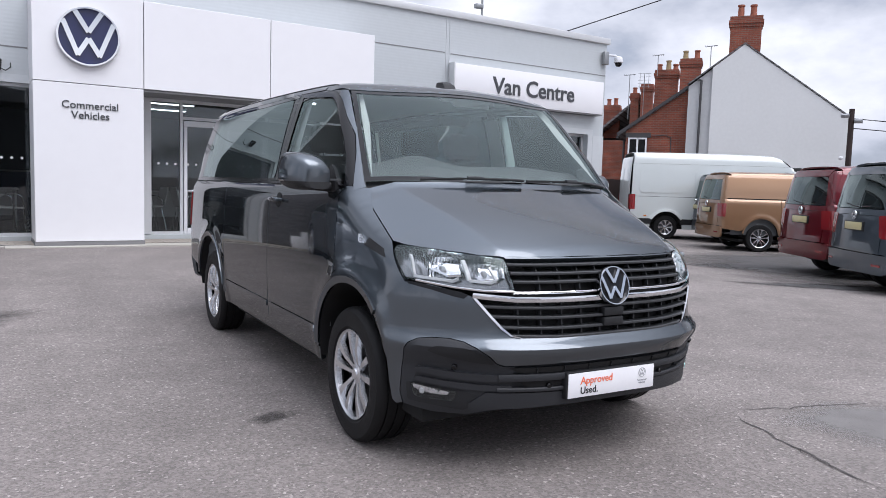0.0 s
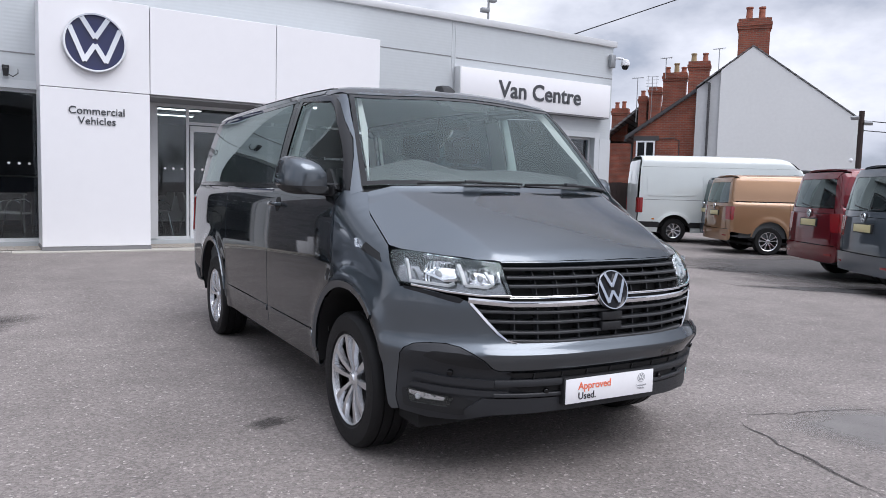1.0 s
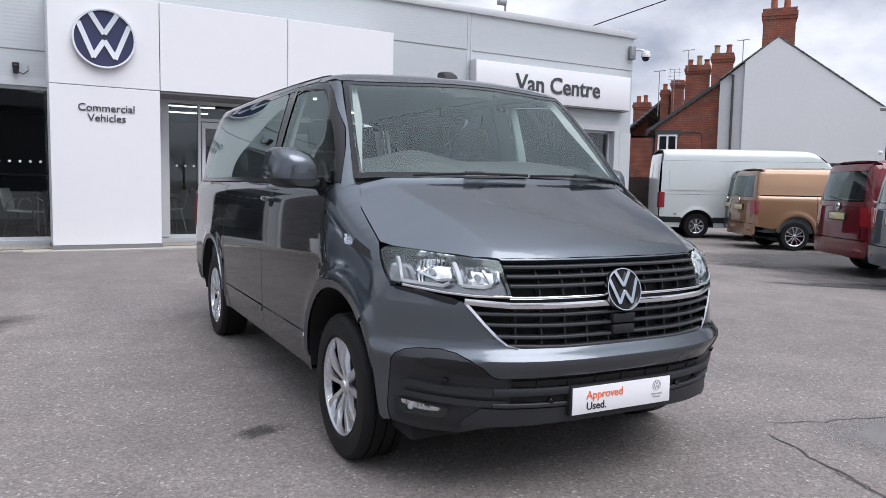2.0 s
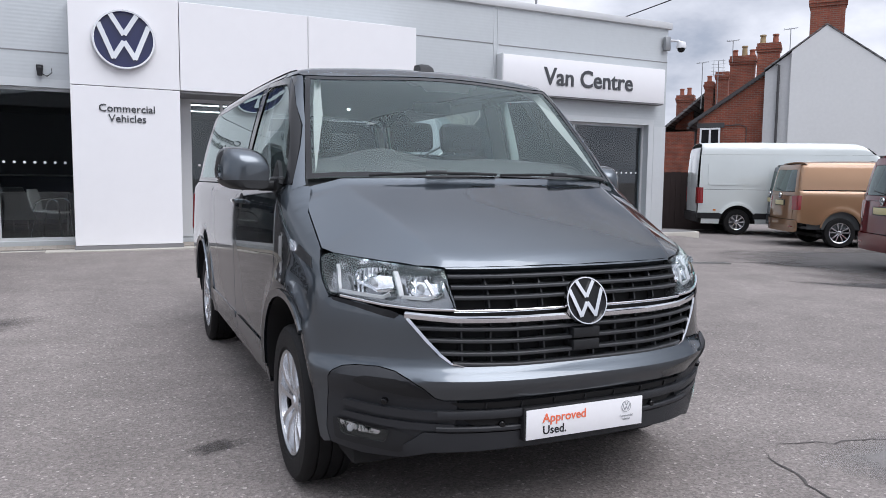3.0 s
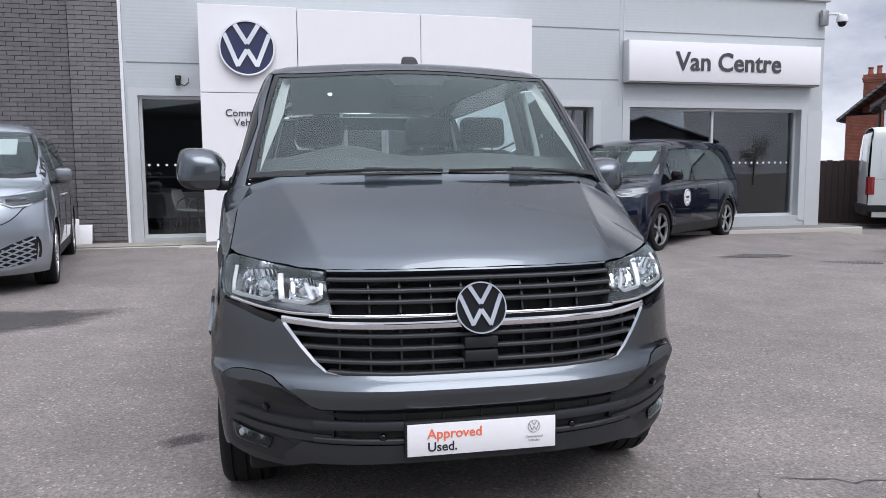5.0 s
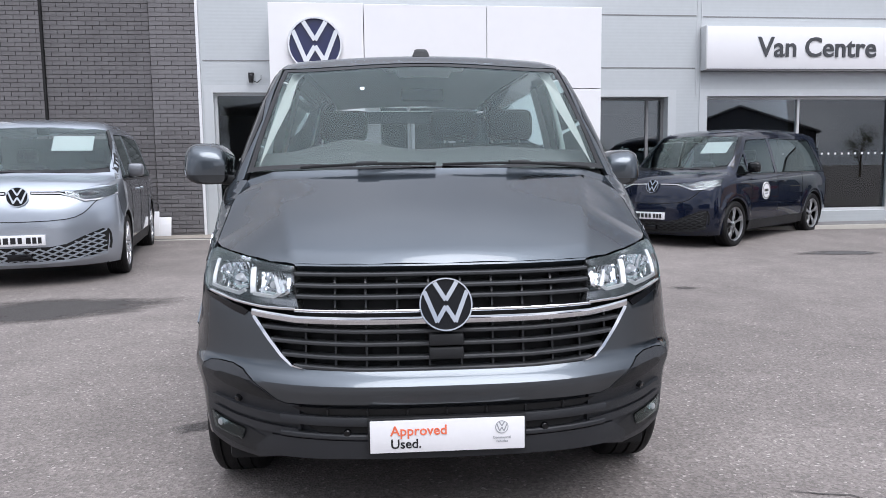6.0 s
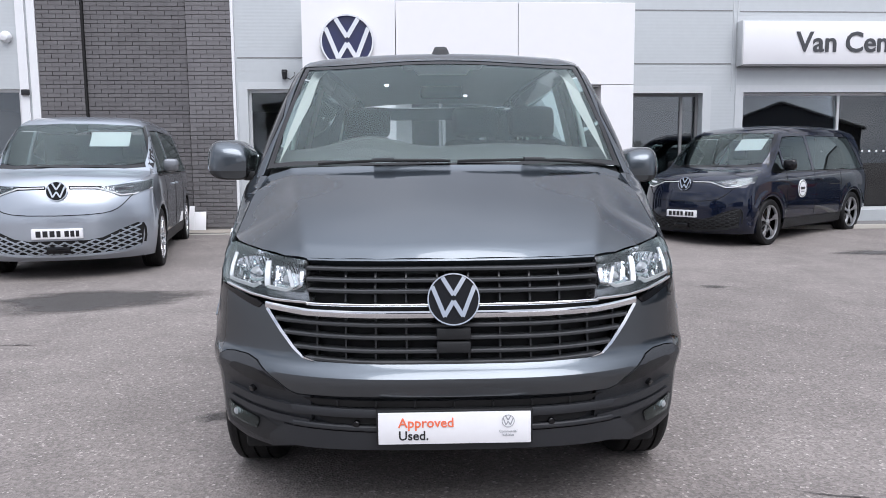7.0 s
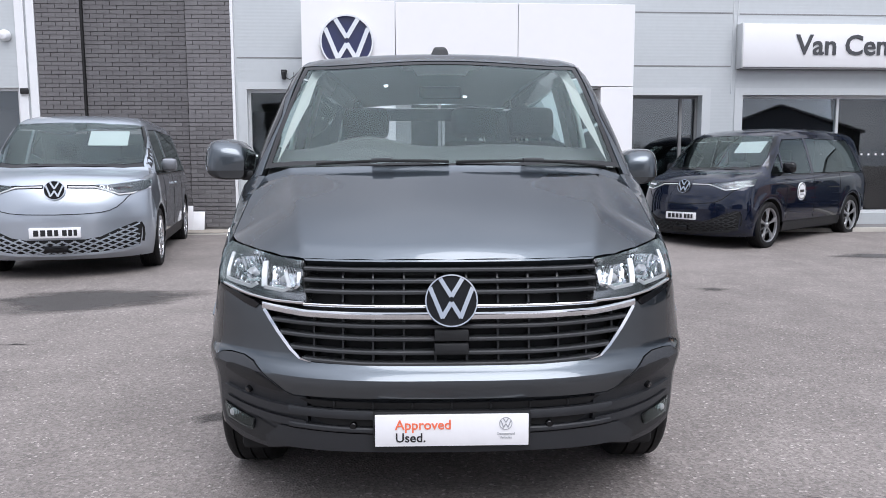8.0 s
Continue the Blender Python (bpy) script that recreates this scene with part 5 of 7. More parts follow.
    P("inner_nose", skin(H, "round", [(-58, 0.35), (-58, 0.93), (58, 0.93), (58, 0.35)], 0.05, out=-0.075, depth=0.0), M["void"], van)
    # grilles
    # near-black sheet behind the slats paints the shade inside the grille
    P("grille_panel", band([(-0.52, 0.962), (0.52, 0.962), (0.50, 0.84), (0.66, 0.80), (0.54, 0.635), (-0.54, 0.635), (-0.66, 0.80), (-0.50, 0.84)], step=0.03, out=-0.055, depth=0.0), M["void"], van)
    for z, hw in ((0.965, 0.508), (0.926, 0.506), (0.887, 0.502), (0.770, 0.635), (0.727, 0.604), (0.682, 0.570), (0.648, 0.515)):
        P("grille_slat", strip(nose_line(H, [(-hw, z + 0.006 * (z < 0.8)), (-0.3, z), (0, z), (0.3, z), (hw, z + 0.006 * (z < 0.8))], -0.020), 0.046, 0.014), M["grille_plastic"], van)
    for k in range(-5, 6):
        x = 0.054 + 0.108 * k
        for lo, hi in ((0.848, 0.962), (0.645 if abs(x) < 0.5 else 0.70, 0.795)):
            if lo > 0.8 and abs(x) > 0.47:
                continue
            q = [H.at("front", x, z, -0.040) for z in (lo, (lo + hi) / 2, hi)]
            P("grille_rib", strip(q, 0.008, 0.03, (0, -1, 0)), M["grille_plastic"], van)
    P("grille_trim_strip", strip(nose_line(H, [(-0.505, 0.838), (-0.3, 0.838), (0, 0.838), (0.3, 0.838), (0.505, 0.838)], -0.003), 0.02, 0.010), M["chrome"], van, "slim chrome strip")
    P("grille_trim_strip", strip(nose_line(H, [(-0.66, 0.822), (-0.50, 0.809), (-0.3, 0.807), (0, 0.807), (0.3, 0.807), (0.50, 0.809), (0.66, 0.822)], -0.002), 0.02, 0.024), M["chrome"], van, "broad chrome strip")
    for sg in (-1, 1):
        P("grille_edge_trim", strip(nose_line(H, [(sg * 0.655, 0.808), (sg * 0.600, 0.735), (sg * 0.555, 0.682), (sg * 0.520, 0.652), (sg * 0.48, 0.643)], 0.001), 0.014, 0.012, (0, -1, 0), taper=True), M["chrome"], van)
        P("dark_lamp_strip", band([(sg * 0.675, 0.822), (sg * 0.70, 0.834), (sg * 0.83, 0.862), (sg * 0.866, 0.867), (sg * 0.862, 0.855), (sg * 0.80, 0.838), (sg * 0.72, 0.812), (sg * 0.692, 0.806)], step=0.02, out=0.005, depth=0.016, axis_step=1.5), M["gloss_black"], van)
    for z in (0.676, 0.722):
        P("radar_cover", box(-0.058, 0.0, z, 0.058, 0.04, z + 0.040, 0.006), M["black_plastic"], van)
    c = H.at("front", 0, 0.858, 0)
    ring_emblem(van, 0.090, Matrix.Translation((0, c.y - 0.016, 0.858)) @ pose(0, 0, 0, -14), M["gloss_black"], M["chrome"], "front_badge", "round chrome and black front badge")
    # headlamps: bowl, two reflectors, running-light frames, clear lens
    for sg in (-1, 1):
        lamp_o = [(sg * 0.515, 0.977), (sg * 0.66, 0.992), (sg * 0.78, 1.007), (sg * 0.845, 1.0145)]
        rim_h = [(deg(x, z), z) for x, z in lamp_o] + [(sg * 60.0, 1.012), (sg * 61.2, 1.004), (sg * 58.2, 0.93), (sg * 55.8, 0.874)] + [(deg(sg * x, z), z) for x, z in ((0.82, 0.866), (0.70, 0.846), (0.60, 0.838), (0.497, 0.838))]
        lens = P("headlamp", skin(H, "round", rounded(rim_h, 0.3, 2), 0.03, out=0.003, depth=0.006, axis_step=2), M["lens"], van, "clear halogen headlamp")
        lens.visible_shadow = False
        P("lamp_bowl", skin(H, "round", rim_h, 0.03, out=-0.06, depth=-0.055, axis_step=2), M["lamp_floor"], lens)
        for x, z, r, h in ((0.752, 0.940, 0.070, 0.052), (0.606, 0.924, 0.052, 0.043)):
            c = H.at("front", sg * x, z, -0.035)
            n = Vector((sg * 0.25, -1, 0)).normalized()
            mm = Matrix.Translation(c) @ n.to_track_quat("X", "Z").to_matrix().to_4x4()
            P("reflector", fluted_bowl(r, h, mm), M["reflector"], lens, smooth=False)
            P("bulb_cap", lathe([(0.002, 0.012), (0.010, 0.010), (0.013, 0.0), (0.013, -0.035)], 16, mm), M["lamp_grey"], lens)
        for wide, knots in ((0.014, [(0.836, 0.985), (0.846, 0.930), (0.848, 0.892), (0.727, 0.879), (0.704, 0.893)]), (0.021, [(0.672, 0.972), (0.672, 0.930), (0.670, 0.885)]), (0.013, [(0.668, 0.884), (0.589, 0.878), (0.568, 0.891), (0.578, 0.925), (0.585, 0.945)])):
            P("running_light", strip(nose_line(H, [(sg * x, z) for x, z in knots], -0.014), wide, 0.012, (0, -1, 0)), M["running_white"], lens)
        for knots in ([(0.80, 0.985), (0.795, 0.935), (0.742, 0.906), (0.682, 0.916), (0.680, 0.965)], [(0.640, 0.958), (0.636, 0.898), (0.570, 0.888), (0.542, 0.902), (0.540, 0.945)]):
            P("lamp_chamber", strip(nose_line(H, [(sg * x, z) for x, z in knots], -0.030), 0.012, 0.034, (0, -1, 0)), M["reflector"], lens)
        for knots in ([(0.803, 0.988), (0.797, 0.932), (0.742, 0.902), (0.680, 0.912), (0.676, 0.970)], [(0.642, 0.960), (0.640, 0.895), (0.570, 0.884), (0.538, 0.900), (0.536, 0.944)]):
            P("reflector_back", band([(sg * x, z) for x, z in knots], step=0.012, out=-0.046, depth=0.0, axis_step=1.0), M["reflector"], lens)
        P("lamp_foot", strip(nose_line(H, [(sg * 0.50, 0.842), (sg * 0.62, 0.843), (sg * 0.72, 0.853), (sg * 0.84, 0.874)], 0.003), 0.012, 0.009), M["chrome"], lens)

    # plate with its backing
    pl = P("number_plate_holder", box(-0.267, -0.006, 0.358, 0.267, 0.05, 0.484, 0.006), M["black_plastic"], van)
    P("front_plate", box(-0.260, -0.011, 0.364, 0.260, -0.005, 0.475, 0.0025, 2), M["white_plate"], pl, "white plate with dealer wording")

    # wipers
    foot = lambda x, d: 0.786 + d + 0.285 * x * x
    for x0, x1 in ((-0.56, 0.02), (0.05, 0.72)):
        xs = np.linspace(x0, x1, 13)
        wiper = P("wiper", strip([H.at("top", x, foot(x, 0.0), 0.004 + 0.010 * k) for x, k in zip(xs, np.sin(np.linspace(0.2, 2.6, 13)))], 0.012, 0.012), M["black_plastic"], van)
        P("wiper_arm", strip([H.at("top", x, foot(x, -0.004), 0.012 + 0.006 * k) for x, k in zip(xs[6:], np.linspace(1.0, 0.0, 7))], 0.020, 0.012), M["black_plastic"], wiper)
        P("wiper_clip", strip([H.at("top", x, foot(x, -0.002), 0.020) for x in (xs[6] - 0.045, xs[6], xs[6] + 0.045)], 0.022, 0.018), M["grille_plastic"], wiper)

    # tail: bumper, tailgate, glass, lamps
    P("tailgate", skin(H, "back", [(-0.70, 0.62), (-0.735, 1.15), (0.735, 1.15), (0.70, 0.62)], 0.06, depth=0.02), paint_m, van)
    P("tailgate_upper", skin(H, "back", [(-0.74, 1.156), (-0.72, 1.24), (0.72, 1.24), (0.74, 1.156)], 0.05, depth=0.02), paint_m, van)
    rg = P("rear_window", skin(H, "back", rounded([(-0.71, 1.25), (-0.60, 1.74), (0.60, 1.74), (0.71, 1.25)], 0.06, 4), 0.06, out=-0.002, depth=0.006), M["glass_dark"] if rear_kind != "tailgate" else M["glass_shop"], van, "rear window")
    rg.visible_shadow = False
    for sg in (-1, 1):
        P("tail_post", skin(H, "back", [(sg * 0.715, 1.25), (sg * 0.605, 1.74), (sg * 0.70, 1.80), (sg * 0.80, 1.45), (sg * 0.85, 1.25)], 0.04, depth=0.02), paint_m, van)
        P("tail_lamp", skin(H, "back", rounded([(sg * 0.755, 0.84), (sg * 0.76, 1.16), (sg * 0.875, 1.16), (sg * 0.895, 0.84)], 0.02, 3), 0.03, out=0.008, depth=0.03), M["red_lens"], van, "red tail lamp")
        s = "right" if sg < 0 else "left"
        P("tail_lamp", skin(H, s, rounded([(4.76, 0.84), (4.74, 1.16), (4.85, 1.16), (4.86, 0.84)], 0.02, 3), 0.03, out=0.008, depth=0.02), M["red_lens"], van, "red tail lamp")
        P("rear_corner", skin(H, s, [(4.50, 1.275), (4.42, 1.84), (4.72, 1.84), (4.85, 1.275)], 0.04, out=-0.006, depth=0.02), paint_m, van)
        P("rear_corner", skin(H, "back", [(sg * 0.70, 1.245), (sg * 0.60, 1.82), (sg * 0.74, 1.82), (sg * 0.885, 1.245)], 0.03, out=-0.006, depth=0.02), paint_m, van)
        P("tail_corner", skin(H, "back", [(sg * 0.71, 0.62), (sg * 0.742, 0.855), (sg * 0.905, 0.855), (sg * 0.90, 0.62)], 0.03, depth=0.02), paint_m, van)
    P("tail_top", skin(H, "back", [(-0.60, 1.745), (-0.68, 1.86), (0.68, 1.86), (0.60, 1.745)], 0.05, depth=0.02), paint_m, van)
    P("rear_bumper", skin(H, "back", rounded([(-0.87, 0.335), (-0.91, 0.61), (0.91, 0.61), (0.87, 0.335)], 0.07, 4), 0.04, out=0.03, depth=0.05), paint_m, van)
    for sg in (-1, 1):
        P("bumper_reflector", skin(H, "back", [(sg * 0.62, 0.45), (sg * 0.62, 0.48), (sg * 0.80, 0.48), (sg * 0.80, 0.45)], 0.04, out=0.036, depth=0.01), M["red_lens"], van)
    P("plate_plinth", box(-0.30, 4.86, 0.92, 0.30, 4.905, 1.06, 0.008), M["black_plastic"], van)
    P("rear_plate", box(-0.26, 4.90, 0.935, 0.26, 4.913, 1.046, 0.003), M["yellow_plate"], van)
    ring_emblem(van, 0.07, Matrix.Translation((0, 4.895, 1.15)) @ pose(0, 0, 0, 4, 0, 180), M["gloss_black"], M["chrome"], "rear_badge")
    P("rear_wiper", strip([(0.0, 4.86, 1.27), (0.20, 4.85, 1.29), (0.42, 4.835, 1.32)], 0.016, 0.014), M["black_plastic"], van)
    # floor, wheels
    P("underbody", box(-0.80, 0.35, 0.22, 0.80, 4.35, 0.30, 0.02), M["void"], van)
    for sg in (-1, 1):
        for y in (0.868, 3.890):
            mm = pose(sg * 0.825, y, 0.335) if sg < 0 else pose(sg * 0.825, y, 0.335, 0, 0, 180)
            wheel(van, mm)

    # cab and load space seen through the glass
    dash = bmesh.new()
    rows = []
    for x in np.linspace(-0.80, 0.80, 33):
        hood = 1.390 + 0.065 * math.exp(-((x + 0.37) / 0.20) ** 2) + 0.025 * math.exp(-((x - 0.30) / 0.35) ** 2)
        bow = 0.22 * (x / 0.8) ** 2
        rows.append([dash.verts.new((x, y + bow * q, z)) for y, q, z in ((0.80, 1, 0.95), (0.80, 1, 1.215), (0.90, 0.9, 1.235), (1.02, 0.8, hood - 0.065), (1.14, 0.6, hood - 0.020), (1.26, 0.4, hood), (1.36, 0.2, hood - 0.006), (1.41, 0, hood - 0.04), (1.42, 0, 0.95))])
    for p, q in zip(rows, rows[1:]):
        for k in range(8):
            dash.faces.new((p[k], p[k + 1], q[k + 1], q[k]))
    bmesh.ops.recalc_face_normals(dash, faces=dash.faces[:])
    P("dashboard", dash, M["dash"], van)
    ring = [(-0.36 + 0.185 * math.cos(a), 1.46 + 0.08 * math.sin(a), 1.185 + 0.165 * math.sin(a)) for a in np.linspace(0, 2 * math.pi, 33)]
    sw = P("steering_wheel", tube(ring, 0.016, 8), M["black_plastic"], van)
    P("wheel_hub", box(-0.45, 1.42, 1.17, -0.27, 1.46, 1.27, 0.03, 3), M["black_plastic"], sw)
    for x, wdt in ((-0.46, 0.25), (0.24, 0.22), (0.60, 0.20)):
        st = P("seat", box(x - wdt, 1.75, 0.60, x + wdt, 2.25, 0.80, 0.06, 3), M["fabric"], van)
        P("backrest", add_box(bmesh.new(), -wdt, -0.07, 0, wdt, 0.07, 0.76, 0.07, 3, pose(x, 2.20, 0.72, -10)), M["fabric"], st)
        P("headrest", add_box(bmesh.new(), -0.150, -0.055, 0, 0.150, 0.055, 0.20, 0.05, 3, pose(x, 2.37, 1.485, -10)), M["fabric"], st)
        P("headrest_post", tube([(x - 0.06, 2.33, 1.34), (x - 0.06, 2.37, 1.52)], 0.008, 6), M["chrome"], st)
        P("headrest_post", tube([(x + 0.06, 2.33, 1.34), (x + 0.06, 2.37, 1.52)], 0.008, 6), M["chrome"], st)
    for sg in (-1, 1):
        pt = bmesh.new()
        ys = np.linspace(1.00, 1.45, 12)
        xs = np.interp(ys, [1.00, 1.14, 1.33, 1.45], [0.772, 0.744, 0.696, 0.660])
        near = [pt.verts.new(H.at("top", sg * x, y, -0.02)) for x, y in zip(xs, ys)]
        far = [pt.verts.new(H.at("top", sg * (x - 0.105), y + 0.27, -0.045)) for x, y in zip(xs, ys)]
        for k in range(11):
            pt.faces.new((near[k], near[k + 1], far[k + 1], far[k]))
        P("pillar_trim", pt, M["trim_grey"], van, "pale grey windscreen pillar trim")
    P("rear_view_mirror", box(-0.11, 1.47, 1.655, 0.11, 1.50, 1.72, 0.015, 3), M["black_plastic"], van)
    P("headlining", skin(H, "top", [(-0.62, 1.52), (0, 1.42), (0.62, 1.52), (0.66, 4.58), (-0.66, 4.58)], 0.12, out=-0.05, depth=0.0), M["trim_grey"], van)
    for s in ("right", "left"):
        P("inner_post", skin(H, s, [(2.08, 1.22), (2.08, 1.80), (2.25, 1.80), (2.28, 1.22)], 0.08, out=-0.05, depth=0.0), M["trim_grey"], van, "pale grey inner pillar trim")
        P("door_card", skin(H, s, [(1.24, 0.5), (1.24, 1.25), (2.1, 1.25), (2.1, 0.5)], 0.1, out=-0.06, depth=0.0), M["dash"], van)
        P("load_lining", skin(H, s, [(2.2, 0.4), (2.2, 1.27), (4.6, 1.27), (4.6, 0.4)], 0.12, out=-0.06, depth=0.0), M["dash"], van)
        P("inner_rear_post", skin(H, s, [(4.50, 1.27), (4.36, 1.78), (4.50, 1.80), (4.66, 1.27)], 0.08, out=-0.04, depth=0.0), M["trim_grey"], van)
    for x, y in ((-0.36, 3.02), (0.26, 3.90)):
        P("cabin_lamp", lathe([(0.001, 0.0), (0.012, 0.0), (0.016, 0.008), (0.016, 0.03)], 16, pose(x, y, H.at("top", x, y).z - 0.066, 0, -90, 0)), M["cabin_light"], van, "small lit white roof lamp")
    P("bulkhead_rail", box(-0.76, 2.55, 0.4, 0.76, 2.58, 1.14, 0.01), M["dash"], van)
    P("load_floor", box(-0.85, 1.3, 0.42, 0.85, 4.7, 0.47, 0.01), M["dash"], van)
    return van


main_van = transporter(pose(2.64, 3.0, 0), M["grey_paint"], "metallic dark grey panel van parked on the forecourt")
plate_parent = [o for o in main_van.children_recursive if o.name.startswith("front_plate")][0]
text_mesh("Approved", 0.047, 0.0006, M["ink_orange"], "wording", plate_parent, pose(-0.192, -0.0125, 0.424), align="LEFT", bold=0.0006)
text_mesh("Used.", 0.045, 0.0006, M["ink_black"], "wording", plate_parent, pose(-0.192, -0.0125, 0.380), align="LEFT", bold=0.0006)
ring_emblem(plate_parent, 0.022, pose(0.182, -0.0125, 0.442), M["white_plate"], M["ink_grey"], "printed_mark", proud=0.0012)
text_mesh("Commercial", 0.0125, 0.0005, M["ink_grey"], "wording", plate_parent, pose(0.182, -0.0125, 0.402))
text_mesh("Vehicles", 0.0125, 0.0005, M["ink_grey"], "wording", plate_parent, pose(0.182, -0.0125, 0.389))


# ---- the row of vans along the boundary ----
def respray(van, old, fresh):
    for o in van.children_recursive:
        if o.type == "MESH" and o.data.materials and o.data.materials[0] == old:
            o.data = o.data.copy()
            o.data.materials[0] = fresh


M["bronze_paint"] = paint("copper_bronze_paint", (0.31, 0.185, 0.105), 0.5)
M["red_paint"] = paint("dark_red_paint", (0.13, 0.008, 0.014), 0.4)
M["slate_paint"] = paint("slate_grey_paint", (0.075, 0.092, 0.11), 0.4)
M["white_paint"] = paint("white_van_paint", (0.57, 0.61, 0.605), 0.0, 0.4)
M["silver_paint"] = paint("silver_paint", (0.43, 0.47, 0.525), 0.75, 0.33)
M["night_paint"] = paint("midnight_blue_paint", (0.006, 0.010, 0.026), 0.4, 0.26, 1.55)
M["alloy_mid"] = shader("shadow_alloy", (0.42, 0.425, 0.44), 0.3, 0.85, grain=0.05)
# white card greyed, the windscreen's haze put into its colour
M["card"] = shader("hazed_white_card", (0.50, 0.54, 0.55), 0.5, grain=0.05, scale=9)
M["lamp_bed"] = shader("dark_lamp_bed", (0.11, 0.115, 0.125), 0.25, 0.5)
# darker copy of the silver: the flanks' shade put into the paint
M["silver_side"] = paint("shaded_silver_paint", (0.20, 0.21, 0.23), 0.6, 0.35)

row = "vans parked in the boundary row"
bronze = transporter(pose(19.66, 10.95, -0.12, 0, 0, 60), M["bronze_paint"], "bronze panel van with tinted rear glass, parked in a row", row, side_window=False, rear_kind="panel")
for args, mat, old, lab in (((16.64, 6.29, -0.12, 0, 0, 60), "red_paint", "bronze_paint", "dark red panel van parked tail out"),
                            ((15.00, 4.10, -0.12, 0, 0, 55), "slate_paint", "bronze_paint", "slate grey van parked tail out beside a red one"),
                            ((21.5, 12.85, -0.12, 0, 0, 58), "slate_paint", "bronze_paint", "slate grey van half hidden behind its neighbour")):
    v = copy_thing(bronze, pose(*args))
    respray(v, M[old], M[mat])
    tagged(v, lab)

CRAFT = Hull(
    half=[(0.20, 0.95), (0.45, 0.99), (0.9, 1.01), (1.4, 1.0), (2.0, 0.955), (2.3, 0.91), (2.55, 0.80)],
    nose=[(0.2, 0.12), (0.4, 0.02), (0.7, 0.0), (1.0, 0.06), (1.2, 0.16)], nose_bow=(0.4, 3.0),
    top=[(0.0, 1.0), (0.1, 1.12), (0.8, 1.40), (1.0, 1.55), (1.7, 2.25), (2.0, 2.44), (2.4, 2.54), (4.0, 2.57), (5.9, 2.55)],
    top_bow=[(0.0, 0.3), (1.5, 0.2), (2.5, 0.05), (3.5, 0.0)], crown=[(0, 0.05), (5, 0.05)],
    tail=[(0.2, 5.60), (0.5, 5.66), (1.2, 5.66), (2.3, 5.60), (2.55, 5.54)], tail_bow=(0.05, 3.0),
    taper=((0.12, 1.0, 1.6), (0.0, 5.0, 2.0)), round_off=0.07, axis=1.2, flare=((4.55, 0.35, 0.47, 0.02),))


def large_van(m):
    van = thing("large_van", m, "tall white panel van with black lower mouldings", "van", row)
    H, W = CRAFT, M["white_paint"]
    for s in ("right", "left"):
        sg = -1 if s == "right" else 1
        part("side_lower", skin(H, s, [(1.05, 0.60), (0.95, 1.24), (5.58, 1.24), (5.60, 0.60)] + arc(4.55, 0.35, 0.46, 33, 147, 14) + [(1.40, 0.60)], 0.08), W, van)
        part("side_middle", skin(H, s, [(1.05, 1.248), (1.75, 2.20), (5.55, 2.20), (5.58, 1.248)], 0.08), W, van)
        part("side_upper", skin(H, s, [(1.90, 2.206), (2.15, 2.44), (2.5, 2.50), (5.5, 2.50), (5.54, 2.206)], 0.04), W, van)
        part("side_pressing", skin(H, s, rounded([(2.35, 1.36), (2.35, 2.02), (3.75, 2.02), (3.75, 1.36)], 0.10, 4), 0.08, out=0.010, depth=0.012), W, van)
        part("side_pressing", skin(H, s, rounded([(3.95, 1.36), (3.95, 2.02), (5.35, 2.02), (5.35, 1.36)], 0.10, 4), 0.08, out=0.010, depth=0.012), W, van)
        part("moulding", skin(H, s, [(1.35, 0.44), (1.35, 0.60), (4.16, 0.60), (4.12, 0.44)], 0.08, out=0.012, depth=0.03), M["black_plastic"], van)
        part("moulding", skin(H, s, [(5.00, 0.44), (4.96, 0.60), (5.60, 0.60), (5.60, 0.44)], 0.08, out=0.012, depth=0.03), M["black_plastic"], van)
        part("sill", skin(H, s, [(1.3, 0.30), (1.3, 0.435), (4.09, 0.435), (4.07, 0.30)], 0.1), W, van)
        part("sill", skin(H, s, [(5.03, 0.30), (5.01, 0.435), (5.5, 0.435), (5.5, 0.30)], 0.1), W, van)
        part("arch_trim", skin(H, s, arc(4.55, 0.35, 0.55, 152, 28, 16) + arc(4.55, 0.35, 0.47, 28, 152, 16), 0.06, out=0.02, depth=0.03), W, van)
        lip = bmesh.new()
        pts = arc(4.55, 0.35, 0.455, 2, 178, 20)
        pp = H.put(s, [a for a, b in pts], [b for a, b in pts], -0.004)
        o, i = [lip.verts.new(v) for v in pp], [lip.verts.new((v[0] - sg * 0.3, v[1], v[2])) for v in pp]
        for k in range(len(o) - 1):
            lip.faces.new((o[k], o[k + 1], i[k + 1], i[k]))
        lip.faces.new(i)
        part("arch_lining", lip, M["void"], van)
        part("cab_window", skin(H, s, rounded([(1.15, 1.36), (1.72, 2.02), (2.05, 2.05), (2.1, 1.36)], 0.05, 3), 0.08, out=0.012), M["gloss_black"], van)
        part("tail_lamp", skin(H, s, rounded([(5.47, 0.86), (5.47, 1.30), (5.60, 1.30), (5.60, 0.86)], 0.02, 3), 0.05, out=0.012, depth=0.02), M["red_lens"], van, "red tail lamp")
        part("tail_lamp", skin(H, "back", rounded([(sg * 0.84, 0.86), (sg * 0.84, 1.30), (sg * 0.96, 1.30), (sg * 0.97, 0.86)], 0.02, 3), 0.05, out=0.012, depth=0.02), M["red_lens"], van)
        part("side_marker", skin(H, s, [(5.12, 0.66), (5.12, 0.70), (5.20, 0.70), (5.20, 0.66)], 0.04, out=0.008), M["amber"], van)
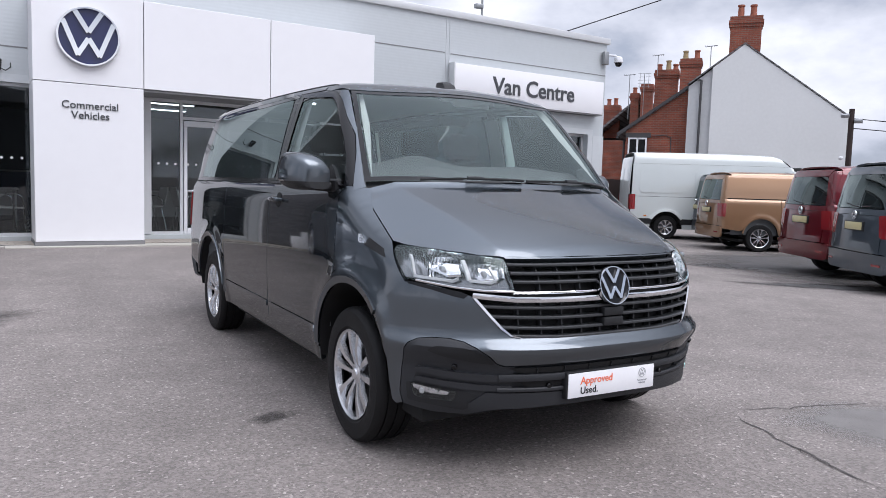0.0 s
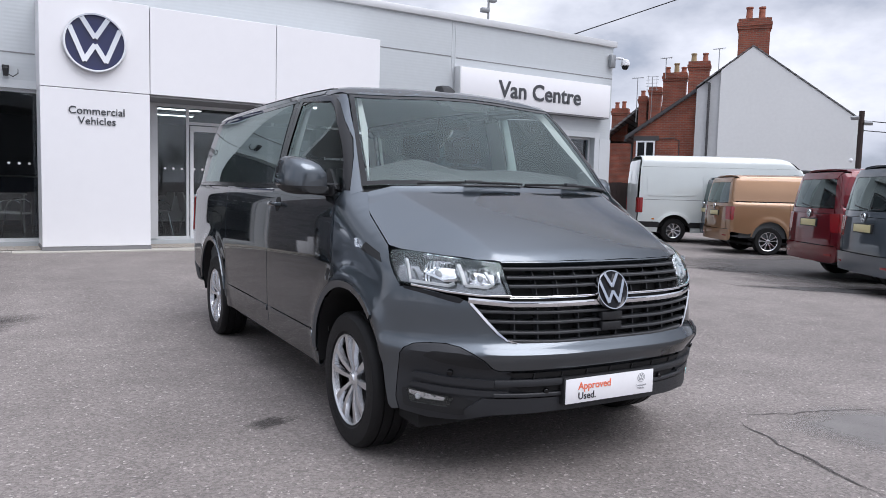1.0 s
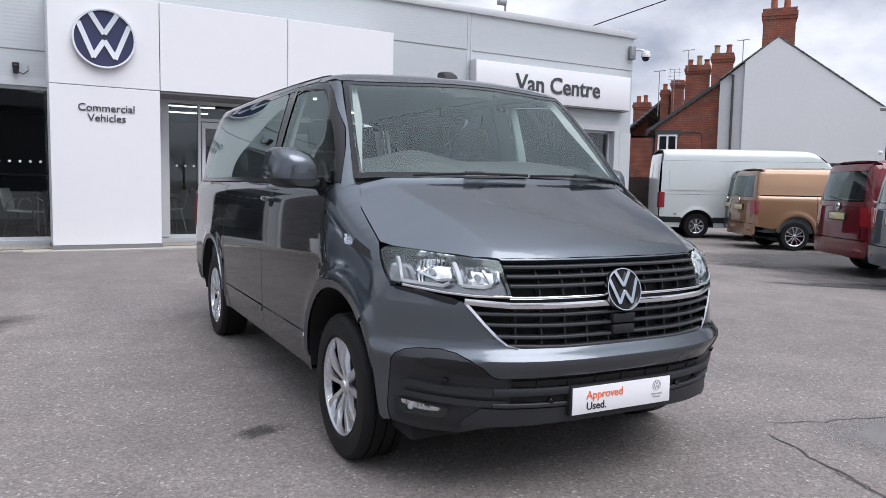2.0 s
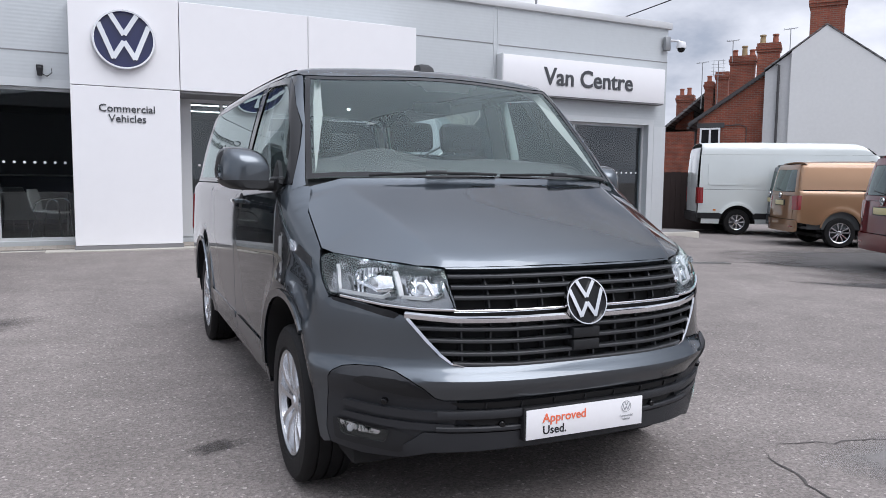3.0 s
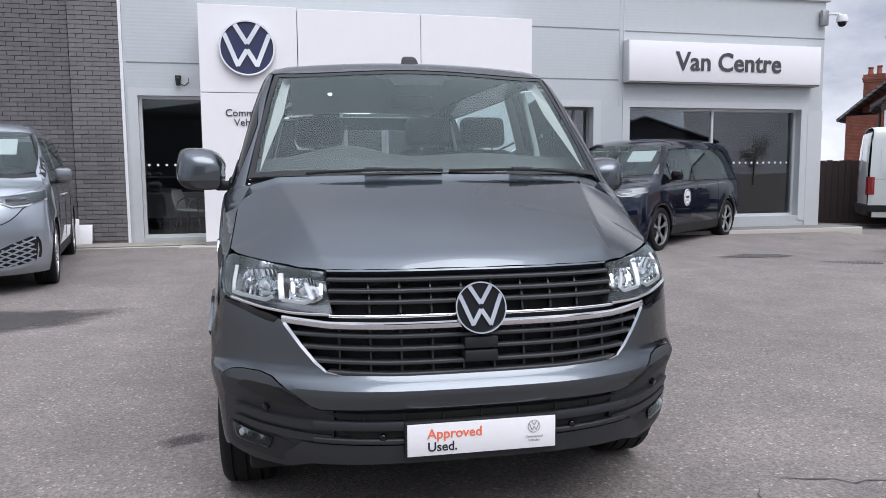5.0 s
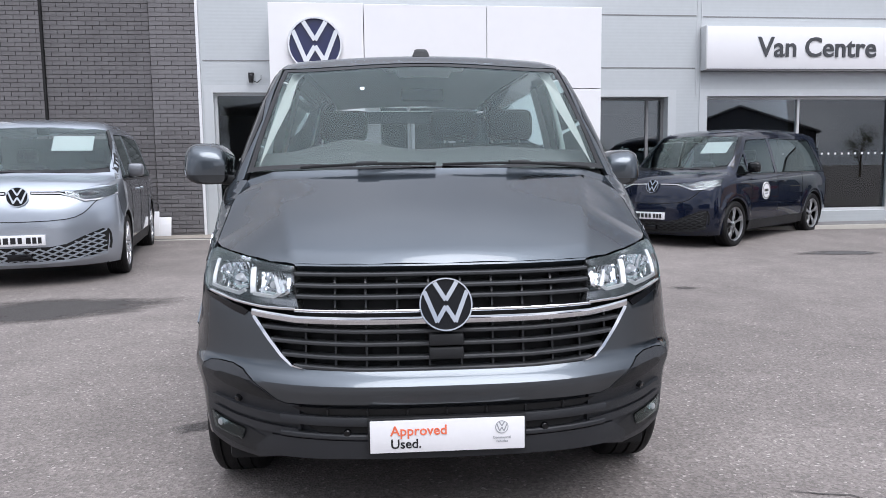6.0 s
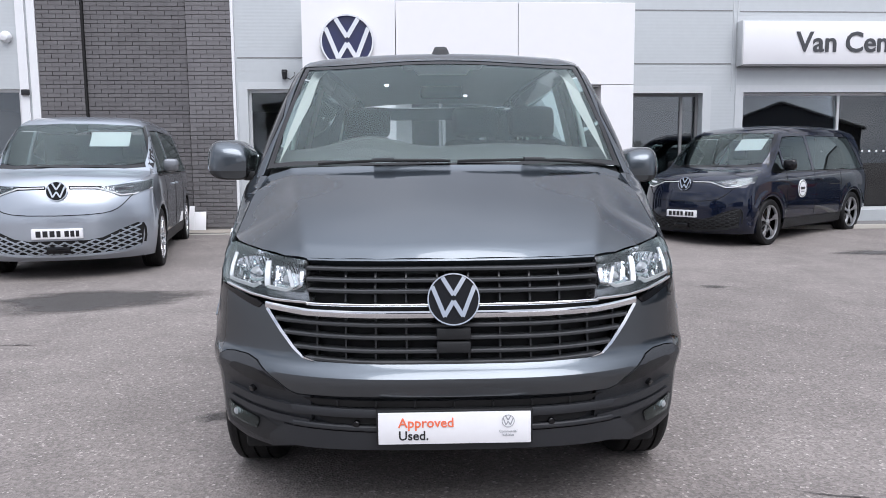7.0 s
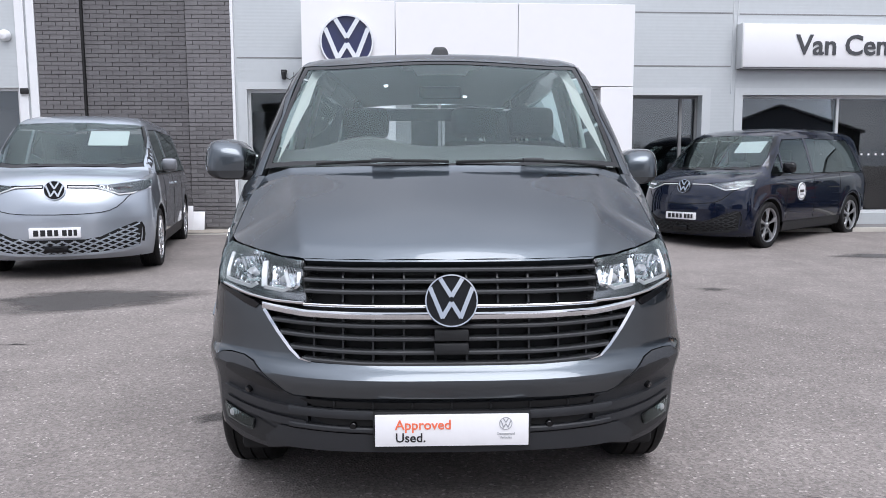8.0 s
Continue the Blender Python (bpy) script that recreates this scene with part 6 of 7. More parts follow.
        for y in (0.95, 4.55):
            mm = pose(sg * 0.87, y, 0.35) if sg < 0 else pose(sg * 0.87, y, 0.35, 0, 0, 180)
            wheel(van, mm, 0.35, 0.235, 0.205, 8, M["alloy"], M["alloy_dark"], twin=False)
    part("roof", skin(H, "top", [(-0.80, 2.1), (0, 1.75), (0.80, 2.1), (0.86, 2.5), (0.87, 5.52), (-0.87, 5.52), (-0.86, 2.5)], 0.1), W, van)
    part("screen", skin(H, "top", [(-0.86, 1.15), (0, 0.85), (0.86, 1.15), (0.78, 2.05), (0, 1.72), (-0.78, 2.05)], 0.1, out=-0.004), M["gloss_black"], van)
    part("bonnet", skin(H, "top", [(-0.85, 0.5), (0, 0.12), (0.85, 0.5), (0.86, 1.12), (0, 0.83), (-0.86, 1.12)], 0.1), W, van)
    part("nose", skin(H, "round", [(-62, 0.30), (-58, 1.05), (58, 1.05), (62, 0.30)], 0.08), W, van)
    for a, b in ((-0.90, -0.006), (0.006, 0.90)):
        d = part("rear_door", skin(H, "back", [(a, 0.62), (a * 0.93 if a < 0 else a, 2.40), (b * 0.93 if b > 0 else b, 2.40), (b, 0.62)], 0.08), W, van)
        part("door_pressing", skin(H, "back", rounded([(a + 0.12, 1.45), (a + 0.14, 2.10), (b - 0.14, 2.10), (b - 0.12, 1.45)], 0.05, 3), 0.08, out=0.008), W, d)
    part("rear_bumper", skin(H, "back", rounded([(-0.98, 0.36), (-0.98, 0.60), (0.98, 0.60), (0.98, 0.36)], 0.03, 3), 0.08, out=0.05, depth=0.08), M["black_plastic"], van)
    part("underbody", box(-0.8, 0.4, 0.30, 0.8, 5.5, 0.42), M["void"], van)
    part("inner_body", box(-0.86, 1.4, 0.43, 0.86, 5.5, 2.2, 0.1), M["void"], van)
    return van


tall = large_van(pose(21.1 + 0.663, 14.28 - 0.447, -0.12, 0, 0, 56))
for o in tall.children_recursive:      # stretched to a long wheelbase to fit the camera's view
    for v in o.data.vertices:
        v.co.y += 0.8 * min(max((v.co.y - 2.4) / 1.2, 0), 1)

# ---- the two rounded electric vans nosed towards the forecourt ----
BUZZ = Hull(
    half=[(0.20, 0.93), (0.35, 0.965), (0.60, 0.985), (0.90, 0.99), (1.06, 0.975), (1.16, 0.945), (1.30, 0.905), (1.55, 0.835), (1.75, 0.765), (1.90, 0.68)],
    nose=[(0.20, 0.14), (0.30, 0.04), (0.45, 0.0), (0.62, 0.0), (0.80, 0.02), (0.95, 0.07), (1.05, 0.12), (1.15, 0.22)], nose_bow=(0.40, 2.7),
    top=[(-0.1, 0.95), (0.05, 1.04), (0.15, 1.10), (0.40, 1.175), (0.56, 1.215), (0.66, 1.27), (0.95, 1.50), (1.20, 1.69), (1.36, 1.795), (1.50, 1.85), (1.8, 1.90), (2.4, 1.925), (3.4, 1.92), (4.2, 1.87), (4.6, 1.80), (4.75, 1.72)],
    top_bow=[(0.0, 0.42), (0.8, 0.40), (1.5, 0.22), (2.0, 0.08), (3.0, 0.0)], crown=[(0, 0.02), (1.0, 0.02), (1.6, 0.06), (4, 0.06)],
    tail=[(0.2, 4.60), (0.4, 4.69), (0.9, 4.71), (1.2, 4.66), (1.8, 4.50), (1.9, 4.45)], tail_bow=(0.14, 2.6),
    taper=((0.13, 1.1, 1.8), (0.03, 3.8, 2.0)), round_off=0.08, axis=1.05, flare=((0.93, 0.365, 0.46, 0.014), (3.918, 0.365, 0.46, 0.014)))


def electric_van(m, body, flank, label, mesh_m, rim_face, rim_dark, twin, disc=False, card=True):
    van = thing("electric_van", m, label, "van", "electric vans on show")
    H = BUZZ
    th = lambda x, z: deg(x, z, H)
    nose = [(x, z) for x, z in ((-0.86, 0.60), (-0.86, 0.90), (-0.55, 0.945), (-0.14, 0.985), (0.14, 0.985), (0.55, 0.945), (0.86, 0.90), (0.86, 0.60), (0.6, 0.585), (0, 0.58), (-0.6, 0.585))]
    part("nose_panel", skin(H, "round", [(-64, 0.548), (-67, 0.98), (-66, 1.10), (-60, 1.13), (-50, 1.125), (-38, 1.09), (-20, 1.06), (20, 1.06), (38, 1.09), (50, 1.125), (60, 1.13), (66, 1.10), (67, 0.98), (64, 0.548)], 0.03, out=-0.003, axis_step=2), body, van)
    part("bonnet_line", strip(nose_line(H, [*[(x, z + 0.055) for x, z in ((-0.77, 0.885), (-0.73, 0.85), (-0.68, 0.79), (-0.62, 0.735), (-0.55, 0.70), (-0.46, 0.68), (-0.3, 0.668), (0, 0.662), (0.3, 0.668), (0.46, 0.68), (0.55, 0.70), (0.62, 0.735), (0.68, 0.79), (0.73, 0.85), (0.77, 0.885))]], 0.0005), 0.007, 0.008), M["void"], van)
    part("lower_bumper", skin(H, "round", [(-70, 0.22), (-70, 0.552), (70, 0.552), (70, 0.22), (40, 0.205), (-40, 0.205)], 0.03, axis_step=2), body, van)
    # near-black sheet on the skin paints the shade in the grille's holes
    grille = part("lower_grille", skin(H, "round", [(th(-0.82, 0.34), 0.33), (th(-0.86, 0.58), 0.585), (th(-0.80, 0.61), 0.615), (th(-0.62, 0.545), 0.545), (th(-0.45, 0.465), 0.465), (th(-0.30, 0.44), 0.44), (th(0.30, 0.44), 0.44), (th(0.45, 0.465), 0.465), (th(0.62, 0.545), 0.545), (th(0.80, 0.61), 0.615), (th(0.86, 0.58), 0.585), (th(0.82, 0.34), 0.33), (th(0.5, 0.28), 0.28), (0, 0.27), (th(-0.5, 0.28), 0.28)], 0.03, out=0.003, depth=0.0, axis_step=2), M["void"], van)
    for k in range(-13, 14):
        for lean in (-1, 1):
            pts = []
            for q in np.linspace(0, 1, 17):
                x, z = k * 0.125 + lean * 0.76 * (q - 0.5), 0.275 + 0.34 * q
                top = float(np.interp(abs(x), [0.30, 0.45, 0.62, 0.80, 0.86], [0.44, 0.465, 0.545, 0.612, 0.59]))
                if abs(x) < 0.84 and 0.27 + 0.05 * (abs(x) / 0.84) ** 2 < z < top:
                    pts.append(H.at("front", x, z, 0.006))
            if len(pts) > 1:
                part("grille_bar", strip(pts, 0.017, 0.012, (0, -1, 0)), mesh_m, grille)
    part("grille_lip", strip(nose_line(H, [(-0.83, 0.338), (-0.66, 0.300), (-0.42, 0.278), (0, 0.266), (0.42, 0.278), (0.66, 0.300), (0.83, 0.338)], 0.006), 0.014, 0.030), mesh_m, grille)
    for sg in (-1, 1):
        # slot drawn as a near-black strip, its shade in the colour
        part("air_slot", strip(nose_line(H, [(sg * 0.845, 0.605), (sg * 0.868, 0.55), (sg * 0.872, 0.46), (sg * 0.858, 0.385)], 0.003), 0.028, 0.012, (0, -1, 0)), M["void"], grille)
    part("radar", box(-0.12, -0.025, 0.30, 0.12, 0.03, 0.375, 0.01), M["gloss_black"], grille)
    part("plate_panel", box(-0.26, -0.03, 0.465, 0.26, 0.02, 0.576, 0.003), M["white_plate"], van, "white number plate with dark bars")
    for k, (x0, x1) in enumerate(((-0.215, -0.165), (-0.145, -0.095), (-0.075, -0.025), (-0.005, 0.035), (0.075, 0.12), (0.135, 0.175), (0.19, 0.225))):
        part("plate_bar", box(x0, -0.033, 0.487, x1, -0.029, 0.554), M["ink_black"], van)
    for sg in (-1, 1):
        s = "right" if sg < 0 else "left"
        hl = [(th(sg * 0.40, 1.010), 1.010), (th(sg * 0.62, 1.035), 1.040), (sg * 58, 1.078), (sg * 64, 1.095), (sg * 58.5, 1.000), (th(sg * 0.77, 0.935), 0.937), (th(sg * 0.64, 0.925), 0.927)]
        lens = part("headlamp", skin(H, "round", hl, 0.02, out=0.014, depth=0.005, axis_step=1.5), M["lens"], van, "slim swept headlamp")
        part("lamp_bowl", skin(H, "round", hl, 0.02, out=0.007, depth=0.0, axis_step=1.5), M["lamp_bed"], lens)
        part("lamp_gap", strip([H.at("round", a, z, 0.004) for a, z in hl + hl[:1]], 0.014, 0.010, (0, -1, 0)), M["void"], lens)
        part("light_line", strip([H.at("round", a, z, 0.012) for a, z in hl[4:] + hl[:1]], 0.016, 0.012, (0, -1, 0)), M["white_plate"], lens)
        part("reflector", strip(nose_line(H, [(sg * 0.58, 0.985), (sg * 0.76, 0.998)], 0.010), 0.01, 0.05), M["reflector"], lens)
        part("light_bar", strip(nose_line(H, [(sg * 0.13, 1.018), (sg * 0.40, 1.012)], 0.006), 0.012, 0.016), M["white_plate"], van)
        part("light_bar_bed", strip(nose_line(H, [(sg * 0.12, 1.018), (sg * 0.45, 1.011)], 0.002), 0.012, 0.045), M["gloss_black"], van)
        # flank panels
        lower = [(0.62, 0.66), (0.50, 0.98), (0.47, H.at("top", 0.848, 0.50).z)] + [(y, H.at("top", float(np.interp(y, [0.50, 0.72, 0.92], [0.84, 0.90, 0.86])) + 0.004, y).z) for y in (0.52, 0.60, 0.68, 0.76, 0.84, 0.91)] + [(1.02, 1.16), (1.06, 1.125), (4.62, 1.125), (4.68, 0.80), (4.62, 0.45), (4.42, 0.42)] + arc(3.918, 0.365, 0.415, 8, 172, 20) + [(3.45, 0.40), (1.40, 0.40)] + arc(0.93, 0.365, 0.415, 6, 120, 16)
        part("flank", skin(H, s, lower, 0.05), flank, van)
        part("sill", skin(H, s, [(1.38, 0.24), (1.38, 0.392), (3.46, 0.392), (3.46, 0.24)], 0.08, out=-0.004), M["black_plastic"], van)
        for y in (1.45, 2.42, 3.42):
            q = [H.at(s, y, z, 0.0008) for z in np.linspace(0.42, 1.12, 12)]
            part("shut_line", tube(q, 0.0035, 4), M["void"], van)
        part("belt_trim", skin(H, s, [(1.0, 1.128), (1.0, 1.150), (4.60, 1.150), (4.62, 1.128)], 0.06, out=0.002), M["gloss_black"], van)
        for name, o, mat in (("quarter_window", [(0.98, 1.16), (1.34, 1.46), (1.38, 1.16)], M["glass"]), ("cab_window", [(1.45, 1.16), (1.43, 1.54), (1.62, 1.70), (2.32, 1.725), (2.36, 1.16)], M["glass"]), ("side_window", [(2.46, 1.16), (2.44, 1.73), (4.05, 1.71), (4.38, 1.16)], M["glass_dark"])):
            w = part(name, skin(H, s, rounded(o, 0.04, 3), 0.07, out=-0.002, depth=0.005), mat, van)
            w.visible_shadow = False
        part("pillar", skin(H, s, [(0.80, 1.155), (0.965, 1.155), (1.34, 1.475), (1.385, 1.475), (1.392, 1.155), (1.445, 1.155), (1.42, 1.55), (1.60, 1.712), (2.33, 1.737), (2.372, 1.155), (2.45, 1.155), (2.43, 1.74), (4.06, 1.722), (4.395, 1.155), (4.58, 1.155), (4.40, 1.78), (2.0, 1.80), (1.55, 1.76), (1.20, 1.50)], 0.05, depth=0.02), body if mesh_m == M["silver_paint"] else body, van)
        part("roof_edge", skin(H, s, [(1.50, 1.77), (2.0, 1.803), (4.40, 1.783), (4.36, 1.84), (1.70, 1.85)], 0.04, depth=0.02), body, van)
        for yc, a1 in ((0.93, 150), (3.918, 175)):
            lip = bmesh.new()
            pts = arc(yc, 0.365, 0.412, 4, a1, 20)
            pp = H.put(s, [a for a, b in pts], [b for a, b in pts], -0.004)
            o, i = [lip.verts.new(v) for v in pp], [lip.verts.new((v[0] - sg * 0.28, v[1], v[2])) for v in pp]
            for k in range(len(o) - 1):
                lip.faces.new((o[k], o[k + 1], i[k + 1], i[k]))
            lip.faces.new(i)
            part("arch_lining", lip, M["void"], van)
        for y in (0.93, 3.918):
            mm = pose(sg * 0.865, y, 0.365) if sg < 0 else pose(sg * 0.865, y, 0.365, 0, 0, 180)
            wheel(van, mm, 0.368, 0.235, 0.265, 5 if not twin else 7, rim_face, rim_dark, twin=twin)
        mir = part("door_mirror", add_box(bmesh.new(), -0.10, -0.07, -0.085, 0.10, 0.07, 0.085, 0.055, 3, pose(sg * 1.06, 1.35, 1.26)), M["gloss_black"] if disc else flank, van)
        a, b = sorted((sg * 0.88, sg * 1.02))
        part("mirror_arm", box(a, 1.33, 1.165, b, 1.40, 1.195, 0.01), M["black_plastic"], mir)
        for y in (2.22, 2.60):
            h = H.at(s, y, 1.00)
            a, b = sorted((h.x - sg * 0.01, h.x + sg * 0.03))
            part("door_handle", box(a, y - 0.09, 0.99, b, y + 0.09, 1.02, 0.01, 2), body, van)
        part("inner_flank", skin(H, s, [(0.8, 0.82), (0.8, 1.05), (4.55, 1.08), (4.55, 0.82), (3.45, 0.80), (3.45, 0.42), (1.40, 0.42), (1.40, 0.82)], 0.12, out=-0.05, depth=0.0), M["void"], van)
        if disc:
            c = H.at(s, 1.95, 0.86, 0.004)
            n = Vector(H.normal(np.array([c]))[0])
            mm = Matrix.Translation(c) @ n.to_track_quat("X", "Z").to_matrix().to_4x4()
            dd = part("door_sticker", lathe([(0.001, 0.002), (0.145, 0.002), (0.148, -0.01)], 32, mm), M["white_plate"], van, "round white door sticker with dark bars")
            part("sticker_ring", lathe([(0.118, 0.003), (0.134, 0.003), (0.134, 0.0005), (0.118, 0.0005)], 32, mm, close=True), M["ink_black"], dd)
            part("sticker_bar", add_box(bmesh.new(), 0.0022, -0.07, -0.015, 0.004, 0.07, 0.03, 0, 2, mm), M["ink_black"], dd)
            part("sticker_bar", add_box(bmesh.new(), 0.0022, -0.06, -0.06, 0.004, 0.06, -0.035, 0, 2, mm), M["ink_grey"], dd)
    part("bonnet", skin(H, "top", [(-0.90, 0.72), (-0.84, 0.50), (-0.60, 0.24), (-0.3, 0.13), (0, 0.10), (0.3, 0.13), (0.60, 0.24), (0.84, 0.50), (0.90, 0.72), (0.86, 0.92), (0.60, 0.74), (0.30, 0.635), (0, 0.60), (-0.30, 0.635), (-0.60, 0.74), (-0.86, 0.92)], 0.05), body, van)
    part("scuttle", skin(H, "top", [(-0.86, 0.93), (-0.60, 0.745), (0, 0.605), (0.60, 0.745), (0.86, 0.93), (0.85, 0.99), (0.60, 0.81), (0, 0.66), (-0.60, 0.81), (-0.85, 0.99)], 0.06, out=-0.006), M["gloss_black"], van)
    ws = part("windscreen", skin(H, "top", [(-0.845, 1.0), (-0.60, 0.815), (-0.3, 0.70), (0, 0.665), (0.3, 0.70), (0.60, 0.815), (0.845, 1.0), (0.72, 1.47), (0.4, 1.37), (0, 1.335), (-0.4, 1.37), (-0.72, 1.47)], 0.07, out=-0.004, depth=0.005), M["glass"], van)
    ws.visible_shadow = False
    for sg in (-1, 1):
        part("screen_pillar", skin(H, "top", [(sg * 0.85, 0.985), (sg * 0.90, 0.95), (sg * 0.90, 1.10), (sg * 0.80, 1.50), (sg * 0.74, 1.56), (sg * 0.725, 1.475)], 0.05, depth=0.03), M["gloss_black"], van)
    part("roof", skin(H, "top", [(-0.75, 1.60), (-0.725, 1.478), (-0.4, 1.378), (0, 1.342), (0.4, 1.378), (0.725, 1.478), (0.75, 1.60), (0.76, 4.2), (0, 4.45), (-0.76, 4.2)], 0.1), body, van)
    part("sensor_pod", box(-0.07, 1.44, 1.70, 0.07, 1.50, 1.79, 0.02), M["black_plastic"], van)
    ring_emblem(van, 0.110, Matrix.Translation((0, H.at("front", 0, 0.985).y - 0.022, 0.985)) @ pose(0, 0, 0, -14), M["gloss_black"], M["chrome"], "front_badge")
    part("tailgate", skin(H, "back", [(-0.82, 0.45), (-0.82, 1.13), (0.82, 1.13), (0.82, 0.45)], 0.1), body, van)
    part("tail_lamp", skin(H, "back", [(-0.84, 0.98), (-0.84, 1.06), (0.84, 1.06), (0.84, 0.98)], 0.1, out=0.01), M["red_lens"], van)
    rg = part("rear_window", skin(H, "back", [(-0.78, 1.14), (-0.66, 1.70), (0.66, 1.70), (0.78, 1.14)], 0.1), M["glass_dark"], van)
    rg.visible_shadow = False
    part("rear_bumper", skin(H, "back", [(-0.88, 0.22), (-0.88, 0.445), (0.88, 0.445), (0.88, 0.22)], 0.1, out=0.01), M["black_plastic"], van)
    part("underbody", box(-0.82, 0.35, 0.20, 0.82, 4.5, 0.30), M["void"], van)
    d = bmesh.new()
    add_box(d, -0.84, 0.86, 0.85, 0.84, 1.50, 1.135, 0.05, 2)
    add_box(d, 0.20, 1.20, 1.10, 0.58, 1.36, 1.22, 0.04, 2)
    part("dashboard", d, M["dash"], van)
    ring = [(0.40 + 0.18 * math.cos(a), 1.55 + 0.06 * math.sin(a), 1.14 + 0.16 * math.sin(a)) for a in np.linspace(0, 2 * math.pi, 25)]
    part("steering_wheel", tube(ring, 0.014, 6), M["black_plastic"], van)
    for x in (-0.42, 0.42):
        st = part("seat", box(x - 0.25, 1.85, 0.5, x + 0.25, 2.35, 0.75, 0.06, 2), M["fabric"], van)
        part("backrest", add_box(bmesh.new(), -0.24, -0.07, 0, 0.24, 0.07, 0.65, 0.06, 2, pose(x, 2.3, 0.7, -12)), M["fabric"], st)
        part("headrest", add_box(bmesh.new(), -0.13, -0.05, 0, 0.13, 0.05, 0.19, 0.04, 2, pose(x, 2.46, 1.36, -10)), M["fabric"], st)
    part("cabin_floor", box(-0.85, 1.2, 0.40, 0.85, 4.4, 0.45), M["dash"], van)
    part("bulkhead", box(-0.80, 2.75, 0.4, 0.80, 2.78, 1.70, 0.02), M["dash"], van)
    if card:
        c = tagged(part("windscreen_card", add_box(bmesh.new(), 0, 0, 0, 0.46, 0.004, 0.30, 0, 2, pose(0.14 if not disc else 0.22, 1.14, 1.50, -52)), M["card"]), "white demonstrator card behind the windscreen", "card")
        c.matrix_world = m
    return van


electric_van(pose(6.65, 12.21, 0.0, 0.6, 0, -52.2), M["night_paint"], M["night_paint"], "midnight blue electric van with a round door sticker", M["black_plastic"], M["alloy_mid"], M["gloss_black"], False, disc=True)
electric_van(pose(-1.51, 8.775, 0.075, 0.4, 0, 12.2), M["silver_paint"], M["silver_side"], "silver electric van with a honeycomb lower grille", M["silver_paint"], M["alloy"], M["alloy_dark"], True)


# ---- beyond the forecourt ----
def brickwork(name, c1, c2, mortar, scale=1.0):
    m = shader(name, c1, 0.85)
    n, l = m.node_tree.nodes, m.node_tree.links
    b, co, br, bu, no, mx = n["Principled BSDF"], n.new("ShaderNodeTexCoord"), n.new("ShaderNodeTexBrick"), n.new("ShaderNodeBump"), n.new("ShaderNodeTexNoise"), n.new("ShaderNodeMix")
    mp = n.new("ShaderNodeMapping")
    mp.inputs["Rotation"].default_value = (radians(90), 0, 0)
    br.inputs["Scale"].default_value = 1.0
    br.inputs["Brick Width"].default_value, br.inputs["Row Height"].default_value, br.inputs["Mortar Size"].default_value = 0.225 * scale, 0.075 * scale, 0.010 * scale
    br.inputs["Color1"].default_value, br.inputs["Color2"].default_value, br.inputs["Mortar"].default_value = (*c1, 1), (*c2, 1), (*mortar, 1)
    no.inputs["Scale"].default_value, no.inputs["Detail"].default_value = 1.4, 6
    mx.data_type, mx.blend_type = "RGBA", "MULTIPLY"
    mx.inputs["Factor"].default_value = 0.7
    rp = n.new("ShaderNodeMapRange")
    rp.inputs["From Min"].default_value, rp.inputs["From Max"].default_value, rp.inputs["To Min"].default_value, rp.inputs["To Max"].default_value = 0.3, 0.7, 0.55, 1.25
    l.new(co.outputs["Object"], mp.inputs["Vector"])
    l.new(mp.outputs["Vector"], br.inputs["Vector"])
    l.new(co.outputs["Object"], no.inputs["Vector"])
    l.new(no.outputs["Fac"], rp.inputs["Value"])
    l.new(br.outputs["Color"], mx.inputs["A"])
    l.new(rp.outputs["Result"], mx.inputs["B"])
    l.new(mx.outputs["Result"], b.inputs["Base Color"])
    bu.inputs["Strength"].default_value, bu.inputs["Distance"].default_value, bu.invert = 0.6, 0.008, True
    l.new(br.outputs["Fac"], bu.inputs["Height"])
    l.new(bu.outputs["Normal"], b.inputs["Normal"])
    return m


M["red_brick"] = brickwork("weathered_red_brick", (0.27, 0.072, 0.038), (0.20, 0.05, 0.03), (0.20, 0.13, 0.10))
M["render"] = shader("off_white_render", (0.69, 0.70, 0.70), 0.9, grain=0.04, scale=0.5, fine=8, bump=0.06, bump_scale=40)
M["render_grey"] = shader("sills_and_shaded_render", (0.50, 0.51, 0.52), 0.9, grain=0.07, scale=0.6, fine=8, bump=0.15, bump_scale=40)
M["slates"] = brickwork("grey_roof_slates", (0.19, 0.19, 0.195), (0.15, 0.15, 0.155), (0.07, 0.07, 0.07), 2.5)
M["clay"] = shader("clay_pot", (0.26, 0.085, 0.05), 0.8, grain=0.2, scale=5, fine=40)
M["buff_clay"] = shader("buff_clay_pot", (0.30, 0.22, 0.12), 0.8, grain=0.2, scale=5, fine=40)
M["dark_timber"] = shader("dark_stained_timber", (0.030, 0.018, 0.016), 0.8, grain=0.25, scale=2, fine=60, bump=0.2, bump_scale=60)
M["lead"] = shader("dark_verge", (0.055, 0.055, 0.058), 0.7, grain=0.15)
M["steel"] = shader("galvanised_steel", (0.32, 0.33, 0.34), 0.4, 0.8, grain=0.1)
HOUSE = pose(26.24, 20.90, 0, 0, 0, -51.85)


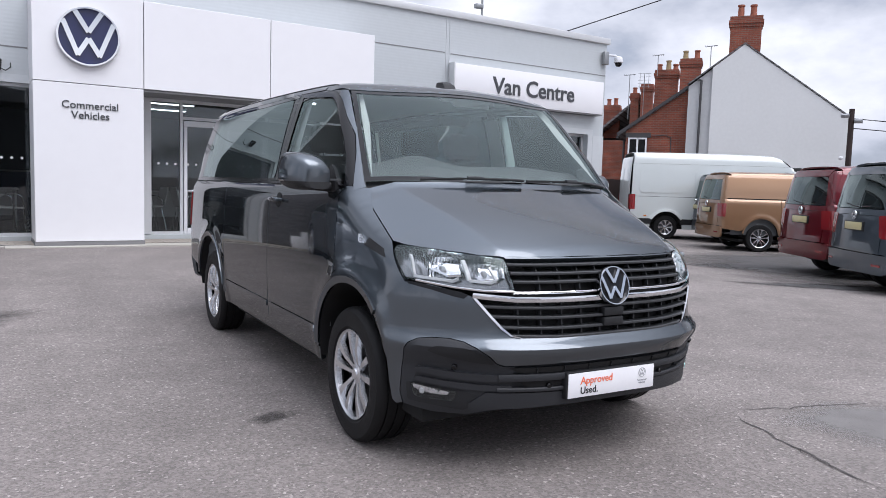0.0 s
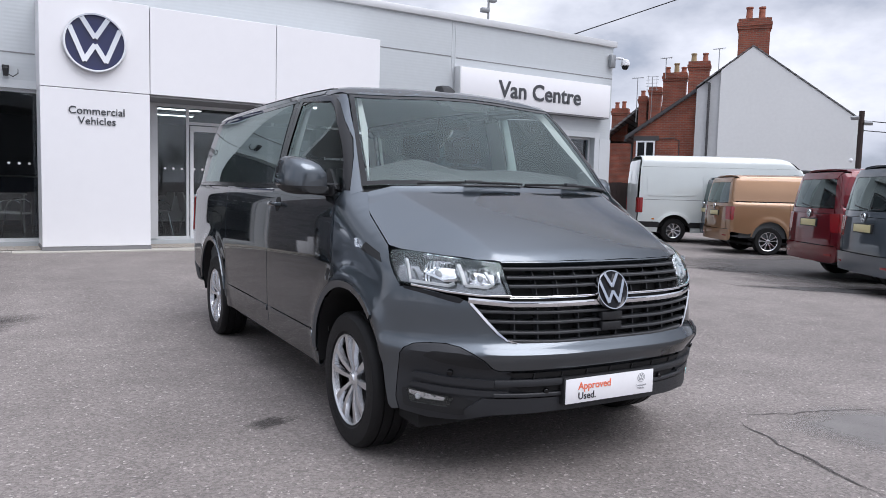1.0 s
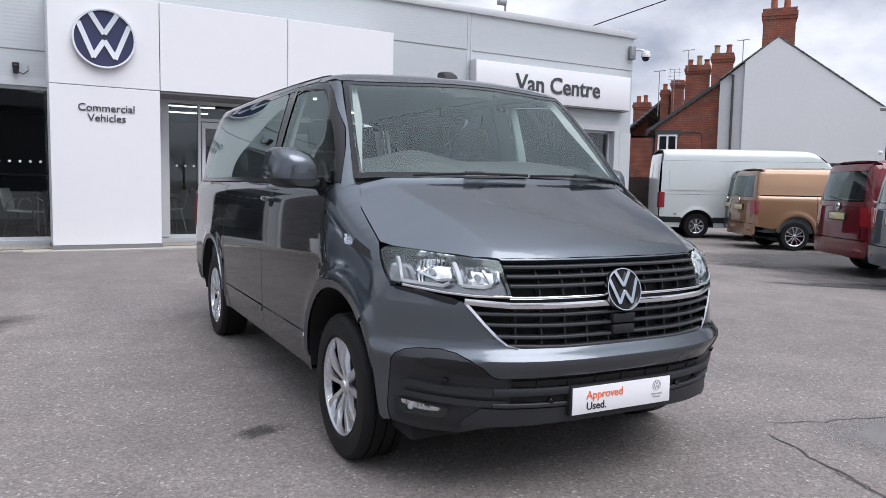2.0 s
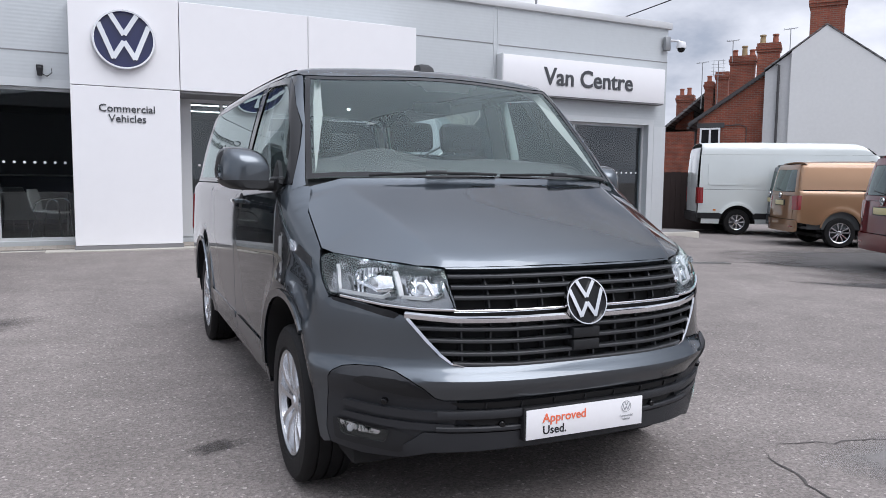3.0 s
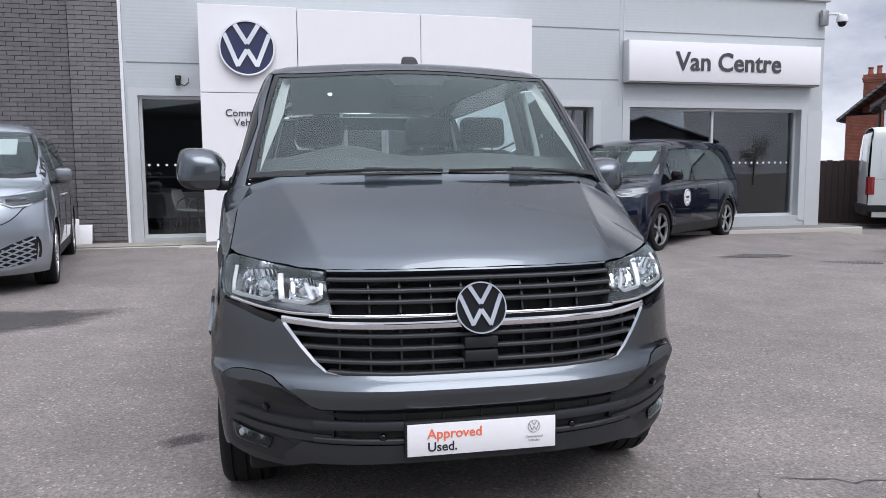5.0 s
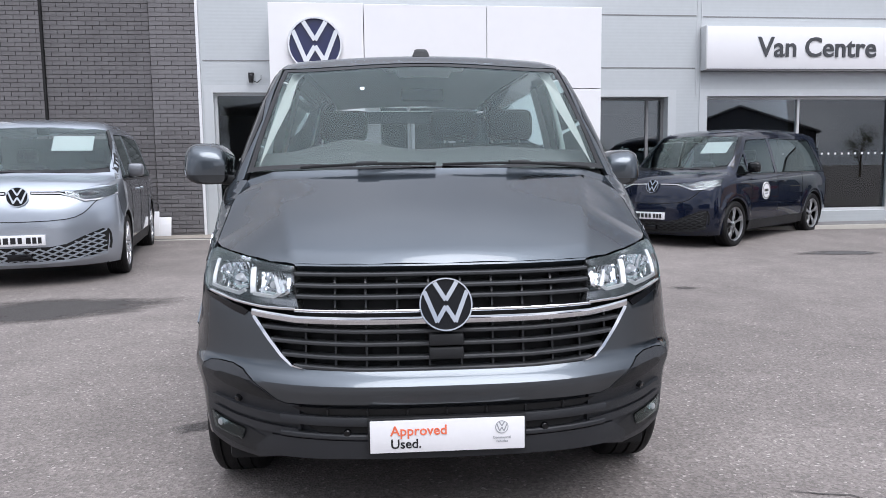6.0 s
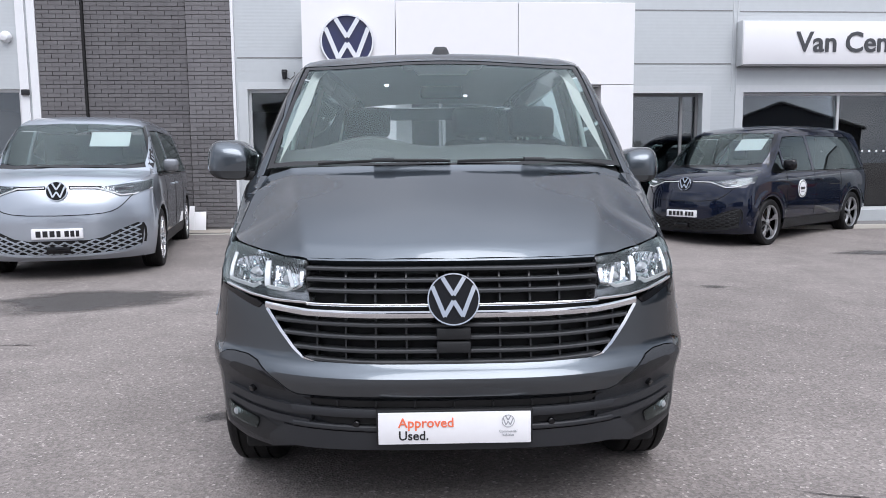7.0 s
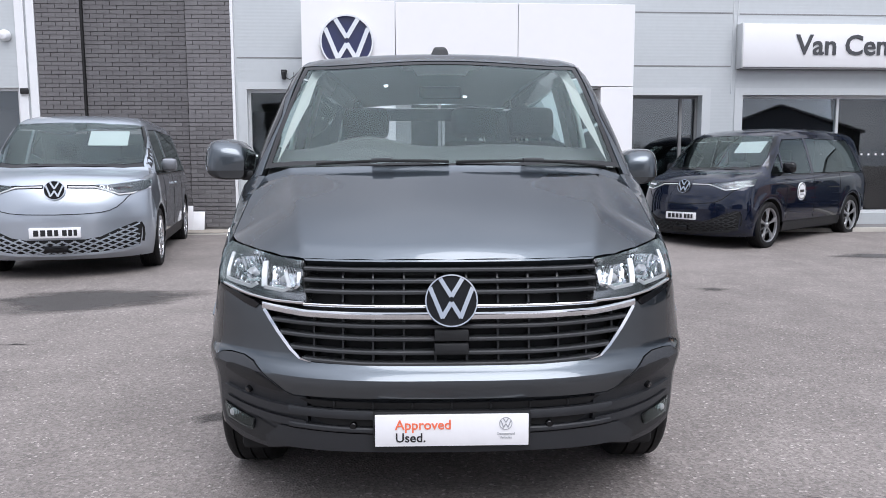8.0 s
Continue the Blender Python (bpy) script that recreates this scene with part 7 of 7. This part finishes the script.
def chimney(parent, x0, x1, y, z0, z1, pots, mat=None, deep=0.6):
    s = part("chimney_shaft", box(x0 + 0.07, y, z0, x1 - 0.07, y + deep, z1 - 0.42), M["red_brick"], parent)
    for k, (o, a, b) in enumerate(((0.03, 0.42, 0.30), (0.0, 0.30, 0.16), (0.04, 0.16, 0.0))):
        part("corbel", box(x0 + o, y - 0.07 + o, z1 - a, x1 - o, y + deep + 0.07 - o, z1 - b), M["red_brick"], s)
    for k, (px, h, m_) in enumerate(pots):
        part("chimney_pot", lathe([(0.12, 0.0), (0.15, 0.03), (0.13, 0.08), (0.115, h - 0.08), (0.145, h - 0.06), (0.14, h), (0.09, h), (0.09, h - 0.1)], 16, pose(px, y + deep / 2, z1, 0, -90, 0)), m_, s)
    return s


def sash(parent, x0, x1, z0, z1, y):
    w = part("window", box(x0, y - 0.04, z0, x1, y + 0.02, z1), M["gloss_black"], parent)
    for a, b, c, d in ((x0, x0 + 0.07, z0, z1), (x1 - 0.07, x1, z0, z1), ((x0 + x1) / 2 - 0.04, (x0 + x1) / 2 + 0.04, z0, z1), (x0 + 0.07, x1 - 0.07, z1 - 0.07, z1), (x0 + 0.07, x1 - 0.07, z0, z0 + 0.07)):
        part("window_frame", box(a, y - 0.075, c, b, y - 0.041, d), M["white_trim"], w)
    part("lintel", box(x0 - 0.12, y - 0.05, z1 + 0.01, x1 + 0.15, y + 0.02, z1 + 0.20), M["lead"], w)
    part("sill", box(x0 - 0.08, y - 0.10, z0 - 0.09, x1 + 0.08, y + 0.02, z0 - 0.005), M["render_grey"], w)
    return w


# end house: rendered gable, slate roof running away, tall stack on the gable
h1 = thing("end_house", HOUSE, "end-of-terrace house with an off-white rendered gable", "house")
part("gable_wall", prism([(-1.37, -0.3), (-1.37, 6.46), (-0.19, 7.36), (3.75, 4.39), (3.75, -0.3)], 0.0, 0.35), M["render"], h1)
# greyer render than the gable's: the set-back wall's shade in its colour
part("set_back_wall", prism([(-2.30, -0.3), (-2.30, 5.72), (-1.375, 6.44), (-1.375, -0.3)], 0.12, 0.5), M["render_grey"], h1)
part("body", box(-1.3, 0.36, -0.3, 3.7, 9.0, 4.3), M["red_brick"], h1)
for x0, z0, x1, z1, y0 in ((-0.19, 7.38, 3.95, 4.26, -0.03), (-0.19, 7.38, -2.32, 5.78, -0.02)):
    d = math.hypot(x1 - x0, z1 - z0)
    nx, nz = abs(z1 - z0) / d * math.copysign(1, x1 - x0), abs(x1 - x0) / d
    part("roof_slope", prism([(x0, z0), (x1, z1), (x1 + nx * 0.05, z1 + nz * 0.05), (x0, z0 + 0.06)], y0, 9.2), M["slates"], h1)
chimney(h1, -0.86, 0.47, 0.02, 6.6, 8.50, ((-0.42, 0.52, M["clay"]), (0.06, 0.50, M["clay"])), deep=0.75)
part("downpipe", tube([(-1.80, 0.04, 0), (-1.80, 0.04, 5.95), (-1.95, 0.04, 6.0)], 0.05, 8), M["lead"], h1)

# brick rear wing with a long falling roof, window and pipes
h2 = thing("brick_wing", HOUSE @ pose(0, 0.6, 0), "red brick house wing with a falling slate roof", "house")
part("side_wall", prism([(-4.87, -0.3), (-4.87, 3.98), (-2.15, 5.86), (-2.15, -0.3)], 0.0, 0.30), M["red_brick"], h2)
part("rear_wall", box(-4.87, 0.31, -0.3, -4.6, 14.0, 3.70), M["red_brick"], h2)
part("roof_slope", prism([(-5.20, 3.66), (-2.05, 5.86), (-0.6, 7.0), (-0.6, 7.12), (-2.05, 5.99), (-5.24, 3.80)], -0.12, 14.0), M["slates"], h2)
part("verge", prism([(-5.22, 3.68), (-2.05, 5.89), (-2.05, 6.02), (-5.26, 3.80)], -0.16, -0.121), M["lead"], h2)
sash(h2, -4.76, -3.95, 2.45, 3.60, 0.0)
part("cable", tube([(-3.92, -0.03, 3.66), (-3.2, -0.03, 3.72), (-2.95, -0.03, 3.60), (-2.93, -0.03, 2.2)], 0.018, 6), M["lead"], h2)
part("gutter", tube([(-5.24, -0.1, 3.62), (-5.24, 14.0, 3.62)], 0.06, 8), M["lead"], h2)
for y in (0.4, 1.6, 3.0, 5.0):
    part("downpipe", tube([(-5.0, y, 0), (-5.0, y, 3.55)], 0.05, 8), M["lead"], h2)
for y in (2.2, 4.2):
    part("window", box(-4.90, y, 1.9, -4.86, y + 0.6, 3.2), M["white_trim"], h2)
chimney(h2, -3.22, -2.12, 5.4, 5.4, 7.88, ((-2.95, 0.42, M["buff_clay"]), (-2.40, 0.42, M["clay"])))
chimney(h2, -4.55, -3.28, 6.6, 4.6, 7.55, ((-4.30, 0.32, M["clay"]), (-3.86, 0.5, M["buff_clay"]), (-3.50, 0.3, M["clay"])))
chimney(h2, -5.85, -5.05, 11.4, 4.2, 7.50, ())
chimney(h2, -6.50, -5.90, 11.9, 4.0, 7.05, ((-6.22, 0.35, M["clay"]),), deep=0.5)

h3 = thing("far_terrace", HOUSE @ pose(-4.6, 13.0, 0), "far brick terrace with a grey slate roof", "house")
part("wall", box(-4.2, 0, -0.3, 0, 14, 4.3), M["red_brick"], h3)
part("roof_slope", prism([(-4.6, 4.0), (-1.2, 6.9), (-1.2, 7.05), (-4.65, 4.12)], -0.2, 14.0), M["slates"], h3)
part("roof_slope", prism([(-1.2, 6.9), (2.2, 4.0), (2.2, 4.15), (-1.2, 7.05)], -0.2, 14.0), M["slates"], h3)
chimney(h3, -3.75, -2.65, 1.2, 4.5, 6.55, ((-3.42, 0.4, M["clay"]), (-3.0, 0.45, M["clay"])))

# television aerials on the stacks
def aerial(x, y, z0, z1, style):
    a = thing("television_aerial", HOUSE @ pose(x, y, 0), "thin metal television aerial on a roof mast", "aerial", "roof aerials")
    part("mast", tube([(0, 0, z0), (0, 0, z1)], 0.022, 6), M["steel"], a)
    if style == "yagi":
        part("boom", tube([(-0.30, 0, z1 - 0.03), (0.30, 0, z1 + 0.03)], 0.015, 6), M["steel"], a)
        for k in range(6):
            part("element", tube([(-0.26 + k * 0.1, -0.18, z1), (-0.26 + k * 0.1, 0.18, z1)], 0.009, 5), M["steel"], a)
    else:
        for k in range(5):
            part("element", tube([(-0.32, 0, z1 - k * 0.17), (0.32, 0, z1 - k * 0.17)], 0.010, 5), M["steel"], a)
        part("element", tube([(-0.22, 0, z1 - 0.75), (-0.22, 0, z1 + 0.05)], 0.010, 5), M["steel"], a)
        part("element", tube([(0.22, 0, z1 - 0.75), (0.22, 0, z1 + 0.05)], 0.010, 5), M["steel"], a)


aerial(-5.75, 7.0, 5.0, 7.30, "yagi")
aerial(-5.0, 7.0, 5.2, 7.35, "grid")
aerial(-4.35, 6.9, 7.2, 8.25, "yagi")
aerial(-1.75, 5.8, 6.2, 8.40, "yagi")

# street pole with lamps beside the gable
pl = thing("utility_pole", HOUSE @ pose(3.62, -2.0, 0), "dark timber utility pole with floodlights", "pole")
part("mast", tube([(0, 0, -0.3), (0, 0, 4.50)], 0.11, 12, 0.095), M["dark_timber"], pl)
for z in (4.05, 4.25):
    part("floodlight", add_box(bmesh.new(), -0.14, -0.1, -0.06, 0.14, 0.1, 0.06, 0.02, 2, pose(0.22 if z < 4.2 else -0.22, -0.05, z, 20)), M["steel"], pl)
part("globe", lathe([(0.01, -0.08), (0.06, -0.05), (0.08, 0), (0.06, 0.05), (0.01, 0.08)], 14, pose(-0.26, -0.1, 2.70)), M["white_trim"], pl)
wire = thing("overhead_wires", pose(0, 0, 0), "thin dark overhead service wires", "wire")
a, b = HOUSE @ Vector((3.62, -2.0, 4.15)), HOUSE @ Vector((16, 4.0, 5.0))
for k in (0, 0.35):
    part("wire", tube([a.lerp(b, t) - Vector((0, 0, k + 0.5 * math.sin(math.pi * t))) for t in np.linspace(0, 1, 9)], 0.018, 5), M["ink_black"], wire)

# dark fence between showroom and houses
fence = thing("boundary_fence", HOUSE @ pose(-6.2, -9.0, 0, 0, 0, 8), "dark stained close-board fence", "fence")
for k in range(26):
    part("board", box(k * 0.16, 0, -0.3, k * 0.16 + 0.15, 0.03 + 0.008 * (k % 2), 1.62 + 0.01 * (k % 3)), M["dark_timber"], fence)
part("backing", box(0.0, 0.039, -0.3, 4.15, 0.044, 1.60), M["dark_timber"], fence)
for z in (0.3, 1.2):
    part("rail", box(0, 0.045, z, 4.15, 0.10, z + 0.09), M["dark_timber"], fence)


# ---- small fixtures of the showroom ----
def dome_camera(m):
    c = thing("security_camera", m, "white dome security camera on a wall bracket", "camera")
    part("bracket", box(-0.06, -0.02, -0.16, 0.06, 0.05, 0.16, 0.01), M["steel"], c)
    part("arm", tube([(0, 0, 0.0), (0.12, -0.08, 0.06), (0.26, -0.16, 0.05), (0.32, -0.20, 0.0)], 0.028, 8), M["white_trim"], c)
    part("dome", lathe([(0.03, 0.04), (0.09, 0.02), (0.115, -0.05), (0.11, -0.12)], 20, pose(0.32, -0.20, 0.0, 0, -90, 0)), M["white_trim"], c)
    part("bubble", lathe([(0.09, 0), (0.085, -0.05), (0.05, -0.09), (0.005, -0.10)], 20, pose(0.32, -0.20, -0.12, 0, -90, 0)), M["gloss_black"], c)


dome_camera(BUILD @ pose(13.16, 0.1, 4.60, 0, 0, 0))
bell = thing("alarm_box", BUILD @ pose(13.12, -0.02, 4.55), "grey alarm box on the corner", "alarm")
part("case", box(-0.14, -0.10, -0.16, 0.02, 0.0, 0.16, 0.02, 2), M["steel"], bell)
cam_s = thing("bullet_camera", BUILD @ pose(0.04, -0.02, 2.98), "small dark camera with a looped cable", "camera")
part("body", lathe([(0.03, 0.0), (0.05, 0.02), (0.035, 0.14)], 14, pose(0, -0.06, 0.04, 0, 90, 0)), M["ink_black"], cam_s)
part("foot", box(-0.05, -0.06, 0.03, 0.05, 0.0, 0.075, 0.01), M["ink_black"], cam_s)
part("cable", tube([(0.02, -0.04, -0.06), (0.10, -0.03, -0.10), (0.17, -0.02, -0.04), (0.17, -0.01, 0.03)], 0.008, 6), M["ink_black"], cam_s)
bulk = thing("wall_light", BUILD @ pose(-4.78, -0.0, 3.62), "small white bulkhead wall light", "light")
part("case", lathe([(0.10, 0), (0.10, 0.04), (0.07, 0.10), (0.01, 0.12)], 16, pose(0, 0, 0, 0, 0, -90)), M["white_trim"], bulk)
entry = thing("entry_sensor", BUILD @ pose(-4.50, -0.022, 2.66), "small black door sensor", "sensor")
part("case", box(-0.07, -0.05, -0.05, 0.07, 0.0, 0.05, 0.015, 2), M["ink_black"], entry)
mast = thing("roof_mast", BUILD @ pose(11.4, 3.0, TOP - 0.25), "thin roof mast with small camera heads", "mast")
part("mast", tube([(0, 0, 0), (0, 0, 2.3)], 0.03, 8), M["steel"], mast)
for z, dx in ((1.45, -0.14), (1.75, 0.14), (2.0, -0.12)):
    part("head", box(min(0, dx * 1.6), -0.08, z - 0.05, max(0, dx * 1.6), 0.08, z + 0.07, 0.02, 2), M["steel"], mast)
wire2 = thing("service_wire", BUILD @ pose(0, 0, 0), "thin dark wire rising from the showroom roof", "wire")
part("wire", tube([(12.0, 1.2, 5.05), (15.5, -2.0, 6.6), (19, -5.2, 8.2)], 0.014, 5), M["ink_black"], wire2)

# white boards leaning on the brickwork
for x, w, h, d, a in ((-1.76, 0.22, 0.44, 0.012, -9), (-1.60, 0.30, 0.34, 0.012, -14)):
    b = thing("leaning_board", BUILD @ pose(x, -0.16, 0.18, a), "plain white board leaning against the brickwork", "board", "boards against the brick wall")
    part("sheet", box(-w / 2, 0, 0, w / 2, d, h, 0.004), M["white_panel"], b)


# furniture behind the glass
def visitor_chair(m):
    c = thing("visitor_chair", m, "pale moulded chair with chrome tube legs", "chair", "showroom chairs")
    part("seat", add_box(bmesh.new(), -0.23, -0.23, 0, 0.23, 0.22, 0.025, 0.012, 2, pose(0, 0, 0.43, 4)), M["desk_wood"], c)
    back = prism([(-0.17, 0), (0.17, 0), (0.215, 0.10), (0.215, 0.30), (0.18, 0.40), (-0.18, 0.40), (-0.215, 0.30), (-0.215, 0.10)], -0.012, 0.012)
    bmesh.ops.transform(back, matrix=pose(0, 0.235, 0.44, -12), verts=back.verts)
    part("backrest", back, M["desk_wood"], c)
    for sx in (-1, 1):
        part("leg_frame", tube([(sx * 0.25, -0.24, 0), (sx * 0.25, -0.21, 0.44), (sx * 0.25, -0.19, 0.62), (sx * 0.25, -0.12, 0.67), (sx * 0.25, 0.06, 0.67), (sx * 0.25, 0.17, 0.60), (sx * 0.245, 0.21, 0.46)], 0.013, 8), M["chrome"], c)
        part("back_leg", tube([(sx * 0.20, 0.18, 0.43), (sx * 0.24, 0.26, 0.0)], 0.011, 8), M["chrome"], c)


def desk(m):
    d = thing("desk", m, "pale laminate desk in the showroom", "desk", "showroom desks")
    part("top", box(-0.8, -0.4, 0.71, 0.8, 0.4, 0.74, 0.006), M["desk_wood"], d)
    for x in (-0.76, 0.73):
        part("side", box(x, -0.36, 0, x + 0.03, 0.36, 0.708), M["desk_wood"], d)
    part("modesty_panel", box(-0.72, 0.30, 0.2, 0.72, 0.32, 0.70), M["desk_wood"], d)


for u, v, a in ((0.12, 0.80, 70), (-0.5, 3.6, 160), (2.55, 1.5, -80), (3.35, 1.6, 95), (4.3, 2.6, 180)):
    visitor_chair(BUILD @ pose(u, v, 0.245, 0, 0, a))
for u, v, a in ((-0.4, 2.7, 0), (2.95, 2.2, 0), (4.4, 3.4, 10)):
    desk(BUILD @ pose(u, v, 0.245, 0, 0, a))
M["tube_light"] = shader("lit_tube_diffuser", (0.95, 0.95, 0.92), 0.4, emit=4.0)


def ceiling_light(m):
    c = thing("ceiling_light", m, "slim lit strip light under the showroom ceiling", "light", "showroom strip lights")
    part("housing", box(-0.75, -0.07, -0.05, 0.75, 0.07, 0.0, 0.008), M["white_trim"], c)
    part("diffuser", box(-0.73, -0.055, -0.068, 0.73, 0.055, -0.052, 0.004), M["tube_light"], c)


for u, v in ((3.2, 3.6), (3.4, 5.2), (5.2, 3.0)):
    ceiling_light(BUILD @ pose(u, v, 2.948))
cab = thing("reception_counter", BUILD @ pose(0.2, 5.2, 0.245), "dark blue reception counter", "counter")
part("body", box(-1.4, -0.3, 0, 1.4, 0.3, 1.05, 0.02), M["navy"], cab)
part("worktop", box(-1.45, -0.35, 1.052, 1.45, 0.35, 1.09, 0.01), M["desk_wood"], cab)

# ---- what stands behind the camera and shows in glass and paint ----
shed = thing("warehouse", pose(37, -31, 0, 0, 0, 30), "dark gabled warehouse across the road", "building")
part("wall", prism([(-6, 0), (-6, 4.0), (0, 6.3), (6, 4.0), (6, 0)], -9, 0), M["lead"], shed)
for s in (-1, 1):
    part("roof", prism([(s * 6.3, 3.95), (0, 6.35), (0, 6.5), (s * 6.4, 4.1)], -9.3, 0.3), M["soffit"], shed)
# unseen block, added so that the left showroom window reflects something dark
reflection_block = thing("warehouse", pose(-14, -46, 0, 0, 0, -4), "unseen long dark block added to darken the window reflections", "building")
part("wall", box(6.5, -10, 0, 27, 0, 7.4), M["lead"], reflection_block)
part("roof", prism([(6.0, 7.4), (16.5, 9.0), (27.5, 7.4)], -10.3, 0.3), M["soffit"], reflection_block)
M["leaf"] = shader("hedge_leaf", (0.075, 0.085, 0.035), 0.8, grain=0.3, scale=2, fine=20)
M["bark"] = shader("tree_bark", (0.09, 0.07, 0.05), 0.9, grain=0.3, scale=3, fine=30, bump=0.4, bump_scale=30)


def tree(x, y, h, seed):
    rnd = random.Random(seed)
    t = thing("tree", pose(x, y, 0), "bare-branched spring tree with thin foliage", "tree", "trees along the road")
    bm = bmesh.new()
    add_tube(bm, [(0, 0, -0.2), (0.05, 0, h * 0.3), (0.1, 0.05, h * 0.62)], 0.16 * h / 8, 8, 0.06)
    tips = []
    for k in range(16):
        z0, a = h * rnd.uniform(0.22, 0.6), rnd.uniform(0, 6.28)
        r = h * rnd.uniform(0.16, 0.34)
        e = Vector((math.cos(a) * r, math.sin(a) * r, z0 + h * rnd.uniform(0.14, 0.36)))
        add_tube(bm, [(0.05, 0.02, z0), (e.x * 0.5, e.y * 0.5, (z0 + e.z) / 2 - 0.1), e], 0.05 * h / 8, 5, 0.012)
        tips.append(e)
    part("trunk", bm, M["bark"], t)
    cr = bmesh.new()
    for e in tips:
        for k in range(60):
            p = e + Vector((rnd.gauss(0, 1), rnd.gauss(0, 1), rnd.gauss(0, 0.8))) * h * 0.075
            q = Euler((rnd.uniform(0, 6), rnd.uniform(0, 6), rnd.uniform(0, 6))).to_matrix()
            s = rnd.uniform(0.06, 0.13)
            cr.faces.new([cr.verts.new(p + q @ Vector(c) * s) for c in ((-1, 0, 0), (0, -0.5, 0.1), (1, 0, 0), (0, 0.5, 0.1))])
    part("crown", cr, M["leaf"], t, smooth=False)


rnd = random.Random(4)
for k, (x, y, h) in enumerate(((-9, -46, 9.5), (-6.5, -50, 7.5), (-13, -44, 8.0), (21, -50, 6.5), (26, -47, 6.0))):
    tree(x, y, h, 40 + k)
for k in range(22):
    a = radians(185 + 170 * (k + rnd.uniform(0.1, 0.9)) / 22)
    r = rnd.uniform(62, 85)
    tree(5 + r * math.cos(a), r * math.sin(a), rnd.uniform(4.5, 7.5), k)


# ---- pieces of walls and paving ----
def course_bricks(wall, name, mat, u0, u1, v, z0, z1, lng, high, joint, proud, limit, stagger=0.5):
    """Lays bricks on a wall face as shared-mesh pieces, past the limit joined into one."""
    full = mesh_from(name, box(0, 0, 0, lng - joint, proud, high - joint, 0.003, 1), mat)
    rest, count = bmesh.new(), 0
    z, k = z0, 0
    while z + high <= z1 + 1e-6:
        u = u0 - (lng * stagger if k % 2 else 0)
        while u < u1 - 0.02:
            a, b = max(u, u0), min(u + lng - joint, u1)
            if b - a > 0.03:
                dv = random.uniform(-0.002, 0.002)
                if count < limit and abs((b - a) - (lng - joint)) < 1e-6:
                    o = new(name, full)
                    o.parent = wall
                    o.location = (a, v - proud + dv, z)
                    count += 1
                else:
                    add_box(rest, a, v - proud + dv, z, b, v + 0.002, z + high - joint)
            u += lng
        z += high
        k += 1
    ob = part(name + "_rest", rest, mat, wall, smooth=False)
    ob["kind"] = "stuff"


wb = [o for o in scene.objects if o.name == "wall_brick"][0]
course_bricks(wb, "brick", M["slate_brick"], -3.455, -1.695, 0.058, 0.22, 4.9, 0.235, 0.076, 0.010, 0.02, 180)
course_bricks(wb, "brick", M["slate_brick"], -4.255, -3.495, -0.0, 0.22, 4.9, 0.235, 0.076, 0.010, 0.02, 60)
course_bricks(wb, "brick", M["slate_brick"], -1.675, -0.897, -0.0, 0.22, 4.9, 0.235, 0.076, 0.010, 0.02, 60)
part("movement_joint", box(-3.490, -0.012, 0.2, -3.459, 0.05, 5.4), M["void"], wb)
for u0, u1 in ((-4.255, -3.495), (-1.675, -0.897)):
    part("pier", box(u0 + 0.004, 0.0, -0.1, u1 - 0.004, 0.058, 5.5), M["mortar"], wb)
slab = mesh_from("paving_block", box(0, 0, 0, 0.19, 0.09, 0.012, 0.003, 1), M["paving"])
for i in range(70):
    for j in range(4):
        o = new("paving_block", slab)
        o.parent = paving
        o.location = (-4.6 + i * 0.2 - (0.1 if j % 2 else 0), -0.69 + j * 0.17 + 0.01, 0.166)
        o.scale = (1, 1.75, 1)
